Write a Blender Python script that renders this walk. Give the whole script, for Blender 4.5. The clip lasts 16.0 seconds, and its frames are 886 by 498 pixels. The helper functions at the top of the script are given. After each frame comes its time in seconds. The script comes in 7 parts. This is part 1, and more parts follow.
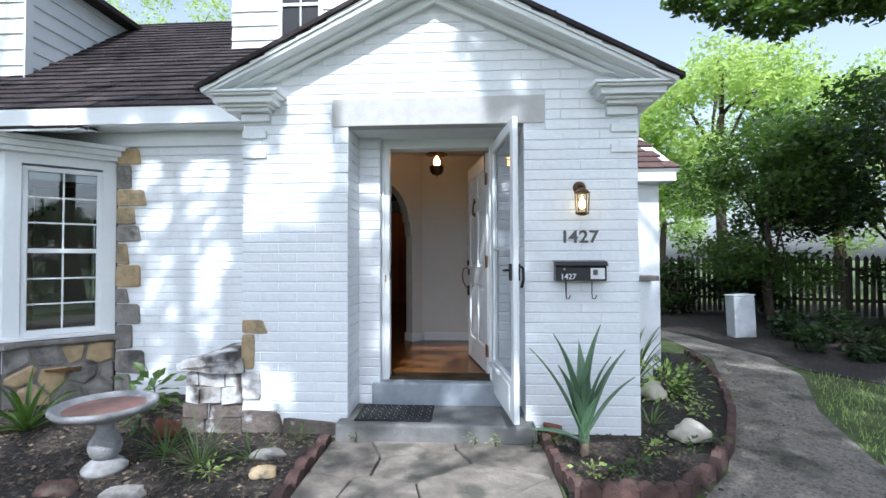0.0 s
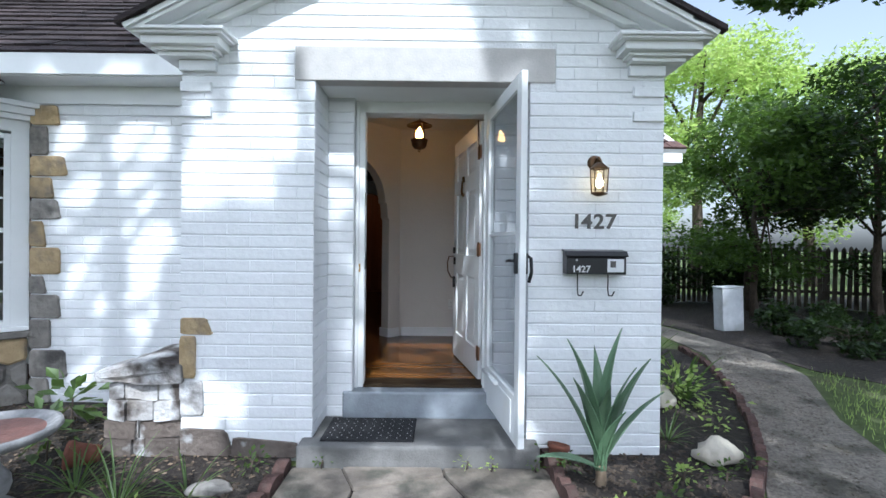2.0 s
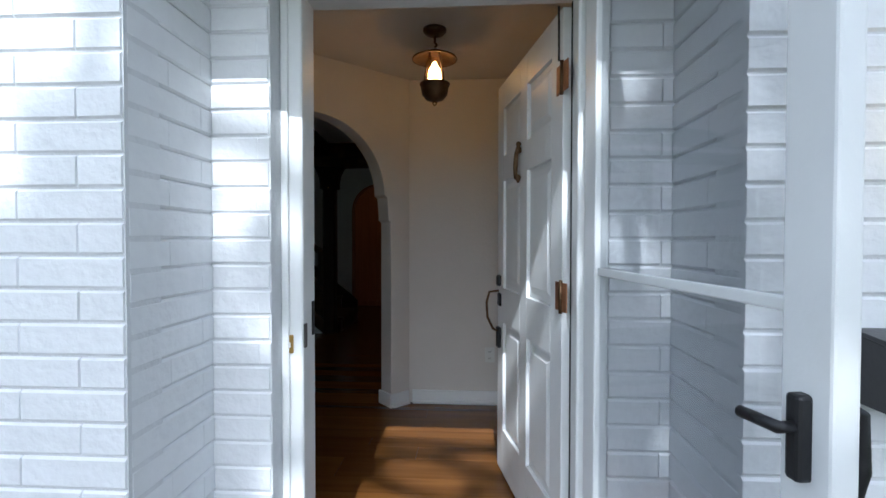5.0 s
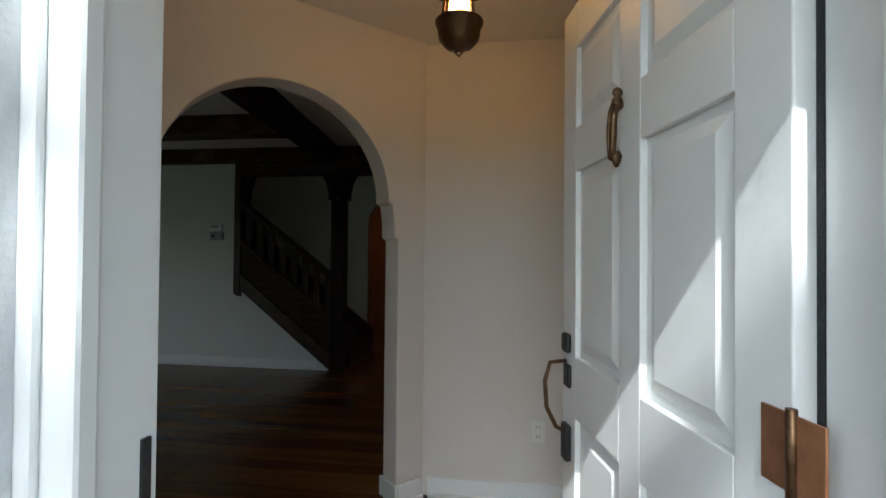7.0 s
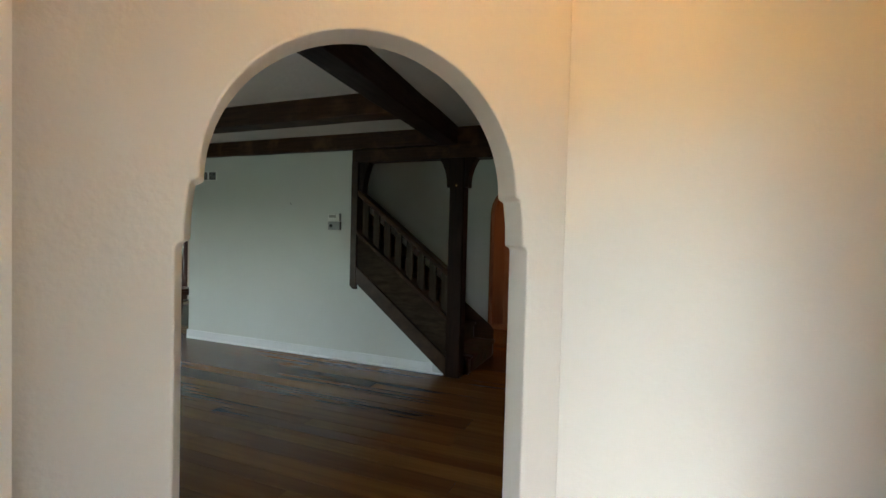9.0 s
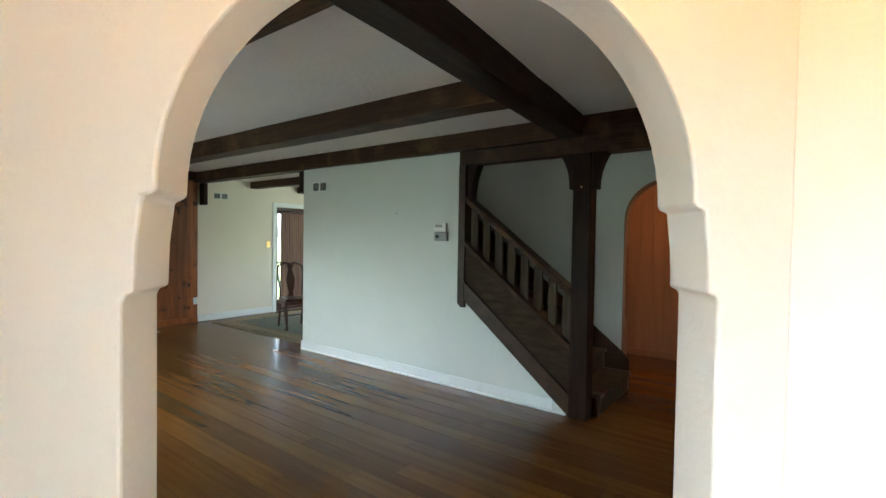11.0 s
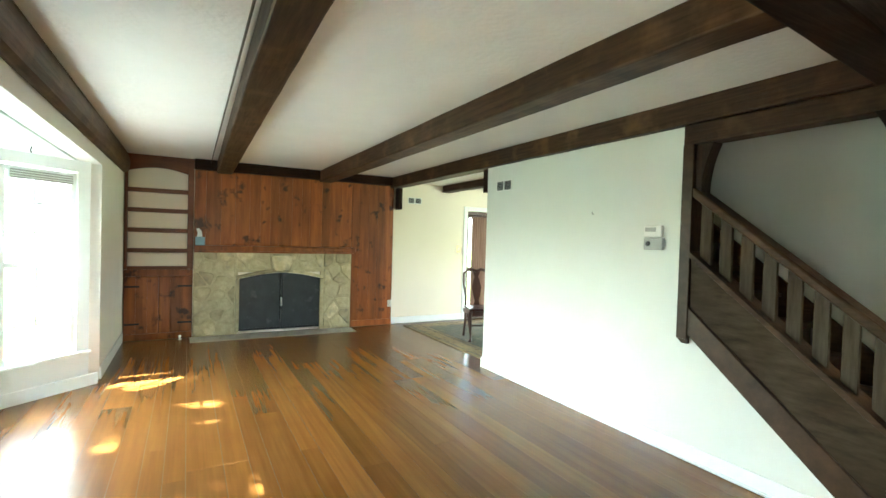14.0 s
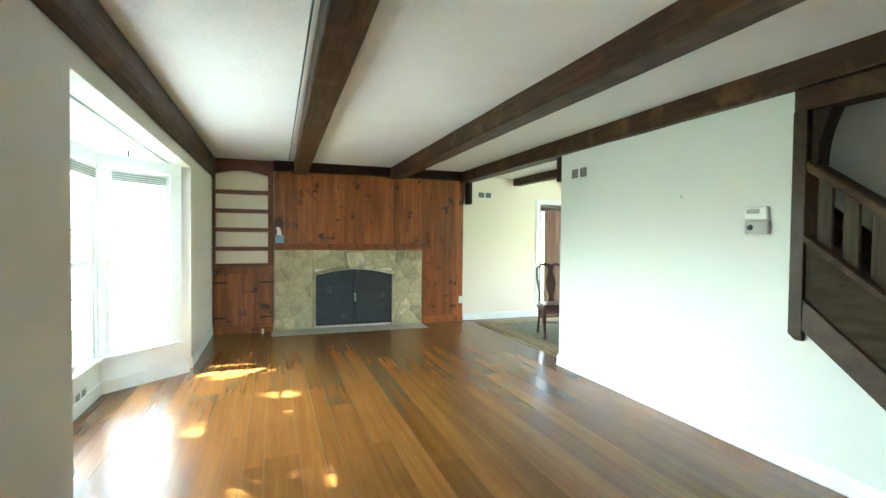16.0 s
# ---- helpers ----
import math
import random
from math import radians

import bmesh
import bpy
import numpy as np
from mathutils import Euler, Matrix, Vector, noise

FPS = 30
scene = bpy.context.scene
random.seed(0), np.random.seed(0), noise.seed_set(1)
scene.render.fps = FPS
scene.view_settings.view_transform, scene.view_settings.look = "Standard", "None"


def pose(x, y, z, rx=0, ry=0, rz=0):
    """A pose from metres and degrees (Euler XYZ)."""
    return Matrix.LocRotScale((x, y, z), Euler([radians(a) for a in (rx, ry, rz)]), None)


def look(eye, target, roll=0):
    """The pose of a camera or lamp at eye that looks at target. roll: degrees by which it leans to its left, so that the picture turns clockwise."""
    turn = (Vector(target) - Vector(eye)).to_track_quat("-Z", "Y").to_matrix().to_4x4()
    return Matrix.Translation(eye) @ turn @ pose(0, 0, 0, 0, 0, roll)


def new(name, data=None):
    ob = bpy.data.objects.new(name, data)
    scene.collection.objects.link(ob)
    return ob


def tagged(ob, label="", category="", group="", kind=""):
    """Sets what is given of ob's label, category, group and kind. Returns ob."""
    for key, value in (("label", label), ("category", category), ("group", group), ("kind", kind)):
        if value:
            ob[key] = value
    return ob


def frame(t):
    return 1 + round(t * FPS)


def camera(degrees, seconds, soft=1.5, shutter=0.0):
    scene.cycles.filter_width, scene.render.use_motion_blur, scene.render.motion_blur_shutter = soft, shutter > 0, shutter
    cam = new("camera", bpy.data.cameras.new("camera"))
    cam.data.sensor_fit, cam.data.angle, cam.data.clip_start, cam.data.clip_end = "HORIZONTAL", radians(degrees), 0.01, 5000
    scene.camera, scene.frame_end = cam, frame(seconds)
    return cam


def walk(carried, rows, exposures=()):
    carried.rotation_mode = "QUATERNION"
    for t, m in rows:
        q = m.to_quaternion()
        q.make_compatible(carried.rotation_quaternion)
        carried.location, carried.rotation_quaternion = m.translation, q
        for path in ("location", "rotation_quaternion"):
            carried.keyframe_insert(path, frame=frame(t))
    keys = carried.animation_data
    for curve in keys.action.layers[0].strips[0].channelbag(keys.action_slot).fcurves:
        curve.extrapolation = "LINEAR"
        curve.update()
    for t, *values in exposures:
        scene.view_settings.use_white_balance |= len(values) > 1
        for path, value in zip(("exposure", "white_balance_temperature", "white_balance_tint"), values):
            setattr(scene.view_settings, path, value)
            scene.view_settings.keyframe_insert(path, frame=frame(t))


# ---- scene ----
cam = camera(86.9, 16.0)
PATH = [
    (0, (0.273, -3.694, 1.049), (0.158, -1.698, 1.095), -0.2),
    (0.5, (0.264, -3.637, 1.044), (0.166, -1.64, 1.07), -0.2),
    (1, (0.226, -3.502, 1.044), (0.165, -1.503, 1.045), 0.0),
    (1.5, (0.175, -3.307, 1.043), (0.16, -1.307, 1.038), 0.3),
    (2, (0.129, -3.056, 1.055), (0.137, -1.056, 1.042), 0.6),
    (2.5, (0.09, -2.753, 1.107), (0.109, -0.753, 1.065), 0.6),
    (3, (0.059, -2.409, 1.13), (0.087, -0.41, 1.072), 0.7),
    (3.2, (0.048, -2.271, 1.139), (0.082, -0.272, 1.085), 0.5),
    (5.5, (0.116, -0.754, 1.241), (-0.057, 1.238, 1.21), 0.1),
    (6, (0.116, -0.490, 1.244), (-0.095, 1.498, 1.24), 0.3),
    (6.5, (0.086, -0.263, 1.257), (-0.143, 1.723, 1.268), 0.5),
    (7, (0.056, -0.046, 1.277), (-0.191, 1.931, 1.305), 0.5),
    (7.5, (0.017, 0.140, 1.293), (-0.290, 2.116, 1.312), 0.7),
    (8, (-0.012, 0.31, 1.33), (-0.445, 2.263, 1.314), 1.1),
    (8.5, (-0.051, 0.45, 1.364), (-0.632, 2.363, 1.334), 1.9),
    (9, (-0.11, 0.602, 1.398), (-0.864, 2.454, 1.343), 1.5),
    (9.2, (-0.143, 0.67, 1.405), (-0.956, 2.496, 1.352), 1.8),
    (11.5, (-0.458, 1.377, 1.491), (-1.77, 2.886, 1.449), 0.5),
    (12, (-0.590, 1.546, 1.503), (-2.020, 2.944, 1.474), 0.6),
    (12.5, (-0.651, 1.674, 1.494), (-2.176, 2.968, 1.469), 0.9),
    (13, (-0.75, 1.804, 1.502), (-2.364, 2.985, 1.474), 1.3),
    (13.5, (-0.817, 1.868, 1.484), (-2.508, 2.935, 1.453), 1.7),
    (14, (-0.884, 1.907, 1.468), (-2.639, 2.867, 1.426), 1.7),
    (14.5, (-0.928, 1.933, 1.448), (-2.736, 2.787, 1.403), 1.4),
    (15, (-0.961, 1.954, 1.425), (-2.805, 2.728, 1.375), 0.9),
    (15.5, (-0.991, 1.975, 1.403), (-2.86, 2.685, 1.35), 0.7),
    (16, (-1.008, 1.97, 1.395), (-2.887, 2.654, 1.345), 0.6),
]
walk(cam, [(t, look(eye, target, roll)) for t, eye, target, roll in PATH], exposures=[
    (0, 0.36, 5330, 10), (3.2, 0.26, 5300, 9), (5.5, 0.55, 5350, 9), (6.5, 0.72, 5500, 8), (7, 1.1, 5600, 5), (8, 2.45, 5700, 3), (9.2, 3.05, 5650, 1), (11.5, 4.4, 5450, 0), (12, 4.82, 5900, -3), (13, 5.2, 6000, -4), (16, 5.33, 5550, -6)])

# world and sun
world = bpy.data.worlds.new("sky")
scene.world = world
world.use_nodes = True
wn = world.node_tree
sky = wn.nodes.new("ShaderNodeTexSky")
sky.sky_type, sky.sun_disc = "NISHITA", False
sky.dust_density, sky.air_density, sky.ozone_density = 3.5, 1.2, 0.6
sky.sun_elevation, sky.sun_rotation = radians(47), radians(180)
haze = wn.nodes.new("ShaderNodeHueSaturation")
haze.inputs["Saturation"].default_value, haze.inputs["Value"].default_value = 0.44, 1.40
wn.links.new(sky.outputs[0], haze.inputs["Color"])
wn.links.new(haze.outputs[0], wn.nodes["Background"].inputs[0])
wn.nodes["Background"].inputs[1].default_value = 0.15
sun = new("sun", bpy.data.lights.new("sun", "SUN"))
sun.data.energy, sun.data.angle, sun.data.color = 4.4, radians(0.42), (1.0, 0.95, 0.86)
sun.matrix_world = look((0, -20, 21.4), (0, 0, 0))


def area_lamp(name, eye, target, w, h, power, color):
    data = bpy.data.lights.new(name, "AREA")
    data.shape, data.size, data.size_y, data.energy, data.color = "RECTANGLE", w, h, power, color
    ob = new(name, data)
    ob.matrix_world = look(eye, target)
    return ob


def point_lamp(name, place, power, radius, color):
    data = bpy.data.lights.new(name, "POINT")
    data.energy, data.shadow_soft_size, data.color = power, radius, color
    ob = new(name, data)
    ob.location = place
    return ob


# added area lamps: daylight in the bay, fill by the dining room's side wall
area_lamp("bay_daylight", (-4.95, 0.62, 1.22), (-4.95, 3.0, 2.5), 1.9, 1.4, 1.0, (0.93, 1.0, 0.97))
area_lamp("dining_fill", (-5.62, 7.7, 1.4), (-8.2, 7.0, 1.0), 1.4, 1.4, 1.6, (1.0, 0.95, 0.86))


# ---- materials ----
def mat(name, a, b=None, rough=0.6, scale=8.0, stretch=(1, 1, 1), bump=0.1, bump_scale=60.0, stain=None, stain_scale=1.3, stain_at=(0.5, 0.75),
        metal=0.0, vary=0.0, detail=6.0, spec=0.5, island=False, coat=0.0):
    m = bpy.data.materials.new(name)
    m.use_nodes = True
    nt = m.node_tree
    bs = nt.nodes["Principled BSDF"]
    bs.inputs["Roughness"].default_value, bs.inputs["Metallic"].default_value = rough, metal
    bs.inputs["Specular IOR Level"].default_value = spec
    bs.inputs["Coat Weight"].default_value = coat
    bs.inputs["Coat Roughness"].default_value = 0.12
    b = b or tuple(c * 0.8 for c in a)
    tc, mp = nt.nodes.new("ShaderNodeTexCoord"), nt.nodes.new("ShaderNodeMapping")
    mp.inputs["Scale"].default_value = stretch
    nt.links.new(tc.outputs["Object"], mp.inputs["Vector"])
    vec = mp.outputs["Vector"]
    info = None
    if vary:
        if island:
            info = nt.nodes.new("ShaderNodeNewGeometry").outputs["Random Per Island"]
        else:
            info = nt.nodes.new("ShaderNodeObjectInfo").outputs["Random"]
        sc = nt.nodes.new("ShaderNodeVectorMath")
        sc.operation = "ADD"
        cb = nt.nodes.new("ShaderNodeMath")
        cb.operation, cb.inputs[1].default_value = "MULTIPLY", 37.0
        nt.links.new(info, cb.inputs[0])
        nt.links.new(vec, sc.inputs[0])
        nt.links.new(cb.outputs[0], sc.inputs[1])
        vec = sc.outputs[0]
    n1 = nt.nodes.new("ShaderNodeTexNoise")
    n1.inputs["Scale"].default_value, n1.inputs["Detail"].default_value = scale, detail
    n1.inputs["Roughness"].default_value = 0.62
    nt.links.new(vec, n1.inputs["Vector"])
    ramp = nt.nodes.new("ShaderNodeValToRGB")
    ramp.color_ramp.elements[0].position, ramp.color_ramp.elements[1].position = 0.32, 0.68
    ramp.color_ramp.elements[0].color, ramp.color_ramp.elements[1].color = (*a, 1), (*b, 1)
    nt.links.new(n1.outputs[0], ramp.inputs[0])
    col = ramp.outputs[0]
    if stain:
        n2 = nt.nodes.new("ShaderNodeTexNoise")
        n2.inputs["Scale"].default_value, n2.inputs["Detail"].default_value = stain_scale, 8
        nt.links.new(tc.outputs["Object"], n2.inputs["Vector"])
        mr = nt.nodes.new("ShaderNodeMapRange")
        mr.inputs["From Min"].default_value, mr.inputs["From Max"].default_value = stain_at
        nt.links.new(n2.outputs[0], mr.inputs["Value"])
        mx = nt.nodes.new("ShaderNodeMix")
        mx.data_type = "RGBA"
        mx.inputs["B"].default_value = (*stain, 1)
        nt.links.new(mr.outputs[0], mx.inputs["Factor"])
        nt.links.new(col, mx.inputs["A"])
        col = mx.outputs["Result"]
    if vary:
        hs = nt.nodes.new("ShaderNodeHueSaturation")
        m2 = nt.nodes.new("ShaderNodeMapRange")
        m2.inputs["To Min"].default_value, m2.inputs["To Max"].default_value = 1 - vary, 1 + vary
        nt.links.new(info, m2.inputs["Value"])
        nt.links.new(m2.outputs[0], hs.inputs["Value"])
        nt.links.new(col, hs.inputs["Color"])
        col = hs.outputs["Color"]
    nt.links.new(col, bs.inputs["Base Color"])
    if bump:
        n3 = nt.nodes.new("ShaderNodeTexNoise")
        n3.inputs["Scale"].default_value, n3.inputs["Detail"].default_value = bump_scale, 5
        nt.links.new(vec, n3.inputs["Vector"])
        bp = nt.nodes.new("ShaderNodeBump")
        bp.inputs["Strength"].default_value, bp.inputs["Distance"].default_value = bump, 0.02
        nt.links.new(n3.outputs[0], bp.inputs["Height"])
        nt.links.new(bp.outputs[0], bs.inputs["Normal"])
        rr = nt.nodes.new("ShaderNodeMapRange")
        rr.inputs["To Min"].default_value, rr.inputs["To Max"].default_value = max(0.02, rough - 0.1), min(1, rough + 0.1)
        nt.links.new(n1.outputs[0], rr.inputs["Value"])
        nt.links.new(rr.outputs[0], bs.inputs["Roughness"])
    return m


def glow(name, color, power):
    m = bpy.data.materials.new(name)
    m.use_nodes = True
    bs = m.node_tree.nodes["Principled BSDF"]
    bs.inputs["Base Color"].default_value = (*color, 1)
    bs.inputs["Emission Color"].default_value, bs.inputs["Emission Strength"].default_value = (*color, 1), power
    return m


def glass(name, color=(0.95, 0.97, 0.97), rough=0.0, gloss=0.06):
    m = bpy.data.materials.new(name)
    m.use_nodes = True
    nt = m.node_tree
    nt.nodes.clear()
    out, tr, gl, mx = (nt.nodes.new("ShaderNode" + k) for k in ("OutputMaterial", "BsdfTransparent", "BsdfGlossy", "MixShader"))
    tr.inputs[0].default_value = (*color, 1)
    gl.inputs["Roughness"].default_value = rough
    mx.inputs[0].default_value = gloss
    nt.links.new(tr.outputs[0], mx.inputs[1])
    nt.links.new(gl.outputs[0], mx.inputs[2])
    nt.links.new(mx.outputs[0], out.inputs[0])
    return m


def leafmat(name, a, b, through_color, share=0.35):
    m = mat(name, a, b, rough=0.45, scale=1.2, bump=0, vary=0.45, island=True)
    nt = m.node_tree
    bs, out = nt.nodes["Principled BSDF"], nt.nodes["Material Output"]
    tl, mx = nt.nodes.new("ShaderNodeBsdfTranslucent"), nt.nodes.new("ShaderNodeMixShader")
    tl.inputs[0].default_value = (*through_color, 1)
    mx.inputs[0].default_value = share
    nt.links.new(bs.outputs[0], mx.inputs[1])
    nt.links.new(tl.outputs[0], mx.inputs[2])
    nt.links.new(mx.outputs[0], out.inputs[0])
    return m


M = dict(
    brick=mat("white_painted_brick", (0.80, 0.81, 0.82), (0.76, 0.77, 0.78), 0.42, 9, bump=0.25, bump_scale=28, stain=(0.62, 0.62, 0.60), stain_scale=3, stain_at=(0.62, 0.9), vary=0.012),
    mortar=mat("painted_mortar", (0.72, 0.73, 0.74), (0.66, 0.67, 0.68), 0.6, 20, bump=0.3, bump_scale=60),
    trim=mat("white_trim_paint", (0.80, 0.81, 0.80), (0.77, 0.78, 0.77), 0.38, 6, bump=0.05, bump_scale=40, stain=(0.66, 0.65, 0.60), stain_scale=2.5, stain_at=(0.62, 0.9)),
    siding=mat("white_siding", (0.78, 0.79, 0.79), (0.74, 0.75, 0.75), 0.5, 5, bump=0.05),
    lintel=mat("grey_stone_lintel", (0.50, 0.48, 0.46), (0.43, 0.415, 0.395), 0.7, 12, bump=0.12, bump_scale=70),
    concrete=mat("step_concrete", (0.20, 0.195, 0.185), (0.125, 0.122, 0.115), 0.85, 6, bump=0.3, bump_scale=90, stain=(0.10, 0.10, 0.09), stain_scale=4, stain_at=(0.5, 0.75)),
    bluestep=mat("blue_grey_painted_step", (0.31, 0.34, 0.37), (0.23, 0.25, 0.275), 0.6, 7, bump=0.2, bump_scale=60, stain=(0.18, 0.18, 0.17), stain_scale=5, stain_at=(0.58, 0.8)),
    flag=mat("flagstone", (0.25, 0.215, 0.175), (0.125, 0.106, 0.086), 0.85, 5, bump=1.0, bump_scale=16, stain=(0.085, 0.08, 0.062), stain_scale=4.0, stain_at=(0.5, 0.62), vary=0.22),
    limestone=mat("limestone", (0.52, 0.395, 0.225), (0.35, 0.255, 0.135), 0.85, 7, bump=0.8, bump_scale=26, stain=(0.20, 0.17, 0.135), stain_scale=6, stain_at=(0.5, 0.72), vary=0.25),
    greystone=mat("weathered_wall_stone", (0.30, 0.28, 0.25), (0.16, 0.145, 0.13), 0.9, 6, bump=0.8, bump_scale=25, stain=(0.07, 0.065, 0.06), stain_scale=5, stain_at=(0.5, 0.68), vary=0.2),
    dirtystone=mat("soil_stained_wall_stone", (0.20, 0.165, 0.14), (0.07, 0.054, 0.044), 0.9, 5, bump=0.9, bump_scale=24, stain=(0.5, 0.5, 0.49), stain_scale=5, stain_at=(0.58, 0.68), vary=0.25),
    peeling=mat("peeling_white_paint_on_stone", (0.62, 0.62, 0.62), (0.30, 0.27, 0.24), 0.9, 5, bump=0.9, bump_scale=24, stain=(0.065, 0.052, 0.044), stain_scale=4.5, stain_at=(0.46, 0.60), vary=0.2),
    rock=mat("pale_limestone_rock", (0.55, 0.50, 0.41), (0.40, 0.36, 0.29), 0.85, 9, bump=0.6, bump_scale=25),
    mulch=mat("bark_mulch_soil", (0.036, 0.027, 0.020), (0.013, 0.010, 0.008), 0.95, 25, bump=1.0, bump_scale=60, stain=(0.10, 0.08, 0.06), stain_scale=22, stain_at=(0.56, 0.68)),
    gravel=mat("gravel", (0.36, 0.315, 0.26), (0.15, 0.13, 0.105), 0.95, 45, bump=1.0, bump_scale=120, stain=(0.085, 0.075, 0.055), stain_scale=2.6, stain_at=(0.5, 0.70)),
    grass=mat("lawn", (0.125, 0.165, 0.040), (0.055, 0.078, 0.020), 0.9, 12, bump=1.0, bump_scale=150, stain=(0.14, 0.12, 0.07), stain_scale=0.9, stain_at=(0.55, 0.8)),
    shingle=mat("brown_shingles", (0.040, 0.027, 0.027), (0.018, 0.013, 0.013), 0.9, 14, bump=0.5, bump_scale=120, stain=(0.075, 0.055, 0.055), stain_scale=2.0, stain_at=(0.56, 0.75), vary=0.35, island=True),
    redshingle=mat("reddish_shingles", (0.13, 0.075, 0.064), (0.08, 0.048, 0.042), 0.9, 14, bump=0.5, bump_scale=120, vary=0.2, island=True),
    edging=mat("scalloped_brick_edging", (0.115, 0.062, 0.050), (0.062, 0.036, 0.030), 0.9, 15, bump=0.5, bump_scale=70, stain=(0.10, 0.09, 0.07), stain_scale=9, stain_at=(0.5, 0.75), vary=0.2),
    terracotta=mat("terracotta", (0.23, 0.085, 0.05), (0.15, 0.055, 0.034), 0.85, 12, bump=0.3),
    birdbath=mat("weathered_concrete_birdbath", (0.34, 0.335, 0.33), (0.20, 0.195, 0.19), 0.85, 14, bump=0.35, bump_scale=80, stain=(0.20, 0.19, 0.18), stain_scale=6, stain_at=(0.58, 0.8)),
    rust=mat("rusty_water_stain", (0.30, 0.14, 0.11), (0.17, 0.09, 0.075), 0.4, 10, bump=0.2),
    plaster=mat("cream_plaster", (0.70, 0.665, 0.615), (0.67, 0.635, 0.585), 0.7, 2.2, bump=0.12, bump_scale=45, stain=(0.72, 0.69, 0.60), stain_scale=0.9, stain_at=(0.5, 0.8)),
    whitewall=mat("white_wall_paint", (0.655, 0.672, 0.625), (0.635, 0.652, 0.605), 0.5, 2, bump=0.05, bump_scale=60),
    hallwall=mat("pale_grey_stairwell_paint", (0.74, 0.73, 0.68), (0.71, 0.70, 0.65), 0.6, 2, bump=0.05, bump_scale=60),
    creamwall=mat("warm_cream_wall_paint", (0.76, 0.685, 0.57), (0.74, 0.665, 0.55), 0.6, 2, bump=0.05, bump_scale=60),
    ceiling=mat("stippled_white_ceiling", (0.83, 0.82, 0.79), (0.80, 0.79, 0.76), 0.85, 3, bump=0.3, bump_scale=26, detail=3),
    # lighter than cross beam and posts: window light is put into this brown
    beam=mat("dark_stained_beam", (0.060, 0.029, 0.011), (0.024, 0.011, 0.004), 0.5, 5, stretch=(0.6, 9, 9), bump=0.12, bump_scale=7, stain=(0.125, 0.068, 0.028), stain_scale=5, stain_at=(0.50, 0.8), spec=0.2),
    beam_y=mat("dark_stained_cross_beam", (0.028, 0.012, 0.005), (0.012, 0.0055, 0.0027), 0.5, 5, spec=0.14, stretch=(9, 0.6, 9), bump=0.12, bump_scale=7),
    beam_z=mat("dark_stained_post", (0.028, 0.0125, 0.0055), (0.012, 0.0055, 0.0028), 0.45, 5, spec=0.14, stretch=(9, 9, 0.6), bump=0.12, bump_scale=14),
    oak=mat("weathered_oak_panel", (0.060, 0.042, 0.023), (0.020, 0.011, 0.0055), 0.6, 3.5, stretch=(1.3, 7, 6), bump=0.1, bump_scale=10, detail=9, spec=0.1, stain=(0.026, 0.016, 0.008), stain_scale=4, stain_at=(0.5, 0.7)),
    stairwood=mat("mid_brown_stair_oak", (0.062, 0.032, 0.014), (0.026, 0.013, 0.006), 0.4, 4, stretch=(2, 6, 2), bump=0.1, bump_scale=12, spec=0.22),
    baluster=mat("lighter_worn_oak", (0.070, 0.053, 0.032), (0.032, 0.022, 0.013), 0.6, 4, stretch=(9, 9, 0.8), bump=0.12, bump_scale=10, spec=0.15),
    plank=mat("oak_floor_plank", (0.190, 0.080, 0.0185), (0.135, 0.054, 0.0122), 0.27, 2.0, stretch=(0.4, 10, 4), bump=0, stain=(0.115, 0.045, 0.010), stain_scale=0.9, stain_at=(0.48, 0.85), vary=0.24, detail=3, spec=0.4),
    floorgap=mat("dark_floor_gap", (0.045, 0.019, 0.006), None, 0.5, 8, bump=0),
    pine=mat("knotty_pine_board", (0.31, 0.098, 0.022), (0.15, 0.040, 0.009), 0.36, 2.6, stretch=(5, 5, 0.5), bump=0.1, bump_scale=14, stain=(0.05, 0.015, 0.006), stain_scale=6.5, stain_at=(0.585, 0.68), vary=0.26, detail=8),
    hallpine=mat("orange_pine_board", (0.42, 0.19, 0.10), (0.33, 0.14, 0.07), 0.5, 2.0, stretch=(7, 7, 0.4), bump=0.1, bump_scale=14, vary=0.08),
    shelfback=mat("grey_white_shelf_back", (0.50, 0.50, 0.47), (0.46, 0.46, 0.43), 0.6, 4),
    shelfwood=mat("reddish_shelf_wood", (0.16, 0.052, 0.018), (0.09, 0.028, 0.010), 0.4, 3, stretch=(4, 0.6, 5), bump=0.1, bump_scale=14),
    fieldstone=mat("cream_fieldstone", (0.50, 0.43, 0.265), (0.29, 0.24, 0.13), 0.8, 7, bump=0.5, bump_scale=22, stain=(0.21, 0.195, 0.155), stain_scale=7, stain_at=(0.55, 0.76), vary=0.28),
    stonemortar=mat("pale_lime_mortar", (0.47, 0.405, 0.25), (0.36, 0.305, 0.18), 0.9, 16, bump=0.6, bump_scale=50),
    slate=mat("grey_hearth_slate", (0.34, 0.315, 0.275), (0.24, 0.22, 0.19), 0.5, 6, bump=0.2, bump_scale=40, vary=0.12),
    iron=mat("black_iron", (0.022, 0.022, 0.024), (0.014, 0.014, 0.016), 0.45, 20, bump=0.1, metal=0.3),
    screen=mat("sooty_fire_screen", (0.030, 0.034, 0.036), (0.018, 0.020, 0.022), 0.4, 6, bump=0.15, bump_scale=200, stain=(0.12, 0.12, 0.12), stain_scale=7, stain_at=(0.6, 0.85)),
    brass=mat("aged_brass", (0.55, 0.36, 0.12), (0.42, 0.26, 0.08), 0.32, 30, bump=0.1, metal=1.0),
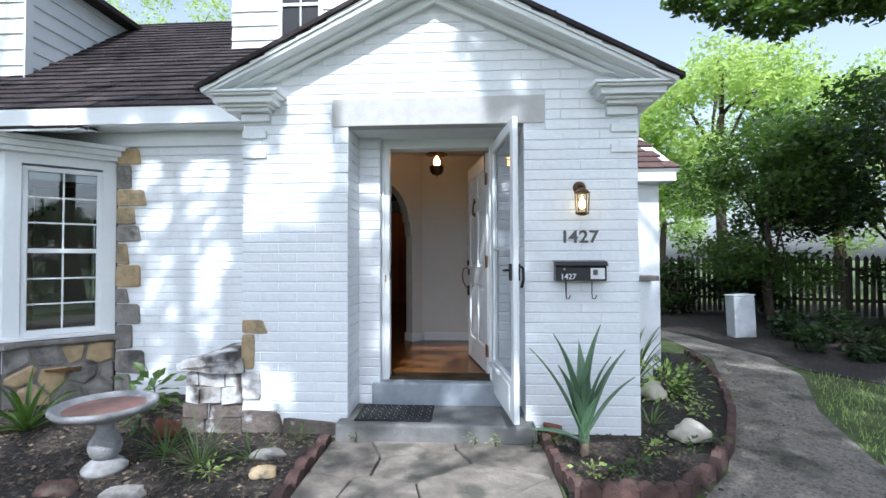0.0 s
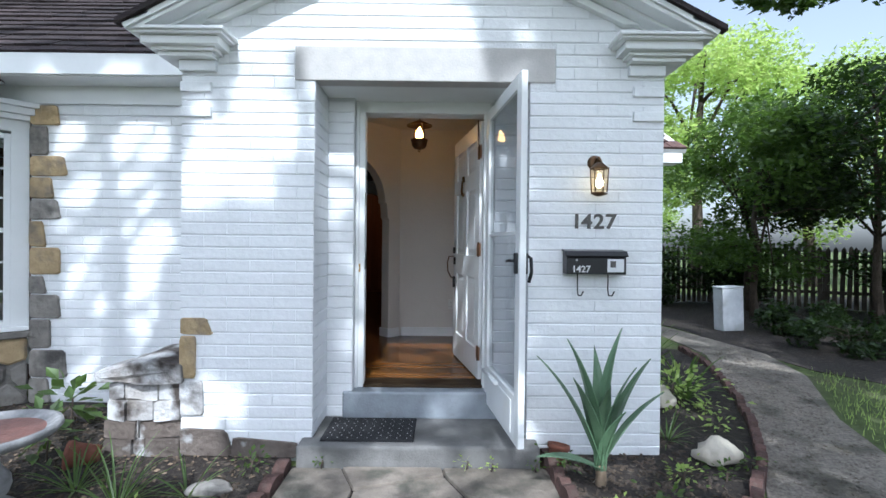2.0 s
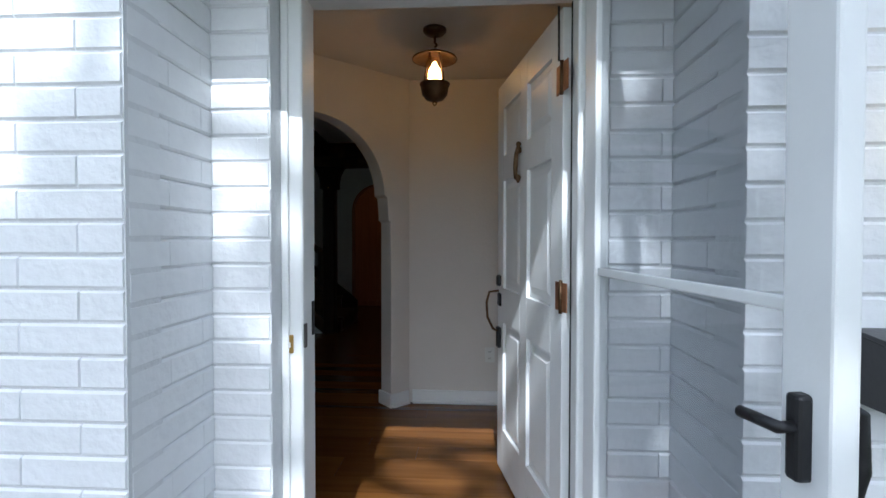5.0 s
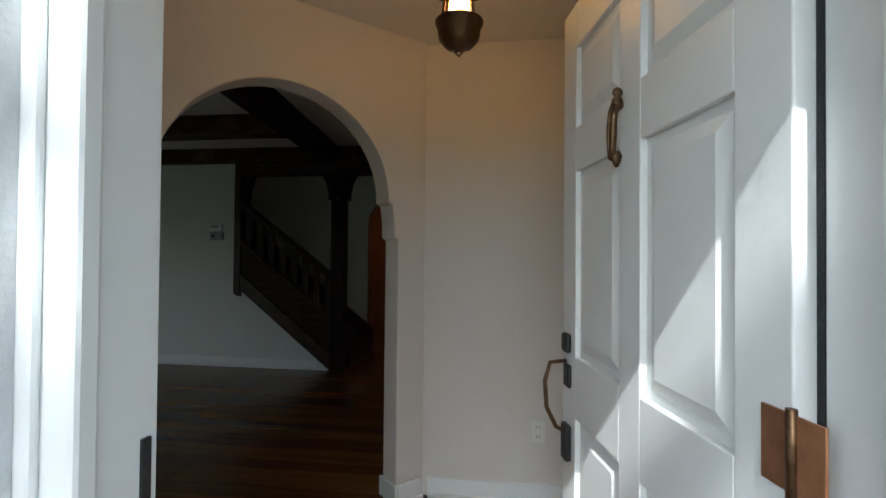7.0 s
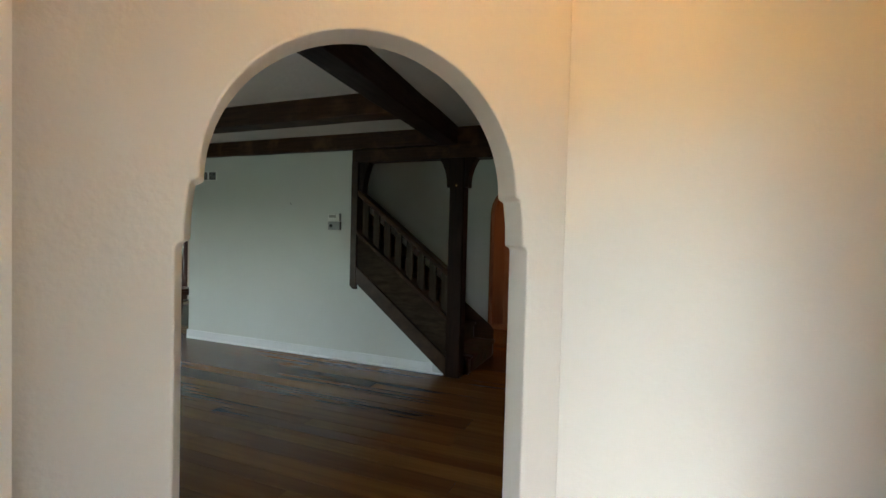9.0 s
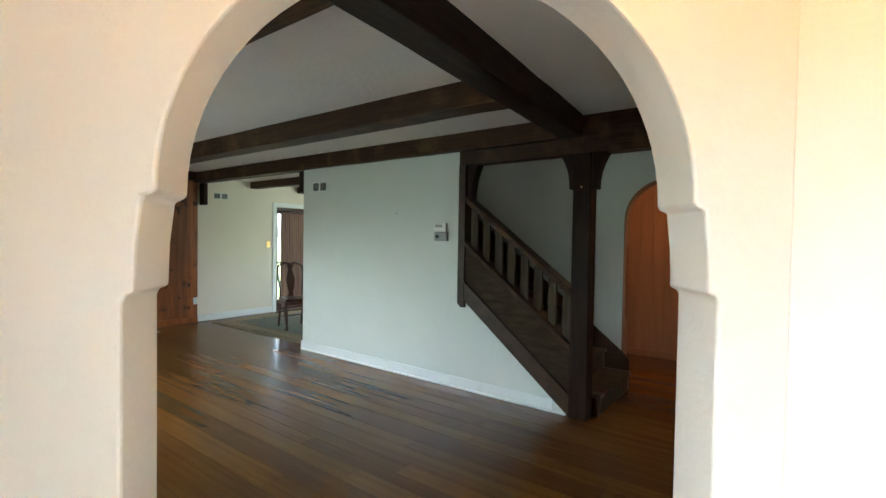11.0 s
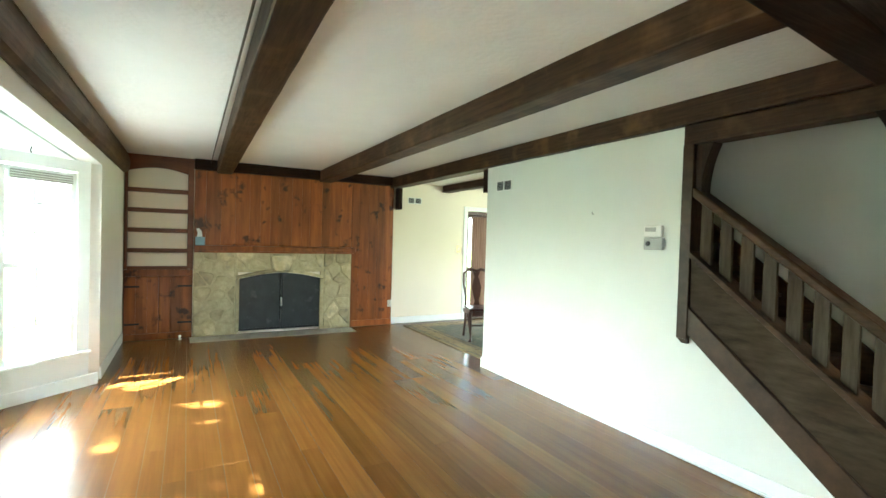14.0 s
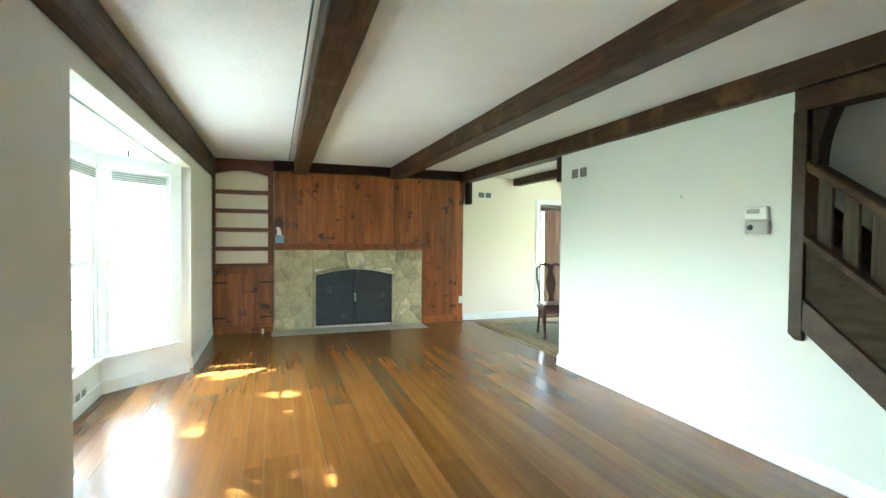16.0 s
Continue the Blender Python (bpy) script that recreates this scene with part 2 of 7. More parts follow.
    copper=mat("worn_copper_hinge", (0.42, 0.20, 0.10), (0.28, 0.13, 0.07), 0.45, 25, bump=0.15, metal=0.6),
    bronze=mat("dark_bronze", (0.16, 0.095, 0.05), (0.09, 0.055, 0.03), 0.42, 25, bump=0.15, metal=0.9),
    rubber=mat("black_rubber_mat", (0.02, 0.02, 0.022), (0.012, 0.012, 0.013), 0.85, 60, bump=0.5, bump_scale=200),
    matdash=mat("mat_pale_dashes", (0.45, 0.44, 0.42), None, 0.9, 30),
    wood_dark=mat("dark_mahogany", (0.07, 0.024, 0.014), (0.04, 0.014, 0.009), 0.3, 5, stretch=(5, 5, 1), bump=0.05, coat=0.2),
    carpet=mat("gold_green_stair_carpet", (0.10, 0.058, 0.018), (0.032, 0.028, 0.012), 0.95, 14, bump=0.8, bump_scale=220, stain=(0.08, 0.028, 0.012), stain_scale=8, stain_at=(0.5, 0.62)),
    rug=mat("grey_green_rug_field", (0.17, 0.165, 0.13), (0.12, 0.12, 0.10), 0.95, 20, bump=0.6, bump_scale=220, stain=(0.24, 0.20, 0.14), stain_scale=9, stain_at=(0.55, 0.7)),
    rugedge=mat("beige_rug_border", (0.36, 0.28, 0.17), (0.26, 0.19, 0.11), 0.95, 26, bump=0.6, bump_scale=220, stain=(0.13, 0.10, 0.07), stain_scale=16, stain_at=(0.56, 0.66)),
    plastic=mat("white_plastic", (0.76, 0.76, 0.72), (0.74, 0.74, 0.70), 0.4, 10, bump=0.02),
    greyplastic=mat("grey_plastic", (0.35, 0.35, 0.33), (0.30, 0.30, 0.28), 0.4, 10, bump=0.02),
    blackpaint=mat("black_enamel", (0.018, 0.018, 0.02), (0.014, 0.014, 0.015), 0.35, 12, bump=0.04),
    whiteletters=mat("white_lettering", (0.8, 0.8, 0.8), None, 0.5, 10, bump=0),
    numerals=mat("dark_grey_numerals", (0.13, 0.12, 0.11), (0.10, 0.095, 0.09), 0.5, 18, bump=0.05, metal=0.5),
    sticker=mat("grey_white_sticker", (0.72, 0.73, 0.74), (0.66, 0.67, 0.68), 0.4, 10, bump=0),
    tissue=mat("white_tissue", (0.82, 0.82, 0.80), None, 0.9, 10, bump=0.1),
    bluebox=mat("blue_grey_box", (0.22, 0.33, 0.40), (0.18, 0.28, 0.35), 0.6, 12, bump=0.02),
    bark=mat("bark", (0.10, 0.075, 0.055), (0.05, 0.038, 0.028), 0.95, 9, stretch=(3, 3, 0.8), bump=1.0, bump_scale=20),
    fence=mat("grey_weathered_fence_board", (0.13, 0.11, 0.092), (0.075, 0.063, 0.052), 0.9, 5, stretch=(6, 6, 0.6), bump=0.4, bump_scale=20, vary=0.25),
    meter=mat("pale_grey_metal_box", (0.55, 0.57, 0.59), (0.42, 0.44, 0.46), 0.6, 6, bump=0.1, stain=(0.34, 0.34, 0.32), stain_scale=4, stain_at=(0.55, 0.8)),
    drape=mat("brown_pink_sheer_drape", (0.34, 0.22, 0.17), (0.22, 0.13, 0.10), 0.8, 3, stretch=(9, 9, 0.5), bump=0.1),
    curtain=mat("pale_blind", (0.74, 0.76, 0.76), (0.70, 0.72, 0.72), 0.7, 8, bump=0.05),
    agave=mat("blue_green_yucca_leaf", (0.13, 0.21, 0.12), (0.075, 0.14, 0.07), 0.45, 3, stretch=(8, 8, 1.2), bump=0.1, bump_scale=20, vary=0.2),
    brownleaf=mat("dead_leaf", (0.22, 0.165, 0.11), (0.075, 0.052, 0.034), 0.9, 10, bump=0.2, vary=0.6, island=True),
    flame=glow("warm_bulb_glow", (1.0, 0.52, 0.16), 26.0),
    porchbulb=glow("warm_porch_bulb_glow", (1.0, 0.82, 0.52), 9.0),
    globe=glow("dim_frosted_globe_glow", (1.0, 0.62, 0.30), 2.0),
    amber=glass("amber_lamp_glass", (0.97, 0.90, 0.76), 0.05),
    pane=glass("window_pane"),
    smoked=glass("storm_door_screen_glass", (0.84, 0.85, 0.86), 0.03, 0.07),
    darkpane=glass("bay_window_pane", (0.80, 0.83, 0.83), 0.0, 0.11),
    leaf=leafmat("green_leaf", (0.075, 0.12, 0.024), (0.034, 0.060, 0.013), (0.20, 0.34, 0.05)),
    # sunlight on far trees and grass is put into this paler leaf colour
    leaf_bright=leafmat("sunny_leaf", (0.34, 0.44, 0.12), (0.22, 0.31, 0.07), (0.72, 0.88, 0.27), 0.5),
    # shade on the shrubs is put into this darker copy of the leaf
    leaf_shaded=leafmat("shaded_shrub_leaf", (0.026, 0.047, 0.011), (0.012, 0.022, 0.0065), (0.065, 0.125, 0.018)),
    blade=leafmat("strap_leaf", (0.085, 0.14, 0.035), (0.045, 0.08, 0.02), (0.22, 0.34, 0.07)),
)


# ---- mesh helpers ----
def link(name, bm, material, parent=None, label="", bevel=0.0):
    me = bpy.data.meshes.new(name)
    bmesh.ops.recalc_face_normals(bm, faces=bm.faces)
    bm.to_mesh(me)
    bm.free()
    me.materials.append(M[material])
    ob = new(name, me)
    if parent:
        ob.parent = parent
    if label:
        ob["label"] = label
    if bevel:
        md = ob.modifiers.new("bevel", "BEVEL")
        md.width, md.segments, md.limit_method = bevel, 2, "ANGLE"
    return ob


part = link


def thing(name, label, category, group="", at=(0, 0, 0)):
    ob = new(name)
    ob.location = at
    return tagged(ob, label, category, group)


def structure(ob, label, category):
    return tagged(ob, label, category, kind="structure")


def box(bm, x0, x1, y0, y1, z0, z1, m=None):
    v = [bm.verts.new((x, y, z)) for z in (z0, z1) for x, y in ((x0, y0), (x1, y0), (x1, y1), (x0, y1))]
    for f in ((0, 3, 2, 1), (4, 5, 6, 7), (0, 1, 5, 4), (1, 2, 6, 5), (2, 3, 7, 6), (3, 0, 4, 7)):
        bm.faces.new([v[i] for i in f])
    if m:
        bmesh.ops.transform(bm, matrix=m, verts=v)
    return v


def boxes(*sets, m=None):
    bm = bmesh.new()
    for s in sets:
        box(bm, *s, m=m)
    return bm


def soft_box(x0, x1, y0, y1, z0, z1, r=0.008, seg=2):
    bm = boxes((x0, x1, y0, y1, z0, z1))
    bmesh.ops.bevel(bm, geom=bm.edges[:], offset=r, segments=seg, affect="EDGES", profile=0.5)
    return bm


def prism(bm, pts, d0, d1, place):
    """A polygon in (u, w) drawn out from depth d0 to d1; place(u, d, w) gives the point."""
    a = [bm.verts.new(place(u, d0, w)) for u, w in pts]
    b = [bm.verts.new(place(u, d1, w)) for u, w in pts]
    n = len(pts)
    bm.faces.new(a)
    bm.faces.new(b[::-1])
    for i in range(n):
        bm.faces.new((a[i], b[i], b[(i + 1) % n], a[(i + 1) % n]))
    return a + b


def xz(u, d, w):
    return (u, d, w)


def yz(u, d, w):
    return (d, u, w)


def xy(u, d, w):
    return (u, w, d)


def lathe(profile, seg=24, at=(0, 0, 0)):
    bm = bmesh.new()
    rings = []
    for r, z in profile:
        rings.append([bm.verts.new((at[0] + r * math.cos(2 * math.pi * i / seg), at[1] + r * math.sin(2 * math.pi * i / seg), at[2] + z)) for i in range(seg)])
    for a, b in zip(rings, rings[1:]):
        for i in range(seg):
            bm.faces.new((a[i], a[(i + 1) % seg], b[(i + 1) % seg], b[i]))
    bm.faces.new(rings[0][::-1])
    bm.faces.new(rings[-1])
    for f in bm.faces:
        f.smooth = len(f.verts) == 4
    return bm


def tube(points, radius, seg=8, radii=None):
    bm = bmesh.new()
    pts = [Vector(p) for p in points]
    rings = []
    for i, p in enumerate(pts):
        d = (pts[min(i + 1, len(pts) - 1)] - pts[max(i - 1, 0)]).normalized()
        s = d.orthogonal().normalized() if not rings else (side - d * side.dot(d)).normalized()
        side = s
        u = d.cross(s)
        r = radii[i] if radii else radius
        rings.append([bm.verts.new(p + (s * math.cos(2 * math.pi * k / seg) + u * math.sin(2 * math.pi * k / seg)) * r) for k in range(seg)])
    for a, b in zip(rings, rings[1:]):
        for k in range(seg):
            f = bm.faces.new((a[k], a[(k + 1) % seg], b[(k + 1) % seg], b[k]))
            f.smooth = True
    bm.faces.new(rings[0][::-1])
    bm.faces.new(rings[-1])
    return bm


def clip(poly, px, py, nx, ny):
    """The part of a convex polygon on the side of the line through p that n points away from."""
    out = []
    for i, a in enumerate(poly):
        b = poly[(i + 1) % len(poly)]
        da, db = (a[0] - px) * nx + (a[1] - py) * ny, (b[0] - px) * nx + (b[1] - py) * ny
        if da <= 0:
            out.append(a)
        if (da < 0 < db) or (db < 0 < da):
            k = da / (da - db)
            out.append((a[0] + (b[0] - a[0]) * k, a[1] + (b[1] - a[1]) * k))
    return out


def cells(x0, x1, y0, y1, nx, ny, rng, jitter=0.8, stretch=1.0):
    """Irregular stones that fill a rectangle: the cells round jittered seeds."""
    sx, sy = (x1 - x0) / nx, (y1 - y0) / ny
    seeds = [(x0 + (i + 0.5 + (0.5 * (j % 2) - 0.25) + rng.uniform(-0.5, 0.5) * jitter) * sx, y0 + (j + 0.5 + rng.uniform(-0.5, 0.5) * jitter) * sy)
             for i in range(nx) for j in range(ny)]
    out = []
    for k, (ax, ay) in enumerate(seeds):
        poly = [(x0, y0), (x1, y0), (x1, y1), (x0, y1)]
        for n, (bx, by) in enumerate(seeds):
            if n != k and poly:
                poly = clip(poly, (ax + bx) / 2, (ay + by) / 2, bx - ax, (by - ay) * stretch)
        if len(poly) > 2:
            out.append(poly)
    return out


def stone_bm(poly, gap, d0, d1, place, round_to=0.82, corner=0.09):
    """A stone on a cell: shrunk by the joint, with a chamfered face."""
    cx, cy = sum(p[0] for p in poly) / len(poly), sum(p[1] for p in poly) / len(poly)
    size = max(0.03, min(math.hypot(p[0] - cx, p[1] - cy) for p in poly))
    k = max(0.4, 1 - gap / size)
    pts = []
    for i, a in enumerate(poly):
        b = poly[(i + 1) % len(poly)]
        for f in (corner, 1 - corner):
            pts.append((cx + (a[0] + (b[0] - a[0]) * f - cx) * k, cy + (a[1] + (b[1] - a[1]) * f - cy) * k))
    bm = bmesh.new()
    low = [bm.verts.new(place(u, d0, w)) for u, w in pts]
    mid = [bm.verts.new(place(u, d0 + (d1 - d0) * 0.7, w)) for u, w in pts]
    top = [bm.verts.new(place(cx + (u - cx) * round_to, d1, cy + (w - cy) * round_to)) for u, w in pts]
    n = len(pts)
    for p, q in ((low, mid), (mid, top)):
        for i in range(n):
            bm.faces.new((p[i], p[(i + 1) % n], q[(i + 1) % n], q[i]))
    bm.faces.new(top)
    return bm


def quads(name, verts, faces, material, parent=None, label=""):
    me = bpy.data.meshes.new(name)
    me.from_pydata(verts, [], faces)
    me.materials.append(M[material])
    ob = new(name, me)
    if parent:
        ob.parent = parent
    if label:
        ob["label"] = label
    return ob


def leaves(name, centres, size, material, parent=None, label="", seed=1, flat=0.5):
    """Many small pointed leaves, each a kinked diamond, about the given centres."""
    r = np.random.RandomState(seed)
    c = np.asarray(centres, float)
    n = len(c)
    d = r.normal(size=(n, 3)) * (1, 1, flat)
    d /= np.linalg.norm(d, axis=1)[:, None] + 1e-9
    up = r.normal(size=(n, 3)) * 0.5 + (0, 0, 1)
    s = np.cross(d, up)
    s /= np.linalg.norm(s, axis=1)[:, None] + 1e-9
    nrm = np.cross(s, d)
    L = (size * r.uniform(0.6, 1.3, n))[:, None]
    v = np.stack([c - d * L, c + s * L * 0.55 + nrm * L * 0.15, c + d * L, c - s * L * 0.55 + nrm * L * 0.15], 1).reshape(-1, 3)
    f = np.arange(4 * n).reshape(-1, 4)
    return quads(name, v.tolist(), f.tolist(), material, parent, label)


# ---- large structure: ground and house shell ----
GZ = -0.36
rng = random.Random(7)

bm = bmesh.new()
prism(bm, [(-300, -300), (300, -300), (300, 300), (-300, 300)], GZ - 0.3, GZ, xy)
structure(link("ground", bm, "grass"), "patchy green lawn around the house", "lawn")

bm = bmesh.new()
prism(bm, [(-9, -6), (-0.84, -6), (-0.84, 1.0), (-9, 1.0)], GZ - 0.05, GZ + 0.03, xy)
structure(link("planting_bed", bm, "mulch"), "dark bark mulch bed along the house front", "planting bed")
bm = bmesh.new()
BED = [(0.84, -0.92), (1.45, -0.86), (1.78, -0.58), (2.15, -0.1), (2.5, 0.5), (2.85, 1.3), (3.2, 2.3), (3.3, 3.2), (2.2, 3.6), (1.5, 3.6), (1.5, 0.02), (0.84, 0.02)]
prism(bm, BED, GZ - 0.05, GZ + 0.06, xy)
structure(link("planting_bed_side", bm, "mulch"), "dark soil bed inside brick edging", "planting bed")
bm = bmesh.new()
GP = [(1.2, -6), (3.4, -6), (3.3, -2), (3.05, -0.3), (3.45, 0.8), (4.2, 2.1), (4.5, 3.2), (4.2, 5.0), (3.6, 7.5), (3.3, 7.5), (3.7, 4.6), (3.65, 3.1), (3.05, 1.6), (2.45, 0.35), (1.95, -0.5), (1.5, -1.0), (0.95, -1.05), (0.95, -6)]
prism(bm, GP, GZ - 0.05, GZ + 0.012, xy)
structure(link("gravel_path", bm, "gravel"), "grey gravel path curving round the house", "path")

# dark soil sheet that also stands for the shade under the shrubs
bm = bmesh.new()
prism(bm, [(4.42, 3.0), (4.5, 2.35), (4.9, 1.75), (5.6, 1.1), (7.0, 0.4), (16, -1.0), (16, 11), (2.6, 11), (2.6, 9), (4.3, 5.2)], GZ - 0.05, GZ + 0.008, xy)
structure(link("shrub_bed", bm, "mulch"), "dark shaded soil under the shrubs", "planting bed")

# the flagstone walk
walkway = structure(link("pavement", boxes((-0.8, 0.82, -7, -0.1, GZ - 0.1, GZ + 0.012)), "mulch"), "worn flagstone walk up to the front step", "path")

# front wall of the gabled entrance: mortar core, with bricks on it
ENT = (-1.565, 1.572)
gable = bmesh.new()
prism(gable, [(ENT[0], GZ), (-0.70, GZ), (-0.70, 2.125), (0.70, 2.125), (0.70, GZ), (ENT[1], GZ), (ENT[1], 2.42), (0.0, 3.16), (ENT[0], 2.42)], -0.003, 0.12, xz)
wall_front = structure(link("wall_entrance_front", gable, "mortar"), "white painted brick gable front of the entrance", "wall")
bm = boxes((-0.95, -0.708, 0.12, 0.44, GZ, 2.3), (0.708, 0.95, 0.12, 0.44, GZ, 2.3), (-0.95, 0.95, 0.12, 0.40, 2.16, 2.5))
structure(link("wall_doorway_sides", bm, "mortar"), "white painted brick sides of the recessed doorway", "wall")
bm = boxes((-0.708, -0.512, 0.367, 0.60, GZ, 2.16), (0.512, 0.708, 0.367, 0.60, GZ, 2.16), (-1.36, -0.708, 0.44, 0.60, GZ, 2.6), (0.708, 1.36, 0.44, 0.60, GZ, 2.6), (-0.708, 0.708, 0.46, 0.60, 2.16, 2.6))
structure(link("wall_doorway_back", bm, "mortar"), "white painted brick wall around the front door", "wall")
bm = boxes((ENT[0] + 0.002, -1.36, 0.12, 0.44, GZ, 2.5), (ENT[0] + 0.002, -1.36, 0.44, 1.02, GZ, 2.6), (1.36, ENT[1] - 0.002, 0.12, 0.44, GZ, 2.5), (1.36, ENT[1] - 0.002, 0.44, 2.6, GZ, 2.6))
structure(link("wall_entrance_sides", bm, "brick"), "white painted brick side walls of the entrance", "wall")
bm = boxes((-0.70, 0.70, 0.002, 0.445, 2.127, 2.158))
structure(link("trim_doorway_soffit", bm, "trim"), "white painted soffit over the recessed doorway", "trim")

# recessed front wall and bay
bm = boxes((-3.40, -1.36, 1.02, 1.17, GZ, 2.60), (-8.4, -6.47, 1.02, 1.17, GZ, 2.60), (-6.47, -3.40, 1.02, 1.17, 2.09, 2.60))
structure(link("wall_front", bm, "plaster"), "cream front wall of the living room", "wall")
bm = boxes((-3.40, -1.57, 0.995, 1.018, GZ, 2.45), (-8.4, -6.47, 0.995, 1.018, GZ, 2.45))
structure(link("wall_front_outside", bm, "mortar"), "white painted brick wall beside the bay window", "wall")
# living room ends
bm = bmesh.new()
for s in ((-8.55, -8.28, 1.02, 6.45, GZ, 2.62), (-8.55, -8.28, 7.35, 9.0, GZ, 2.62), (-8.55, -8.28, 6.45, 7.35, 2.0, 2.62)):
    box(bm, *s)
structure(link("wall_west", bm, "creamwall"), "cream end wall behind the fireplace and dining room", "wall")
bm = bmesh.new()
prism(bm, [(-5.41, 0), (-1.82, 0), (-2.90, 0.885), (-2.95, 0.885), (-2.95, 2.31), (-5.41, 2.31)], 4.95, 5.06, xz)
structure(link("wall_stair", bm, "whitewall"), "white wall below and beside the staircase", "wall")
structure(link("wall_stair_end", boxes((-5.41, -5.30, 5.06, 9.0, 0, 4.6)), "whitewall"), "white wall between stair and dining room", "wall")
structure(link("wall_dining_back", boxes((-8.3, -7.6, 8.6, 8.75, 0, 2.6), (-5.6, -5.3, 8.6, 8.75, 0, 2.6), (-7.6, -5.6, 8.6, 8.75, 0, 0.7), (-7.6, -5.6, 8.6, 8.75, 2.1, 2.6)), "creamwall"), "cream dining room wall with a window", "wall")

# stairwell wall with its round-headed opening
def arch_half(u0, w, spring, top, H, side, n=16):
    pts = [(u0 + side * 5.0, 0), (u0 + side * w, 0), (u0 + side * w, spring)]
    for k in range(1, n):
        a = math.pi / 2 * k / n
        pts.append((u0 + side * w * math.cos(a), spring + (top - spring) * math.sin(a)))
    return pts + [(u0, top), (u0, H), (u0 + side * 5.0, H)]


bm = bmesh.new()
prism(bm, [(-5.3, 0)] + arch_half(-1.31, 0.375, 1.665, 2.045, 4.6, -1)[1:-1] + [(-5.3, 4.6)], 6.0, 6.10, xz)
prism(bm, [(0.6, 0)] + arch_half(-1.31, 0.375, 1.665, 2.045, 4.6, 1)[1:-1] + [(0.6, 4.6)], 6.0, 6.10, xz)
structure(link("wall_hall", bm, "hallwall"), "pale grey stairwell wall with a round-headed opening", "wall")
bm = boxes((-2.4, 0.3, 7.56, 7.7, 0, 2.6), (-2.4, -2.25, 6.10, 7.56, 0, 2.6), (0.2, 0.3, 6.10, 7.56, 0, 2.6))
structure(link("wall_alcove", bm, "creamwall"), "plain walls of the alcove behind the arch", "wall")
structure(link("wall_east", boxes((-0.50, -0.38, 2.72, 6.0, 0, 2.6), (0.5, 0.6, 4.95, 6.0, 0, 4.6), (-0.84, 0.6, 5.0, 5.06, 0, 4.6), (-5.3, 0.6, 5.0, 5.06, 2.6, 4.6)), "whitewall"), "plain white walls beside the stair hall", "wall")

# entrance hall: niche wall, right wall, diagonal arch wall
structure(link("wall_niche", boxes((-0.377, 0.86, 2.437, 2.55, 0, 2.6)), "plaster"), "cream plaster back wall of the entrance hall", "wall")
structure(link("wall_hall_east", boxes((0.74, 0.86, 0.62, 2.437, 0, 2.6)), "plaster"), "cream plaster side wall of the entrance hall", "wall")
structure(link("wall_hall_west", boxes((-1.36, -1.32, 0.62, 1.17, 0, 2.6), (-1.36, -0.512, 0.601, 0.606, 0, 2.6), (0.512, 0.86, 0.601, 0.606, 0, 2.6), (-0.512, 0.512, 0.601, 0.606, 2.10, 2.6)), "plaster"), "cream plaster inner walls by the front door", "wall")
DC, DU, DN = Vector((-0.884, 1.922, 0)), Vector((0.7245, 0.6893, 0)), Vector((-0.6893, 0.7245, 0))


def diag(u, d, w):
    p = DC + DU * u + DN * d
    return (p.x, p.y, w)


def diag_half(side, outer):
    pts = [(side * outer, 0), (side * 0.57, 0), (side * 0.57, 1.35), (side * 0.562, 1.362), (side * 0.548, 1.364), (side * 0.545, 1.45), (side * 0.535, 1.535), (side * 0.518, 1.54)]
    for k in range(0, 18):
        a = math.pi / 2 * k / 18
        pts.append((side * 0.512 * math.cos(a), 1.55 + 0.498 * math.sin(a)))
    return pts + [(0, 2.048), (0, 2.6), (side * outer, 2.6)]


bm = bmesh.new()
prism(bm, diag_half(-1, 1.03), 0, 0.138, diag)
prism(bm, diag_half(1, 0.735), 0, 0.138, diag)
bmesh.ops.remove_doubles(bm, verts=bm.verts, dist=0.0005)
structure(link("wall_arch", bm, "plaster", bevel=0.012), "cream plaster diagonal wall with a stepped arch", "wall")

# ceilings
bm = boxes((-8.6, -0.38, 1.02, 5.06, 2.47, 2.62))
structure(link("ceiling", bm, "ceiling"), "white stippled living room ceiling", "ceiling")
bm = bmesh.new()
prism(bm, [(-1.34, 0.6), (0.80, 0.6), (0.80, 2.48), (-0.40, 2.47), (-1.34, 1.585)], 2.415, 2.468, xy)
structure(link("ceiling_entrance", bm, "plaster"), "cream entrance hall ceiling", "ceiling")
structure(link("ceiling_dining", boxes((-8.6, -5.3, 5.06, 9.0, 2.42, 2.62)), "ceiling"), "white dining room ceiling", "ceiling")
structure(link("ceiling_stair", boxes((-5.4, 0.6, 4.9, 6.2, 4.6, 4.7)), "ceiling"), "ceiling over the stairwell", "ceiling")
structure(link("ceiling_alcove", boxes((-2.4, 0.3, 6.1, 7.7, 2.5, 2.62)), "ceiling"), "ceiling of the alcove", "ceiling")

# floor slab
bm = boxes((-8.6, 0.9, 1.02, 9.0, -0.2, -0.003), (-1.36, 0.86, 0.602, 1.02, -0.2, -0.003))
prism(bm, [(-6.40, 1.02), (-5.78, 0.53), (-4.12, 0.53), (-3.50, 1.02)], -0.2, -0.003, xy)
floor = structure(link("floor", bm, "floorgap"), "varnished oak plank floor", "floor")

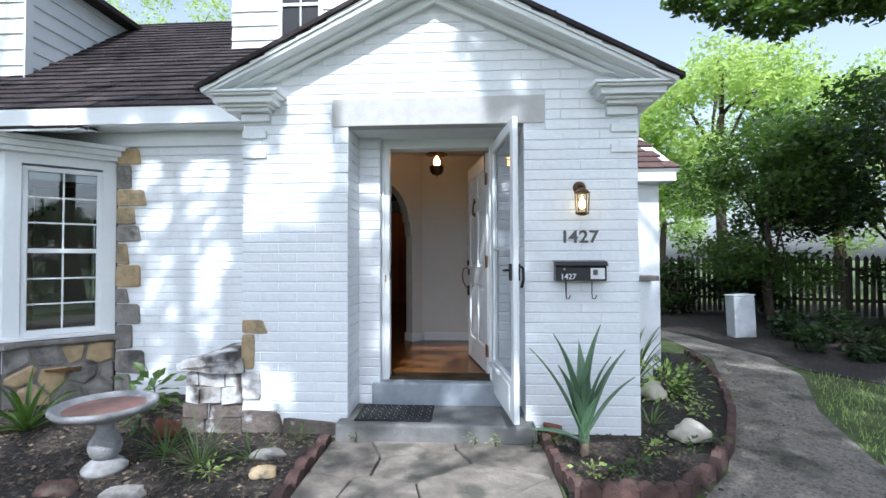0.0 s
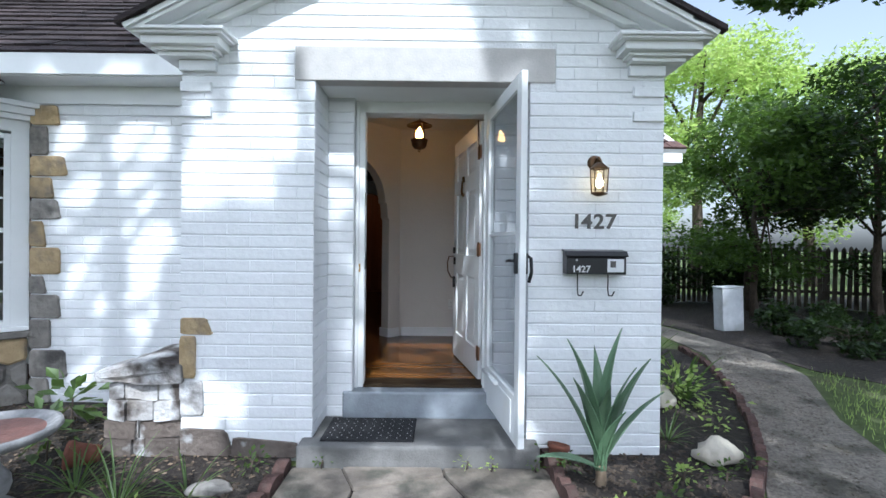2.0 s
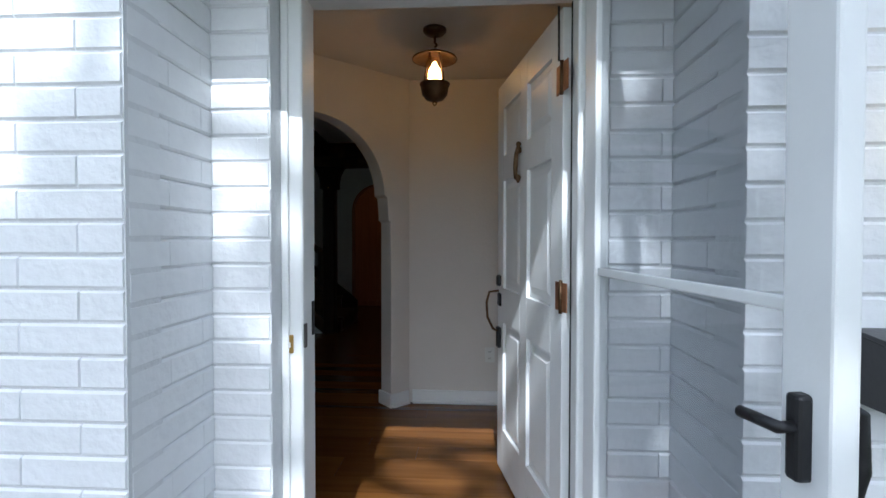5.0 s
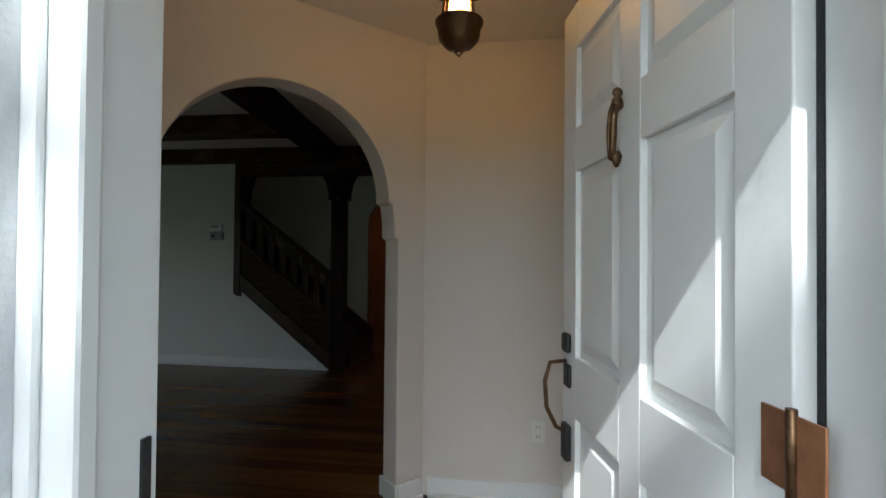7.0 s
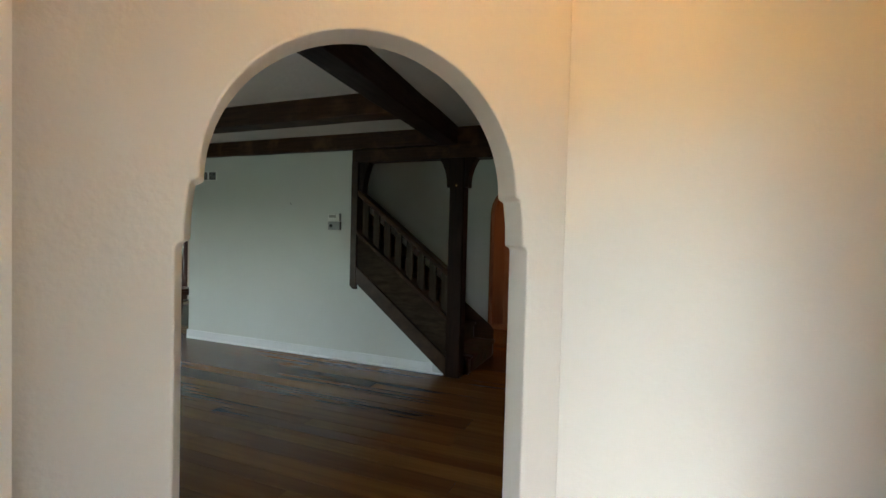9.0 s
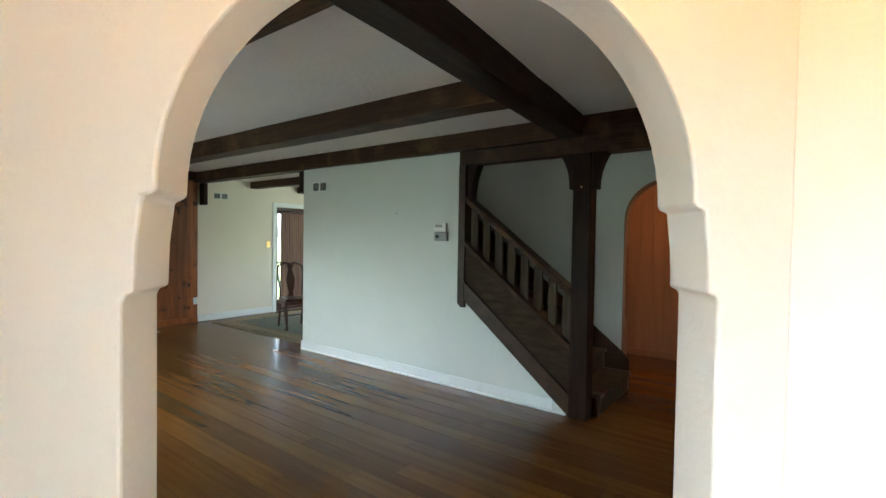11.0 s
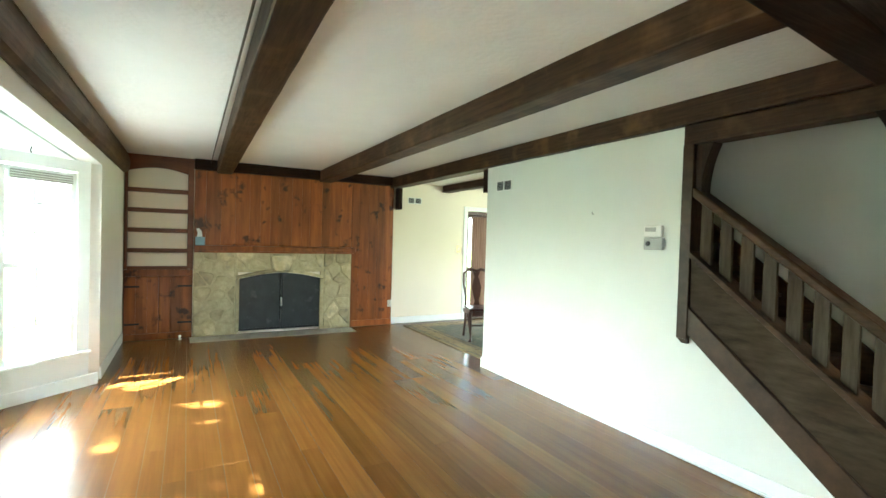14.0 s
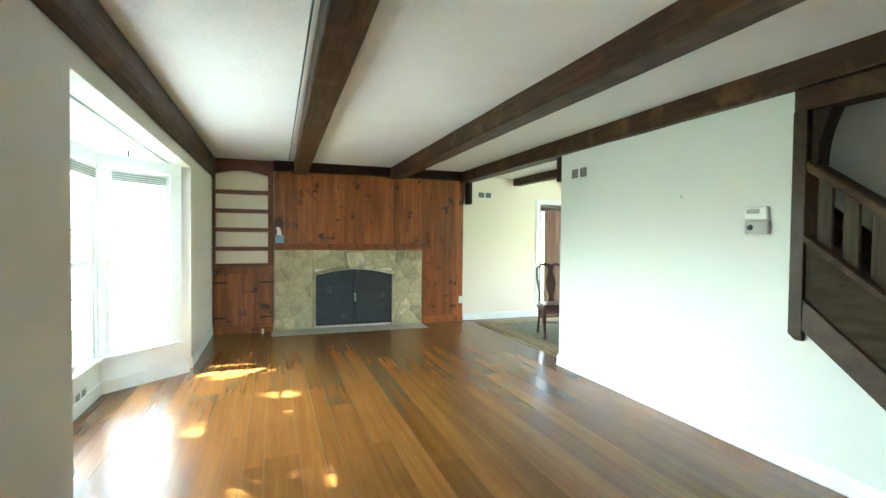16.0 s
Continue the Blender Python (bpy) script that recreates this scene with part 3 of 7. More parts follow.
# main roof, entrance roof
def roof_slab(name, corners, thick, material, label):
    """Courses of shingles laid up a slope; corners: eave left, eave right, ridge right, ridge left."""
    a, b, c, d = (Vector(p) for p in corners)
    n = (b - a).cross(d - a).normalized()
    rise = (d - a).length
    rows = int(rise / 0.14)
    vs, fs = [], []
    for r in range(rows):
        f0, f1 = r / rows, (r + 1.25) / rows
        l0, r0, l1, r1 = a.lerp(d, f0), b.lerp(c, f0), a.lerp(d, min(1, f1)), b.lerp(c, min(1, f1))
        k = max(1, int((r0 - l0).length / 0.3))
        sh = rng.random()
        for i in range(k):
            t0, t1 = max(0, (i + sh - 0.5) / k), min(1, (i + 0.97 + sh - 0.5) / k)
            lift = n * (0.022 + rng.uniform(-0.003, 0.004))
            p = [l0.lerp(r0, t0), l0.lerp(r0, t1), l1.lerp(r1, t1) - n * 0.02, l1.lerp(r1, t0) - n * 0.02]
            q = len(vs)
            vs += [x + lift for x in p] + [x for x in p]
            fs += [(q, q + 1, q + 2, q + 3), (q, q + 4, q + 5, q + 1), (q, q + 3, q + 7, q + 4), (q + 1, q + 5, q + 6, q + 2)]
    bm = bmesh.new()
    lo = [bm.verts.new(p - n * thick) for p in (a, b, c, d)]
    hi = [bm.verts.new(p - n * 0.004) for p in (a, b, c, d)]
    bm.faces.new(lo), bm.faces.new(hi)
    for i in range(4):
        bm.faces.new((lo[i], lo[(i + 1) % 4], hi[(i + 1) % 4], hi[i]))
    base = structure(link(name, bm, "trim"), label, "roof")
    tagged(quads("shingle_courses", [tuple(v) for v in vs], fs, material, base), kind="stuff")
    return base


roof_slab("roof_main", [(-9.5, 0.72, 2.575), (-1.0, 0.72, 2.575), (-1.0, 3.5, 4.88), (-9.5, 3.5, 4.88)], 0.05, "shingle", "brown shingle main roof")
roof_slab("roof_main_middle", [(-1.0, 1.75, 3.43), (1.6, 1.75, 3.43), (1.6, 3.5, 4.88), (-1.0, 3.5, 4.88)], 0.05, "shingle", "brown shingle main roof behind the gable")
roof_slab("roof_main_back", [(1.6, 9.3, 1.6), (-9.5, 9.3, 1.6), (-9.5, 3.5, 4.88), (1.6, 3.5, 4.88)], 0.05, "shingle", "brown shingle rear roof")
roof_slab("roof_entrance_west", [(-1.80, 0.70, 2.375), (-1.80, -0.24, 2.375), (0.0, -0.24, 3.30), (0.0, 1.66, 3.30)], 0.035, "shingle", "brown shingle roof of the entrance gable")
roof_slab("roof_entrance_east", [(1.80, -0.24, 2.375), (1.80, 1.9, 2.375), (0.0, 1.66, 3.30), (0.0, -0.24, 3.30)], 0.035, "shingle", "brown shingle roof of the entrance gable")
roof_slab("roof_side_wing", [(1.5, 1.95, 2.12), (2.75, 1.95, 2.12), (2.3, 3.6, 3.4), (1.5, 3.6, 3.4)], 0.05, "redshingle", "reddish shingle roof of the low side wing")
structure(link("wall_side_wing", boxes((1.573, 2.60, 2.2, 2.4, GZ, 2.05), (2.42, 2.60, 2.4, 6.0, GZ, 2.05)), "brick"), "white brick wall of the low side wing", "wall")
structure(link("trim_side_eave", boxes((1.573, 2.72, 1.98, 2.2, 1.98, 2.09)), "trim"), "white eave board of the side wing", "trim")
structure(link("trim_main_eave", boxes((-9.5, -1.57, 0.70, 0.735, 2.40, 2.565), (-9.5, -1.57, 0.735, 0.995, 2.39, 2.42), (-9.5, -1.57, 0.97, 0.995, 2.24, 2.39)), "trim"), "white painted eave boards and soffit", "trim")
# upper closure so that no light leaks into the roof space
structure(link("ceiling_attic", boxes((-8.6, 1.6, 1.02, 9.0, 2.64, 2.68)), "trim"), "boards closing the attic", "ceiling")


# ---- entrance: trim, steps, doors ----
SHADOW_SLOPE = 1.07


def text_mesh(name, words, height, m, material, parent, depth=0.004):
    cu = bpy.data.curves.new("lettering", "FONT")
    cu.body, cu.size, cu.extrude, cu.offset = words, height * 1.4, depth, height * 0.028
    tmp = new("lettering", cu)
    me = bpy.data.meshes.new_from_object(tmp.evaluated_get(bpy.context.evaluated_depsgraph_get()))
    bpy.data.objects.remove(tmp)
    me.transform(m)
    me.materials.clear()
    me.materials.append(M[material])
    ob = new(name, me)
    ob.parent = parent
    return ob


lint = structure(link("lintel", soft_box(-0.83, 0.862, -0.014, 0.10, 2.122, 2.345, 0.006), "lintel"), "smooth grey stone lintel over the doorway", "lintel")

for side, where in ((-1, "west"), (1, "east")):
    bm = bmesh.new()
    prism(bm, [(0, 3.30), (side * 1.83, 2.36), (side * 1.83, 2.395), (0, 3.335)], -0.262, -0.20, xz)
    structure(link("roof_edge_" + where, bm, "shingle"), "dark shingle edge along the gable", "roof edge")
# raking trim of the gable and its cornice returns
for side, where in ((-1, "west"), (1, "east")):
    bm = bmesh.new()
    prism(bm, [(0, 3.085), (side * 1.29, 2.49), (side * 1.40, 2.49), (0, 3.135)], -0.05, 0.006, xz)
    prism(bm, [(0, 3.135), (side * 1.56, 2.405), (side * 1.66, 2.385), (0, 3.20)], -0.025, 0.006, xz)
    prism(bm, [(0, 3.20), (side * 1.70, 2.362), (side * 1.79, 2.34), (0, 3.262)], -0.225, 0.006, xz)
    prism(bm, [(0, 3.18), (side * 1.66, 2.36), (side * 1.72, 2.35), (0, 3.21)], -0.13, 0.006, xz)
    structure(link("trim_rake_" + where, bm, "trim", bevel=0.006), "white moulded raking trim of the gable", "trim")
    bm = bmesh.new()
    o, i = side * 1.79, side * 1.20
    for k, (z0, z1, out) in enumerate(((2.235, 2.262, 0.10), (2.262, 2.285, 0.13), (2.285, 2.335, 0.17), (2.335, 2.352, 0.205), (2.352, 2.372, 0.225))):
        e = (0.225 - out) * side
        xs = sorted((i + e, o - e))
        box(bm, xs[0], xs[1], -out, 0.004 if k < 4 else 0.006, z0, z1)
        if side > 0:
            box(bm, 1.5725, o - e, 0.004, 1.9, z0, z1)
        else:
            box(bm, o - e, -1.5655, 0.004, 0.69, z0, z1)
    structure(link("trim_return_" + where, bm, "trim", bevel=0.004), "white moulded cornice return", "trim")
    bm = bmesh.new()
    for z0, z1, w, out in ((2.165, 2.233, 0.235, 0.045), (2.035, 2.10, 0.20, 0.03), (1.875, 1.94, 0.20, 0.03)):
        xs = sorted((side * 1.5665, side * (1.5665 - w)))
        box(bm, xs[0], xs[1], -out, 0.004, z0, z1)
    structure(link("trim_corbel_" + where, bm, "brick", bevel=0.006), "white painted projecting corner bricks", "trim")

# steps
step = thing("front_step", "worn grey concrete front step with a painted upper step", "step")
part("lower_step", soft_box(-0.77, 0.765, -0.14, 0.44, GZ - 0.05, -0.203, 0.02, 3), "concrete", step)
part("upper_step", soft_box(-0.58, 0.57, 0.34, 0.60, -0.21, -0.012, 0.015, 3), "bluestep", step, "blue-grey painted upper step")
part("threshold", soft_box(-0.45, 0.45, 0.45, 0.63, -0.014, 0.012, 0.006), "oak", step, "worn wooden threshold")

# door casing and jambs
frame_1 = thing("door_frame", "white painted casing and jambs of the front door", "door frame")
part("jamb", soft_box(-0.511, -0.455, 0.49, 0.603, -0.01, 2.07, 0.004), "trim", frame_1)
part("jamb", soft_box(0.455, 0.511, 0.49, 0.612, -0.01, 2.07, 0.004), "trim", frame_1)
# thin black strips along the hinge-side jamb
part("weatherstrip", boxes((0.4525, 0.4555, 0.587, 0.601, 0.02, 2.045)), "rubber", frame_1, "thin black strip along the jamb")
part("weatherstrip", boxes((0.4525, 0.4555, 0.490, 0.4935, 0.02, 2.045)), "rubber", frame_1, "thin black strip along the jamb")
part("head", soft_box(-0.511, 0.511, 0.49, 0.612, 2.05, 2.10, 0.004), "trim", frame_1)
for sgn in (-1, 1):
    xs = sorted((sgn * 0.443, sgn * 0.511))
    part("casing", soft_box(xs[0], xs[1], 0.45, 0.489, -0.012, 2.14, 0.008), "trim", frame_1)
    xs = sorted((sgn * 0.486, sgn * 0.5115))
    part("casing_moulding", soft_box(xs[0], xs[1], 0.436, 0.451, -0.012, 2.15, 0.006), "trim", frame_1)
part("head_casing", soft_box(-0.5115, 0.5115, 0.447, 0.49, 2.045, 2.158, 0.008), "trim", frame_1)

part("strike_plate", soft_box(-0.4565, -0.450, 0.568, 0.586, 0.89, 1.01, 0.002), "iron", frame_1, "blackened strike plate")
part("latch_keeper", soft_box(-0.444, -0.438, 0.455, 0.478, 0.87, 0.95, 0.002), "numerals", frame_1, "grey latch keeper")
part("screw_hook", tube([(0.503, 0.437, 1.43), (0.503, 0.405, 1.43)], 0.005, 8), "trim", frame_1)

bell = thing("doorbell", "brass doorbell plate on the white casing", "doorbell")
part("plate", soft_box(-0.496, -0.474, 0.441, 0.450, 0.855, 0.915, 0.003), "brass", bell)
part("button", soft_box(-0.489, -0.481, 0.436, 0.442, 0.875, 0.892, 0.002), "plastic", bell)

# storm door: hinged at the right jamb, swung outwards
storm = thing("storm_door", "open white aluminium storm door with a dark screen", "door", at=(0.478, 0.425, 0))
storm.rotation_euler = (0, 0, radians(-82.5))
SW = 0.86
for s, nm in (((0, 0.085, -0.02, 0.02, -0.09, 2.05), "stile"), ((SW - 0.085, SW, -0.02, 0.02, -0.09, 2.05), "stile"), ((0.085, SW - 0.085, -0.02, 0.02, 1.965, 2.05), "rail"), ((0.085, SW - 0.085, -0.02, 0.02, -0.09, 0.19), "rail")):
    part(nm, soft_box(*s, 0.005), "trim", storm)
part("kick_panel", soft_box(0.14, SW - 0.14, -0.026, -0.02, -0.05, 0.15, 0.004), "trim", storm)
part("screen_glass", boxes((0.085, SW - 0.085, -0.004, 0.0, 0.19, 1.965)), "smoked", storm, "dark insect screen and glass")
part("mid_bar", soft_box(0.08, SW - 0.08, -0.012, 0.008, 1.125, 1.147, 0.003), "trim", storm)
lever = part("lever_handle", soft_box(SW - 0.055, SW - 0.03, -0.04, 0.04, 0.90, 1.02, 0.006), "iron", storm, "black lever handle")
part("lever", tube([(SW - 0.04, -0.04, 0.975), (SW - 0.04, -0.06, 0.975), (SW - 0.11, -0.063, 0.972)], 0.009), "iron", lever)
part("pull", tube([(SW - 0.04, 0.04, 1.0), (SW - 0.04, 0.06, 0.99), (SW - 0.04, 0.064, 0.91), (SW - 0.045, 0.05, 0.85)], 0.010), "iron", lever)
part("closer", tube([(0.12, -0.05, 0.17), (0.46, -0.045, 0.17)], 0.016), "trim", storm)

# entry door: hinged at the right jamb, swung inwards
LEN = 0.90
door = thing("entry_door", "open white six-panel wooden front door", "door", at=(0.446, 0.604, 0))
door.rotation_euler = (0, 0, radians(101.0))
DT = 0.022  # local +y is the face that looks at the hall side wall; -y side faces out when shut


def panel_door(parent):
    stiles = [(0, 0.11), (0.40, 0.50), (LEN - 0.11, LEN)]
    rails = [(0.012, 0.24), (0.80, 0.98), (1.53, 1.66), (1.90, 2.035)]
    for a, b in stiles:
        part("stile", soft_box(a, b, -DT, DT, 0.012, 2.035, 0.003), "trim", parent)
    for a, b in rails:
        for c, d in ((0.11, 0.40), (0.50, LEN - 0.11)):
            part("rail", soft_box(c, d, -DT, DT, a, b, 0.003), "trim", parent)
    for (a, b) in ((0.24, 0.80), (0.98, 1.53), (1.66, 1.90)):
        for c, d in ((0.11, 0.40), (0.50, LEN - 0.11)):
            bm = boxes((c, d, -0.006, 0.006, a, b))
            for s in (-1, 1):
                v = [bm.verts.new(p) for p in ((c + 0.02, s * 0.0062, a + 0.02), (d - 0.02, s * 0.0062, a + 0.02), (d - 0.02, s * 0.0062, b - 0.02), (c + 0.02, s * 0.0062, b - 0.02))]
                w = [bm.verts.new(p) for p in ((c + 0.05, s * 0.017, a + 0.05), (d - 0.05, s * 0.017, a + 0.05), (d - 0.05, s * 0.017, b - 0.05), (c + 0.05, s * 0.017, b - 0.05))]
                for i in range(4):
                    bm.faces.new((v[i], v[(i + 1) % 4], w[(i + 1) % 4], w[i]))
                bm.faces.new(w)
            part("panel", bm, "trim", parent)


panel_door(door)
for z in (0.22, 1.03, 1.79):
    hg = part("hinge", boxes((-0.004, 0.05, DT, DT + 0.004, z - 0.05, z + 0.05), (-0.05, -0.004, DT, DT + 0.004, z - 0.05, z + 0.05)), "copper", door, "worn copper-brown hinge")
    part("pin", tube([(-0.004, DT + 0.006, z - 0.058), (-0.004, DT + 0.006, z + 0.058)], 0.007), "bronze", hg)
kx = 0.485
kn = part("knocker", tube([(kx, DT + 0.02, 1.675), (kx - 0.022, DT + 0.022, 1.655), (kx - 0.026, DT + 0.026, 1.62), (kx - 0.018, DT + 0.026, 1.56), (kx - 0.010, DT + 0.026, 1.50), (kx, DT + 0.026, 1.475), (kx + 0.010, DT + 0.026, 1.50), (kx + 0.018, DT + 0.026, 1.56), (kx + 0.026, DT + 0.022, 1.62), (kx + 0.022, DT + 0.02, 1.655), (kx, DT + 0.02, 1.675)], 0.0075), "bronze", door, "dark bronze tapered ring knocker")
part("knocker_plate", lathe([(0.006, -0.035), (0.016, -0.02), (0.013, 0.005), (0.008, 0.015), (0.013, 0.03), (0.010, 0.043), (0.003, 0.05)], 14, (kx, DT + 0.012, 1.685)), "bronze", kn)
part("striker", lathe([(0.004, -0.04), (0.010, -0.02), (0.014, 0.0), (0.008, 0.018)], 14, (kx, DT + 0.014, 1.485)), "bronze", kn)
hs = part("handle_set", soft_box(LEN - 0.085, LEN - 0.035, DT, DT + 0.012, 0.88, 0.95, 0.006), "iron", door, "blackened bronze handle set with a grip")
part("grip", tube([(LEN - 0.06, DT + 0.01, 0.96), (LEN - 0.06, DT + 0.06, 0.955), (LEN - 0.06, DT + 0.075, 0.90), (LEN - 0.06, DT + 0.07, 0.82), (LEN - 0.06, DT + 0.04, 0.76), (LEN - 0.06, DT + 0.012, 0.745)], 0.0065), "bronze", hs)
part("lower_plate", soft_box(LEN - 0.085, LEN - 0.035, DT, DT + 0.02, 0.66, 0.77, 0.008), "iron", hs)
part("deadbolt", soft_box(LEN - 0.085, LEN - 0.035, DT, DT + 0.02, 0.985, 1.045, 0.01), "iron", hs)
part("chain", tube([(0.008, DT + 0.012, 1.85), (0.004, DT + 0.014, 1.95), (0.012, DT + 0.012, 2.04)], 0.004), "iron", door)

kn.scale, kn.location = (0.64, 1, 0.64), (kx * 0.36, 0, 1.555 * 0.36)

# doormat
dm = thing("doormat", "black rubber doormat with pale dashes on the step", "doormat", at=(-0.33, 0.13, -0.203))
part("mat_base", soft_box(-0.305, 0.295, -0.205, 0.185, 0, 0.014, 0.005), "rubber", dm)
for i in range(9):
    for j in range(9):
        part("dash", boxes((-0.265 + i * 0.064 + (j % 2) * 0.02, -0.2605 + i * 0.064 + (j % 2) * 0.02, -0.18 + j * 0.04, -0.168 + j * 0.04, 0.0135, 0.0165)), "matdash", dm)

# wall lantern, house number, mailbox
lan = thing("wall_lantern", "bronze wall lantern with glowing bulb on white brick", "lamp", at=(1.125, -0.004, 1.53))
part("backplate", lathe([(0.045, 0), (0.05, 0.006), (0.03, 0.016)], 20), "bronze", lan).matrix_local = pose(0, 0, 0.075, 90, 0, 0)
part("arm", tube([(0, -0.01, 0.075), (0, -0.05, 0.10), (0, -0.085, 0.095), (0, -0.095, 0.07)], 0.009), "bronze", lan)
part("cap", lathe([(0.012, 0.065), (0.03, 0.055), (0.058, 0.03), (0.062, 0.022), (0.05, 0.02)], 6, (0, -0.095, 0)), "bronze", lan)
for k in range(4):
    a = math.pi / 4 + k * math.pi / 2
    part("lantern_bar", tube([(0.062 * math.cos(a), -0.095 + 0.062 * math.sin(a), 0.025), (0.052 * math.cos(a), -0.095 + 0.052 * math.sin(a), -0.125)], 0.004, 6), "bronze", lan)
part("lantern_base", lathe([(0.05, -0.125), (0.055, -0.135), (0.02, -0.15)], 4, (0, -0.095, 0)), "bronze", lan)
part("lantern_glass", lathe([(0.050, -0.122), (0.057, 0.02)], 4, (0, -0.095, 0)), "amber", lan)
part("bulb", lathe([(0.008, -0.01), (0.012, -0.03), (0.026, -0.06), (0.022, -0.085), (0.006, -0.098)], 14, (0, -0.095, 0)), "porchbulb", lan)
point_lamp("porch_bulb_light", (1.125, -0.1, 1.46), 1.6, 0.02, (1.0, 0.66, 0.30))

num = thing("house_number", "dark grey metal house number 1427 on white brick", "house number", at=(0.95, -0.012, 1.18))
for k, ch in enumerate("1427"):
    text_mesh("numeral", ch, 0.095, pose((0.024 if k == 0 else 0.012) + k * 0.078, 0, 0, 90, 0, 0) @ Matrix.Diagonal((1.08, 1, 1, 1)), "numerals", num, 0.006)

mb = thing("mailbox", "black metal wall mailbox with newspaper hooks, number 1427", "mailbox", at=(0.915, -0.004, 0.885))
bm = bmesh.new()
prism(bm, [(0, 0), (-0.105, 0), (-0.105, 0.10), (-0.085, 0.135), (0, 0.15)], 0.008, 0.385, lambda u, d, w: (d, u, w))
part("mailbox_body", bm, "blackpaint", mb, bevel=0.004)
bm = bmesh.new()
prism(bm, [(0, 0.158), (0, 0.150), (-0.088, 0.137), (-0.112, 0.112), (-0.116, 0.118), (-0.09, 0.147)], 0, 0.395, lambda u, d, w: (d, u, w))
part("mailbox_lid", bm, "blackpaint", mb, bevel=0.002)
for hx in (0.09, 0.285):
    part("newspaper_hook", tube([(hx, -0.06, 0.0), (hx, -0.06, -0.10), (hx, -0.075, -0.135), (hx + 0.012, -0.10, -0.135), (hx + 0.024, -0.11, -0.105)], 0.0045, 6), "blackpaint", mb)
text_mesh("mailbox_number", "1427", 0.042, pose(0.04, -0.107, 0.014, 90, 0, 0), "whiteletters", mb, 0.001)
st = part("sticker", boxes((0.265, 0.37, -0.1065, -0.1055, 0.015, 0.098)), "sticker", mb, "grey-white sticker")
part("sticker_mark", boxes((0.283, 0.318, -0.108, -0.107, 0.045, 0.085)), "numerals", st)
part("lock", lathe([(0.008, 0), (0.008, 0.006)], 10), "greyplastic", mb).matrix_local = pose(0.07, -0.105, 0.09, 90, 0, 0)

# ---- bay window ----
def facet(a, b, name, panes, label, z0=0.33, z1=1.97, blind=True, double=True):
    """One side of the bay, from plan point a to b (outside seen with a on the left): sill wall, posts, head and a sash window."""
    a, b = Vector((*a, 0)), Vector((*b, 0))
    L = (b - a).length
    ang = math.degrees(math.atan2(b.y - a.y, b.x - a.x))
    base = pose(a.x, a.y, 0, 0, 0, ang)
    w = structure(link("wall_" + name, boxes((0, L, 0, 0.14, 0.0, z0 - 0.02), (0, L, 0, 0.14, z1 + 0.02, 2.09)), "trim"), "white painted wall of the bay", "wall")
    w.matrix_world = base
    win = structure(new(name), label, "window")
    win.matrix_world = base
    m = 0.12 if L < 1.2 else 0.08
    for s in ((0, m, 0.0, 0.14, z0 - 0.02, z1 + 0.02), (L - m, L, 0.0, 0.14, z0 - 0.02, z1 + 0.02)):
        part("post", soft_box(*s, 0.004), "trim", win)
    n = 1 if L < 1.2 else 2
    width = (L - 2 * m) / n
    for k in range(n):
        x0, x1 = m + k * width, m + (k + 1) * width
        fr = part("window_frame", boxes((x0, x0 + 0.045, 0.02, 0.12, z0, z1), (x1 - 0.045, x1, 0.02, 0.12, z0, z1), (x0 + 0.045, x1 - 0.045, 0.02, 0.12, z1 - 0.045, z1), (x0 + 0.045, x1 - 0.045, 0.02, 0.12, z0, z0 + 0.05)), "trim", win, bevel=0.004)
        zm = (z0 + z1) / 2
        part("meeting_rail", soft_box(x0 + 0.045, x1 - 0.045, 0.035, 0.09, zm - 0.022, zm + 0.022, 0.004), "trim", win)
        for lo, hi, yy in ((z0 + 0.05, zm - 0.022, 0.075), (zm + 0.022, z1 - 0.045, 0.05)):
            g = part("pane", boxes((x0 + 0.045, x1 - 0.045, yy - 0.002, yy + 0.002, lo, hi)), "darkpane", win)
            g.visible_shadow = False
            for q in range(1, panes[0]):
                xm = x0 + 0.045 + (x1 - x0 - 0.09) * q / panes[0]
                part("muntin", boxes((xm - 0.008, xm + 0.008, yy - 0.008, yy + 0.008, lo, hi)), "trim", win)
            for q in range(1, panes[1]):
                zz = lo + (hi - lo) * q / panes[1]
                part("muntin", boxes((x0 + 0.045, x1 - 0.045, yy - 0.0075, yy + 0.0075, zz - 0.008, zz + 0.008)), "trim", win)
        if blind:
            bl = part("blind", soft_box(x0 + 0.05, x1 - 0.05, 0.125, 0.15, z1 - 0.11, z1 - 0.02, 0.004), "curtain", win, "raised pale blind")
            for q in range(4):
                part("slat", boxes((x0 + 0.055, x1 - 0.055, 0.151, 0.156, z1 - 0.105 + q * 0.02, z1 - 0.093 + q * 0.02)), "greyplastic", bl)
    part("window_sill", soft_box(-0.01, L + 0.01, -0.05, 0.02, z0 - 0.035, z0 + 0.0, 0.006), "trim", win)
    part("inner_sill", soft_box(0.0, L, 0.12, 0.175, z0 - 0.03, z0 + 0.0, 0.006), "trim", win)
    return win


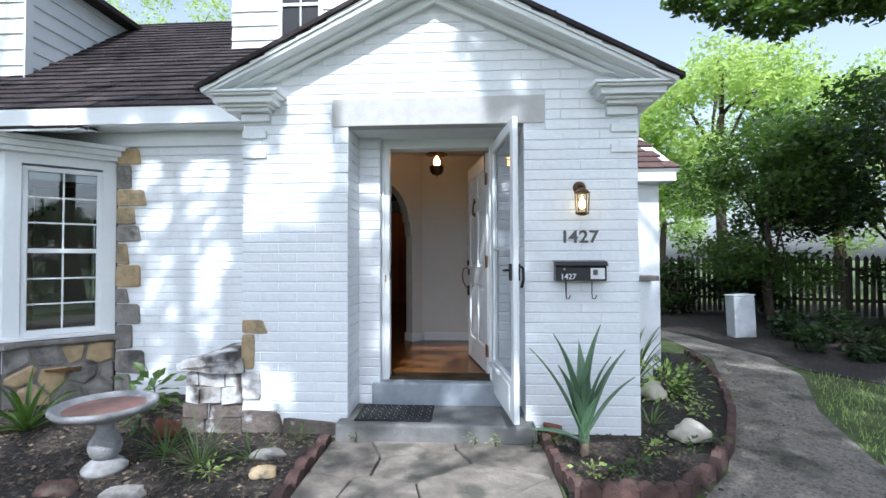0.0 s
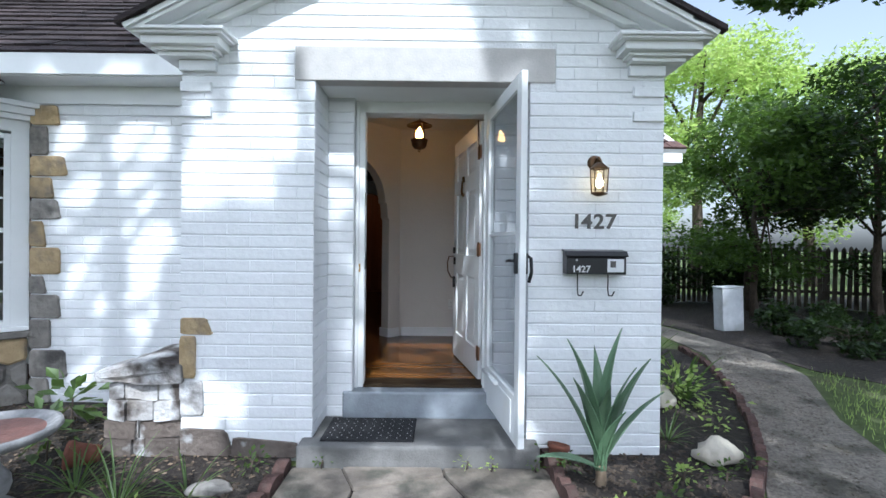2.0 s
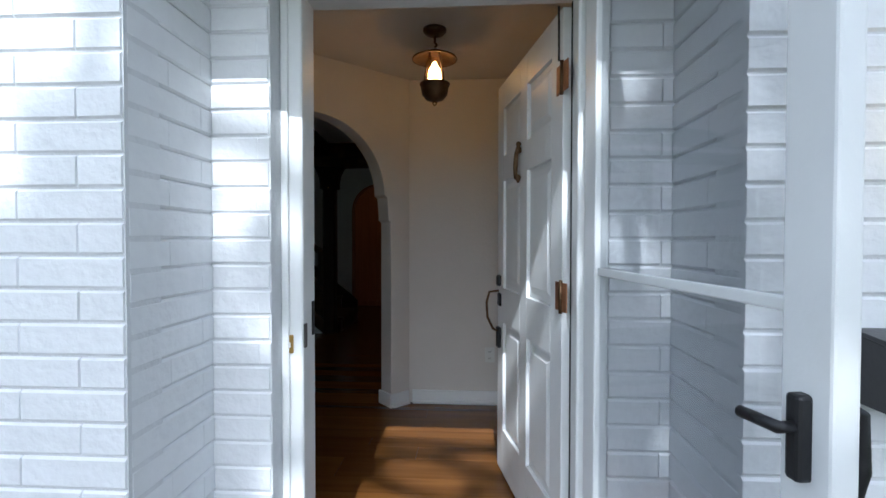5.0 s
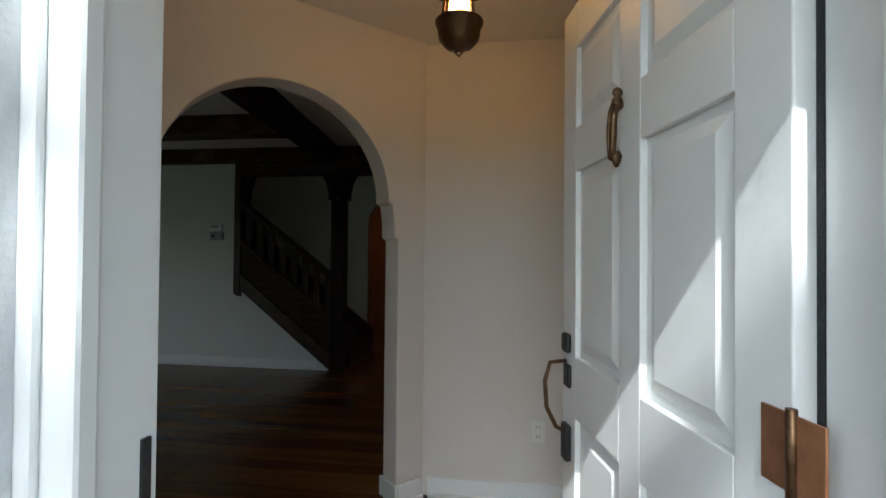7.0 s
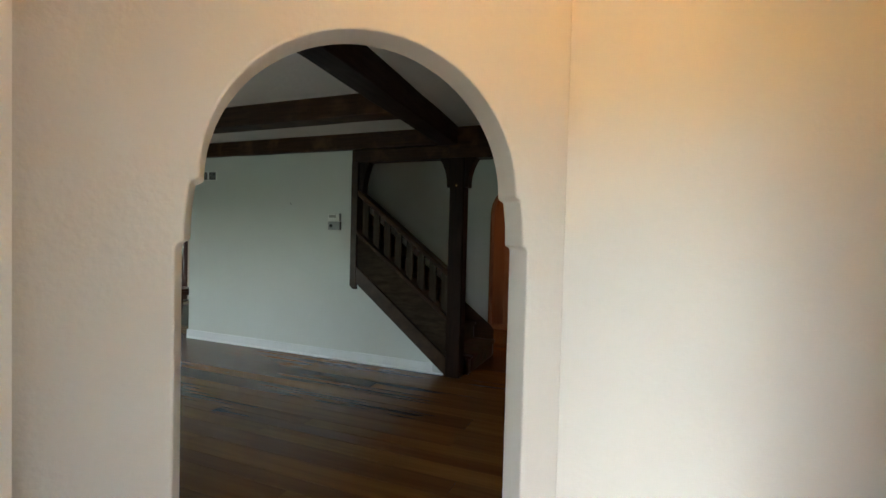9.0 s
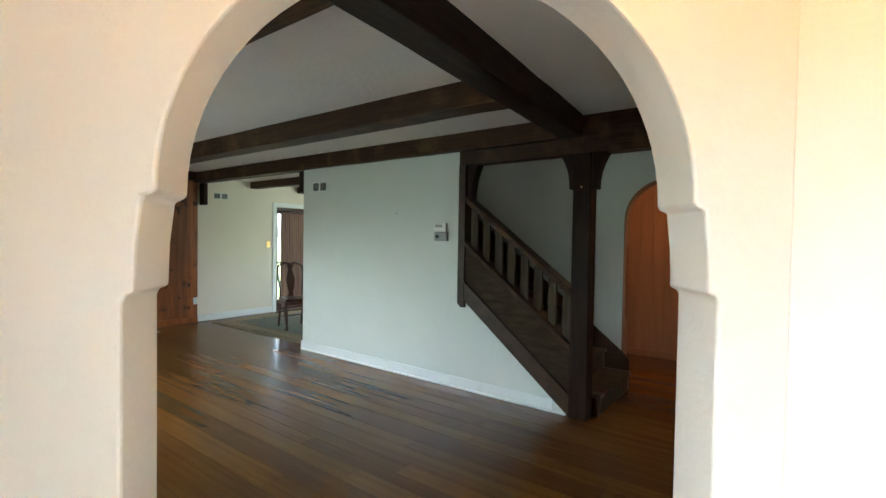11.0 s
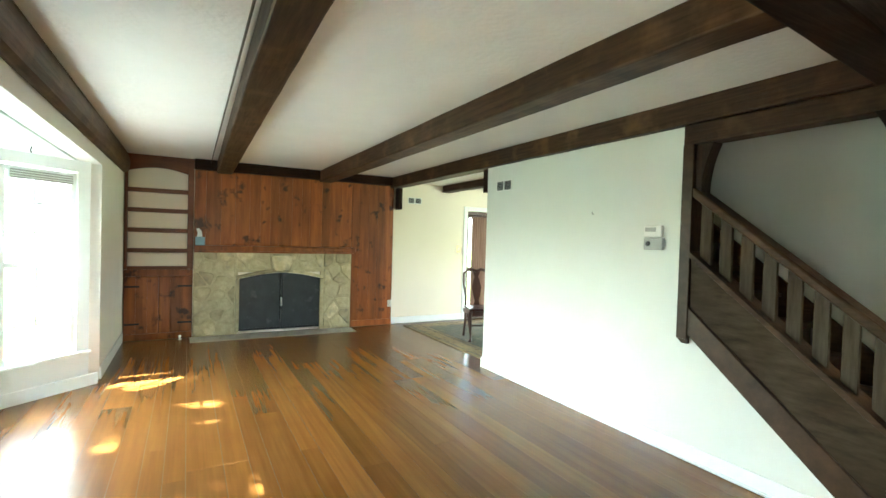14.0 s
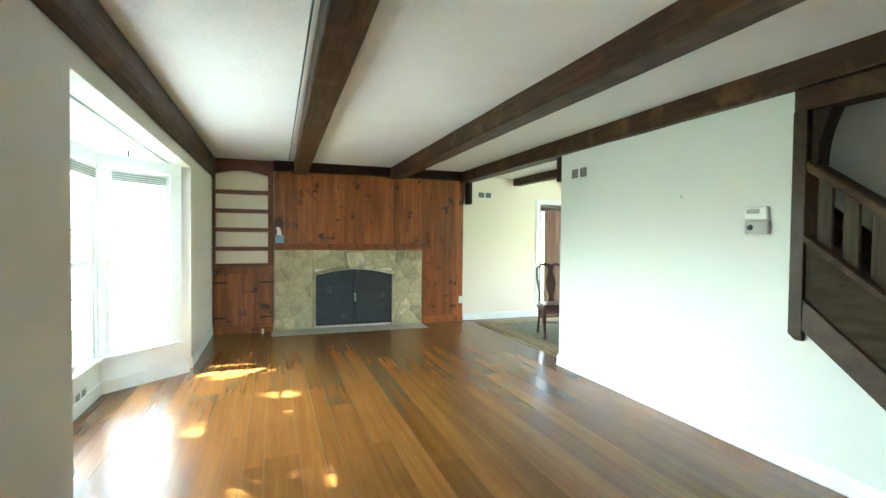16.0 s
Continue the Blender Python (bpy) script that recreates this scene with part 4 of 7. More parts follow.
facet((-4.07, 0.42), (-3.43, 1.0), "window_1", (2, 3), "white double-hung bay window beside the brick wall")
facet((-5.83, 0.42), (-4.07, 0.42), "window_2", (2, 3), "white double bay window facing the front garden")
facet((-6.45, 1.0), (-5.83, 0.42), "window_3", (2, 3), "white double-hung bay window near the fireplace")
BAYO = [(-6.47, 1.0), (-5.85, 0.40), (-4.05, 0.40), (-3.41, 1.0)]
bm = bmesh.new()
prism(bm, BAYO, 2.09, 2.12, xy)
structure(link("ceiling_bay", bm, "whitewall"), "white ceiling of the bay", "ceiling")
bm = bmesh.new()
for grow, z0, z1 in ((0.05, 2.085, 2.13), (0.09, 2.13, 2.19), (0.13, 2.19, 2.235)):
    prism(bm, [(-6.47 - grow, 0.995), (-5.85 - grow * 0.4, 0.40 - grow), (-4.05 + grow * 0.4, 0.40 - grow), (-3.41 + grow, 0.995)], z0, z1, xy)
structure(link("trim_bay_cornice", bm, "trim", bevel=0.006), "white cornice around the bay", "trim")
roof_slab("roof_bay", [(-6.75, 0.24, 2.236), (-3.2, 0.24, 2.236), (-3.6, 0.99, 2.42), (-6.3, 0.99, 2.42)], 0.02, "shingle", "small shingle roof of the bay")
# stone base under the bay, in stones
bm = bmesh.new()
prism(bm, [(-6.45, 0.99), (-5.83, 0.43), (-4.07, 0.43), (-3.44, 0.99)], GZ - 0.05, -0.02, xy)
base_bay = structure(link("wall_bay_base", bm, "greystone"), "rough stone base under the bay window", "wall")
structure(link("trim_bay_ledge", boxes((-4.9, -3.95, 0.33, 0.5, 0.235, 0.285)), "greystone"), "stone ledge below the bay", "trim")


def stones_on(poly_area, nx, ny, gap, d0, d1, place, names, seed, parent, gapr=0.82):
    r = random.Random(seed)
    for poly in cells(*poly_area, nx, ny, r, 0.7):
        part("stone", stone_bm(poly, gap, d0, d1 + r.uniform(-0.25, 0.25) * abs(d1 - d0), place, gapr), r.choice(names), parent)


def on_line(a, b):
    a, b = Vector((*a, 0)), Vector((*b, 0))
    t = (b - a).normalized()
    n = Vector((t.y, -t.x, 0))

    def place(u, d, w):
        p = a + t * u + n * d
        return (p.x, p.y, w)
    return place


bm = bmesh.new()
for a, b in (((-4.07, 0.43), (-3.44, 0.99)), ((-5.83, 0.43), (-4.07, 0.43))):
    L = math.hypot(b[0] - a[0], b[1] - a[1])
    prism(bm, [(0, GZ - 0.05), (L, GZ - 0.05), (L, 0.235), (0, 0.235)], -0.004, 0.018, on_line(a, b))
part("mortar_bed", bm, "greystone", base_bay)
stones_on((0.0, 0.86, GZ, 0.24), 4, 3, 0.012, -0.02, 0.035, on_line((-4.07, 0.43), (-3.44, 0.99)), ("greystone", "limestone", "greystone"), 3, base_bay)
stones_on((0.0, 1.76, GZ, 0.24), 6, 3, 0.012, -0.02, 0.035, on_line((-5.83, 0.43), (-4.07, 0.43)), ("greystone", "limestone"), 4, base_bay)
ledge = structure(link("ledge_bay_side", boxes((-0.02, 0.90, -0.07, 0.03, 0.236, 0.29)), "greystone", bevel=0.012), "weathered stone ledge under the bay window", "ledge")
ledge.matrix_world = pose(-4.07, 0.42, 0, 0, 0, math.degrees(math.atan2(0.58, 0.64)))

# bare corner stones in the painted walls
qs = structure(new("corner_stones"), "bare tan corner stones left unpainted beside the bay", "wall stones")
r = random.Random(5)
z = GZ + 0.02
k = 0
while z < 2.12:
    h = r.uniform(0.16, 0.27)
    w = 0.17 + 0.12 * (k % 2) + r.uniform(-0.03, 0.05)
    poly = [(-3.41, z), (-3.41 + w, z + r.uniform(-0.01, 0.01)), (-3.41 + w - r.uniform(0, 0.04), z + h), (-3.41, z + h)]
    part("stone", stone_bm(poly, 0.008, 0.99, 0.962, xz, 0.94), "limestone" if z > 0.5 and k % 3 != 1 else "greystone", qs)
    z += h
    k += 1
qs2 = structure(new("quoin_stones"), "bare tan stones at the corner of the white gable", "wall stones")
for poly, mm in (([(-1.567, 0.46), (-1.34, 0.455), (-1.39, 0.575), (-1.567, 0.575)], "limestone"), ([(-1.567, 0.17), (-1.46, 0.17), (-1.455, 0.458), (-1.567, 0.458)], "limestone"), ([(-1.567, -0.07), (-1.40, -0.07), (-1.41, 0.168), (-1.567, 0.168)], "peeling"), ([(-1.567, -0.33), (-1.2, -0.33), (-1.25, -0.16), (-1.567, -0.14)], "dirtystone"), ([(-1.24, -0.34), (-0.78, -0.34), (-0.79, -0.235), (-1.22, -0.20)], "dirtystone")):
    part("stone", stone_bm(poly, 0.006, 0.004, -0.022, xz, 0.95), mm, qs2)
# low stone stub wall
stub = thing("stone_stub_wall", "low weathered stone wall stub with a ledge stone on top", "stone wall")
part("core", boxes((-2.00, -1.57, -0.12, 0.9, GZ - 0.05, 0.16)), "greystone", stub)
for j, (z0, z1) in enumerate(((GZ, -0.215), (-0.215, -0.10), (-0.10, 0.035), (0.035, 0.15))):
    cuts = [-2.03 + r.uniform(-0.015, 0.015), -2.03 + r.uniform(0.11, 0.2), -1.78 + r.uniform(-0.05, 0.09), -1.55]
    for x0, x1 in zip(cuts, cuts[1:]):
        e = r.uniform(-0.012, 0.012)
        part("stone", stone_bm([(x0, z0 + e), (x1, z0 - e), (x1, z1 - e), (x0, z1 + e)], 0.003, -0.11, -0.135 - r.uniform(0, 0.03), xz, 0.96, 0.05), "dirtystone" if j == 0 or r.random() < 0.25 else "peeling", stub)
    for y0 in (-0.1, 0.2, 0.5):
        part("stone", stone_bm([(y0, z0), (y0 + 0.3, z0), (y0 + 0.3, z1), (y0, z1)], 0.008, -1.99, -2.03, yz, 0.95), "dirtystone" if j < 2 else "peeling", stub)
stub.location.y = 0.125
bm = bmesh.new()
prism(bm, [(-2.07, 0.155), (-1.53, 0.155), (-1.53, 0.25), (-1.66, 0.32), (-1.85, 0.30), (-2.07, 0.23)], -0.19, 0.3, xz)
bmesh.ops.subdivide_edges(bm, edges=bm.edges[:], cuts=3, use_grid_fill=True)
for v in bm.verts:
    v.co += noise.noise_vector(v.co * 7) * 0.03
part("ledge_stone", bm, "peeling", stub, "pale rough ledge stone", bevel=0.01)

# ---- dormers, side wing details ----
def dormer(name, label, x0, x1, y0, z0, z1, depth, window=None):
    d = thing(name, label, "dormer")
    b = part("wall", boxes((x0, x1, y0 + 0.03, y0 + depth, z0 - 0.3, z1)), "siding", d)
    z = z0 - 0.2
    while z < z1 - 0.02:
        bm = bmesh.new()
        segs = [(x0 - 0.012, x1 + 0.012)] if not window or z + 0.18 < window[2] or z > window[3] else [(x0 - 0.012, window[0]), (window[1], x1 + 0.012)]
        for a, c in segs:
            prism(bm, [(y0 + 0.03, z), (y0, z), (y0 + 0.02, z + 0.19), (y0 + 0.03, z + 0.19)], a, c, yz)
        part("siding_board", bm, "siding", d)
        bm = bmesh.new()
        prism(bm, [(x1, z), (x1 + 0.03, z), (x1 + 0.012, z + 0.19), (x1, z + 0.19)], y0 + 0.03, y0 + depth, xz)
        part("siding_board", bm, "siding", d)
        z += 0.19
    part("corner_board", boxes((x1 + 0.012, x1 + 0.034, y0 - 0.012, y0 + 0.09, z0 - 0.25, z1)), "trim", d)
    if window:
        a, c, lo, hi = window
        part("window_frame", boxes((a, a + 0.05, y0 - 0.02, y0 + 0.05, lo, hi), (c - 0.05, c, y0 - 0.02, y0 + 0.05, lo, hi), (a + 0.05, c - 0.05, y0 - 0.02, y0 + 0.05, lo, lo + 0.05), (a + 0.05, c - 0.05, y0 - 0.01, y0 + 0.05, (lo + hi) / 2 - 0.02, (lo + hi) / 2 + 0.02)), "trim", d)
        part("pane", boxes((a + 0.05, c - 0.05, y0 + 0.01, y0 + 0.02, lo + 0.05, hi)), "blackpaint", d, "dark window pane")
        part("muntin", boxes(((a + c) / 2 - 0.01, (a + c) / 2 + 0.01, y0 - 0.005, y0 + 0.01, lo + 0.05, hi)), "trim", d)
    bm = bmesh.new()
    prism(bm, [(x0 - 0.2, z1 - 0.02), (x1 + 0.22, z1 - 0.02), (x1 + 0.22, z1 + 0.05), ((x0 + x1) / 2, z1 + 0.75), (x0 - 0.2, z1 + 0.05)], y0 - 0.2, y0 + depth + 1.5, xz)
    part("roof", bm, "shingle", d)
    return d


dormer("dormer", "white clapboard dormer with a dark roof edge", -8.2, -5.0, 1.5, 3.2, 4.62, 2.2)
dormer("dormer", "white clapboard dormer with a dark window", -2.82, 0.9, 2.2, 3.75, 5.6, 2.0, (-2.2, -1.62, 3.75, 5.0))
bt = thing("buttress", "white brick buttress wall with a stone cap", "buttress")
bm = bmesh.new()
prism(bm, [(1.575, GZ), (2.33, GZ), (2.33, 0.80), (2.06, 0.82), (1.85, 1.75), (1.575, 1.9)], 1.75, 1.93, xz)
part("wall", bm, "brick", bt)
part("cap", soft_box(2.08, 2.40, 1.70, 1.98, 0.80, 0.86, 0.012), "greystone", bt)
dsp = thing("downspout", "white metal downspout at the gable corner", "downspout")
part("pipe", tube([(1.66, 0.25, 2.25), (1.64, 0.25, 2.05), (1.615, 0.25, 1.9), (1.615, 0.25, -0.3)], 0.032, 10), "trim", dsp)


# ---- entrance hall ----
pl = thing("pendant_lantern", "dark bronze pendant lantern with a glowing bulb", "lamp", at=(-0.099, 1.60, 0))
part("canopy", lathe([(0.02, 2.375), (0.05, 2.385), (0.066, 2.40), (0.066, 2.414)], 20), "bronze", pl)
part("stem", tube([(0, 0, 2.38), (0, 0, 2.34), (0.012, 0, 2.325), (0, 0, 2.31)], 0.007), "bronze", pl)
part("shade", lathe([(0.02, 2.30), (0.05, 2.285), (0.125, 2.25), (0.128, 2.243), (0.12, 2.243), (0.045, 2.275)], 28), "bronze", pl, "hammered bronze shade")
for k in range(4):
    a = math.pi / 4 + k * math.pi / 2
    c, s = math.cos(a), math.sin(a)
    part("cage_bar", tube([(0.03 * c, 0.03 * s, 2.29), (0.062 * c, 0.062 * s, 2.19), (0.075 * c, 0.075 * s, 2.105)], 0.005, 6), "bronze", pl)
part("lower_bowl", lathe([(0.012, 2.01), (0.05, 2.02), (0.072, 2.045), (0.08, 2.095), (0.086, 2.10), (0.086, 2.108), (0.06, 2.108)], 24), "bronze", pl)
part("finial", tube([(0.0, 0, 2.012), (0.012, 0, 1.998), (0, 0, 1.985), (-0.012, 0, 1.998), (0, 0, 2.012)], 0.004, 6), "bronze", pl)
part("chimney", lathe([(0.045, 2.108), (0.058, 2.15), (0.048, 2.20), (0.032, 2.25)], 20), "amber", pl)
part("bulb", lathe([(0.02, 2.11), (0.038, 2.14), (0.034, 2.18), (0.016, 2.215), (0.004, 2.232)], 16), "flame", pl)
point_lamp("pendant_bulb_light", (-0.099, 1.60, 2.165), 0.33, 0.03, (1.0, 0.75, 0.50))

bm = boxes((-0.33, 0.74, 2.421, 2.437, 0, 0.10), (-0.325, 0.74, 2.405, 2.421, 0, 0.022))
structure(link("baseboard_niche", bm, "trim", bevel=0.004), "white baseboard in the entrance hall", "baseboard")
bm = bmesh.new()
for u0, u1 in ((0.572, 0.72), (-1.0, -0.572)):
    prism(bm, [(u0, 0), (u1, 0), (u1, 0.10), (u0, 0.10)], -0.016, 0.0, diag)
    prism(bm, [(u0, 0), (u1, 0), (u1, 0.02), (u0, 0.02)], -0.03, -0.016, diag)
for s in (-1, 1):
    prism(bm, [(s * 0.57, 0), (s * 0.554, 0), (s * 0.554, 0.10), (s * 0.57, 0.10)], -0.016, 0.15, diag)
structure(link("baseboard_arch", bm, "trim", bevel=0.004), "white baseboard round the arch piers", "baseboard")


def outlet(m, label="white plastic wall outlet near the floor"):
    o = thing("wall_outlet", label, "outlet", "wall outlets")
    o.matrix_world = m
    pt = part("cover", soft_box(-0.035, 0.035, -0.006, 0, -0.057, 0.057, 0.003), "plastic", o)
    for zz in (-0.024, 0.024):
        so = part("socket", soft_box(-0.016, 0.016, -0.009, -0.005, zz - 0.014, zz + 0.014, 0.003), "plastic", o)
        part("slot", boxes((-0.008, -0.005, -0.0095, -0.0088, zz - 0.006, zz + 0.006), (0.005, 0.008, -0.0095, -0.0088, zz - 0.006, zz + 0.006)), "iron", so)
    return o


outlet(pose(0.25, 2.436, 0.37))
outlet(pose(-8.222, 4.915, 0.36, 0, 0, 90))
outlet(pose(-3.05, 1.172, 0.36, 0, 0, 180))

# ---- living room beams ----
def beam(name, label, s, material, seed, skew=0.0):
    """A hewn beam; skew shifts its low end sideways."""
    bm = boxes(s)
    if skew:
        along, across = (0, 1) if s[1] - s[0] > s[3] - s[2] else (1, 0)
        a, b = s[2 * along], s[2 * along + 1]
        for v in bm.verts:
            v.co[across] += skew * (b - v.co[along]) / (b - a)
    long = max(range(3), key=lambda i: s[2 * i + 1] - s[2 * i])
    es = [e for e in bm.edges if abs((e.verts[0].co - e.verts[1].co)[long]) > 0.5]
    bmesh.ops.subdivide_edges(bm, edges=es, cuts=24, use_grid_fill=True)
    for v in bm.verts:
        n = noise.noise_vector(v.co * 2.3 + Vector((seed * 3.1, 0, 0))) * 0.006
        n[long] = 0
        v.co += n
    return structure(link(name, bm, material, bevel=0.012), label, "beam")


beam("beam_1", "dark stained ceiling beam over the living room", (-8.2, -1.64, 2.145, 2.34, 2.30, 2.475), "beam", 1, 0.115)
beam("beam_2", "dark stained ceiling beam over the living room", (-8.2, -1.76, 3.675, 3.872, 2.30, 2.475), "beam", 2, 0.015)
beam("beam_stair_wall", "dark stained beam along the stair wall", (-8.24, -1.83, 4.885, 5.07, 2.302, 2.475), "beam", 3)
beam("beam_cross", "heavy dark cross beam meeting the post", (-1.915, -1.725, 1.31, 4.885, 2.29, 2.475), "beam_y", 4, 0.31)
beam("beam_hall", "dark beam over the passage to the stair", (-1.83, -0.3, 4.90, 5.06, 2.165, 2.475), "beam", 5)
beam("beam_stair_header", "dark header board over the stair opening", (-2.95, -1.81, 4.91, 5.05, 2.165, 2.301), "beam", 6)
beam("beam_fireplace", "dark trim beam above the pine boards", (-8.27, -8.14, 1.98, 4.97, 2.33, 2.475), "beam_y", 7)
bm = bmesh.new()
pts = [(1.171, 2.205), (1.2, 2.208), (1.226, 2.235), (1.24, 2.285), (1.242, 2.35), (1.232, 2.42), (1.21, 2.476), (1.171, 2.476)]
prism(bm, pts, -8.2, -1.55, yz)
structure(link("beam_front", bm, "beam", bevel=0.01), "dark rounded beam along the window wall", "beam")
beam("beam_diagonal", "dark beam end by the arch wall", (-0.84, -0.40, 4.90, 5.05, 2.165, 2.475), "beam", 8)

# thin pale strip that follows the skewed left side of beam_1
structure(link("trim_beam_lath", boxes((-8.1, -1.7, 0, 0.006, 2.415, 2.447)), "baluster"), "thin pale strip along the side of the beam", "trim").matrix_world = pose(0, 2.134, 0) @ Matrix(((1, 0, 0, 0), (-0.115 / 6.56, 1, 0, -0.115 * 1.64 / 6.56), (0, 0, 1, 0), (0, 0, 0, 1)))

# ---- staircase ----
def post(x0, x1, y0, y1, name, label, left, right):
    p = structure(new(name), label, "post")
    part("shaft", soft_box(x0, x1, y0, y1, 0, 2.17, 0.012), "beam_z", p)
    for on, s, xe in ((left, -1, x0), (right, 1, x1)):
        if on:
            pts = [(xe, 1.88), (xe + s * 0.035, 1.88)]
            for k in range(1, 9):
                a = k / 8
                pts.append((xe + s * (0.035 + 0.085 * a ** 2.2), 1.90 + 0.27 * a))
            bm = bmesh.new()
            prism(bm, pts + [(xe, 2.17)], y0 + 0.01, y1 - 0.01, xz)
            part("bracket", bm, "beam_z", p, bevel=0.006)
    return p


po = post(-1.805, -1.655, 4.89, 5.04, "post_stair", "dark stained stair post with curved brackets", True, True)
part("dowel", lathe([(0.008, 0), (0.008, 0.006)], 10), "brass", po).matrix_local = pose(-1.73, 4.888, 1.895, 90, 0, 0)
post(-0.84, -0.70, 4.89, 5.04, "post_hall", "dark stained post with a curved bracket", True, False)

stair = thing("staircase", "dark oak staircase with a closed string and flat balusters", "staircase")
SL = 0.782
part("newel_board", soft_box(-2.955, -2.875, 4.915, 5.065, 0.83, 2.17, 0.006), "stairwood", stair, "upright dark board beside the rail")
bm = bmesh.new()
prism(bm, [(-2.955, 0.835), (-2.875, 0.835), (-2.875, 0.80), (-2.915, 0.80)], 4.92, 5.06, xz)
part("newel_foot", bm, "stairwood", stair)
pts = [(-2.875, 1.80), (-2.83, 1.80)] + [(-2.83 + 0.075 * (k / 8) ** 2.2, 1.82 + 0.345 * k / 8) for k in range(1, 9)]
bm = bmesh.new()
prism(bm, pts + [(-2.875, 2.165)], 4.945, 5.05, xz)
part("newel_bracket", bm, "beam_z", stair, "dark curved bracket under the header", bevel=0.006)
bm = bmesh.new()
prism(bm, [(-2.876, 0.865), (-1.806, -0.005), (-1.806, 0.185), (-2.876, 1.055)], 4.915, 5.06, xz)
part("lower_string", bm, "stairwood", stair, bevel=0.008)
bm = bmesh.new()
prism(bm, [(-2.876, 1.055), (-1.806, 0.185), (-1.806, 0.56), (-2.876, 1.397)], 4.935, 5.05, xz)
part("string_panel", bm, "oak", stair, "grained oak string panel")
bm = bmesh.new()
prism(bm, [(-2.876, 1.392), (-1.806, 0.555), (-1.806, 0.60), (-2.876, 1.437)], 4.905, 5.07, xz)
part("string_cap", bm, "beam", stair, bevel=0.006)
bm = bmesh.new()
prism(bm, [(-2.876, 1.805), (-1.806, 0.985), (-1.806, 1.055), (-2.876, 1.875)], 4.915, 5.055, xz)
part("handrail", bm, "beam", stair, bevel=0.014)
for k in range(8):
    x = -2.835 + k * 0.134
    zb = 0.60 + SL * (-1.806 - x)
    bm = bmesh.new()
    w = 0.074
    prism(bm, [(x, zb - 0.005), (x + w, zb - w * SL - 0.005), (x + w, zb - w * SL + 0.40), (x, zb + 0.40)], 4.965, 4.99, xz)
    part("baluster", bm, "baluster", stair, bevel=0.003)
bm = bmesh.new()
prism(bm, [(-5.2, 3.1), (-1.68, 0.36), (-1.62, 0.30), (-1.62, 0), (-1.75, 0), (-5.2, 2.5)], 5.972, 5.998, xz)
part("wall_string", bm, "beam", stair, bevel=0.004)
RUN, RISE = 0.24, 0.1877
for k in range(13):
    x = -1.62 - k * RUN
    part("riser", boxes((x - 0.02, x, 5.062, 5.97, max(0, k * RISE - 0.002), (k + 1) * RISE - 0.03)), "wood_dark", stair)
    part("tread", soft_box(x - RUN - 0.02, x + 0.025, 5.062, 5.97, (k + 1) * RISE - 0.03, (k + 1) * RISE, 0.008), "wood_dark", stair)
    bm = boxes((x - RUN, x + 0.033, 5.14, 5.90, (k + 1) * RISE + 0.001, (k + 1) * RISE + 0.012), (x + 0.001, x + 0.012, 5.14, 5.90, k * RISE + 0.013, (k + 1) * RISE - 0.031), (x + 0.025, x + 0.033, 5.14, 5.90, (k + 1) * RISE - 0.031, (k + 1) * RISE + 0.001))
    part("carpet_runner", bm, "carpet", stair, "patterned gold and green carpet runner", bevel=0.003)
rail2 = thing("wall_handrail", "dark wooden handrail on the stairwell wall", "handrail")
part("rail", tube([(-3.9, 5.93, 2.75), (-3.42, 5.93, 2.375)], 0.024), "wood_dark", rail2)
part("rail_bracket", tube([(-3.6, 5.998, 2.46), (-3.6, 5.94, 2.48), (-3.6, 5.93, 2.52)], 0.01), "iron", rail2)

# alcove behind the arch: pine boards and base trim
alc = structure(new("alcove_panelling"), "orange pine board wall behind the round-headed opening", "panelling")
x = -2.25
r = random.Random(11)
while x < 0.2:
    w = r.choice((0.13, 0.15, 0.17))
    part("board", soft_box(x + 0.003, min(0.2, x + w), 7.535, 7.558, 0.08, 2.5, 0.004, 1), "hallpine", alc)
    x += w
part("base_trim", soft_box(-2.25, 0.2, 7.52, 7.558, 0, 0.08, 0.006), "hallpine", alc)
bm = bmesh.new()
outer = [p for p in arch_half(-1.31, 0.392, 1.665, 2.062, 0, -1)[1:-2]]
inner = [p for p in arch_half(-1.31, 0.372, 1.665, 2.042, 0, -1)[1:-2]]
for side in (-1, 1):
    o = [(-1.31 + side * abs(u + 1.31), w) for u, w in outer]
    n = [(-1.31 + side * abs(u + 1.31), w) for u, w in inner]
    for a, b, c, d in zip(o, o[1:], n[1:], n):
        prism(bm, [a, b, c, d], 5.992, 6.104, xz)
structure(link("trim_alcove_arch", bm, "hallpine"), "pine lining of the round-headed opening", "trim")
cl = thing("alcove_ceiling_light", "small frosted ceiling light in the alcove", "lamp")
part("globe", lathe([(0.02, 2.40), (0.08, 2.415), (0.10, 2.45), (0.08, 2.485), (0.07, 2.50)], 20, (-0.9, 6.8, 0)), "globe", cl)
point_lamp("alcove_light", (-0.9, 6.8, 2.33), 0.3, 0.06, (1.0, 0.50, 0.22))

# ---- fireplace wall ----
pw = structure(new("wall_pine"), "knotty pine board wall over the stone fireplace", "panelling")
y = 1.985
r = random.Random(21)
while y < 4.95:
    w = r.choice((0.12, 0.145, 0.17, 0.19))
    y1 = min(4.955, y + w)
    z0 = 1.25 if y < 4.24 else 0.10
    if y < 4.24 < y1:
        y1 = 4.24
    part("board", soft_box(-8.262, -8.236 + r.uniform(-0.002, 0.002), y + 0.0006, y1 - 0.0004, z0, 2.34, 0.0025, 1), "pine", pw)
    y = y1
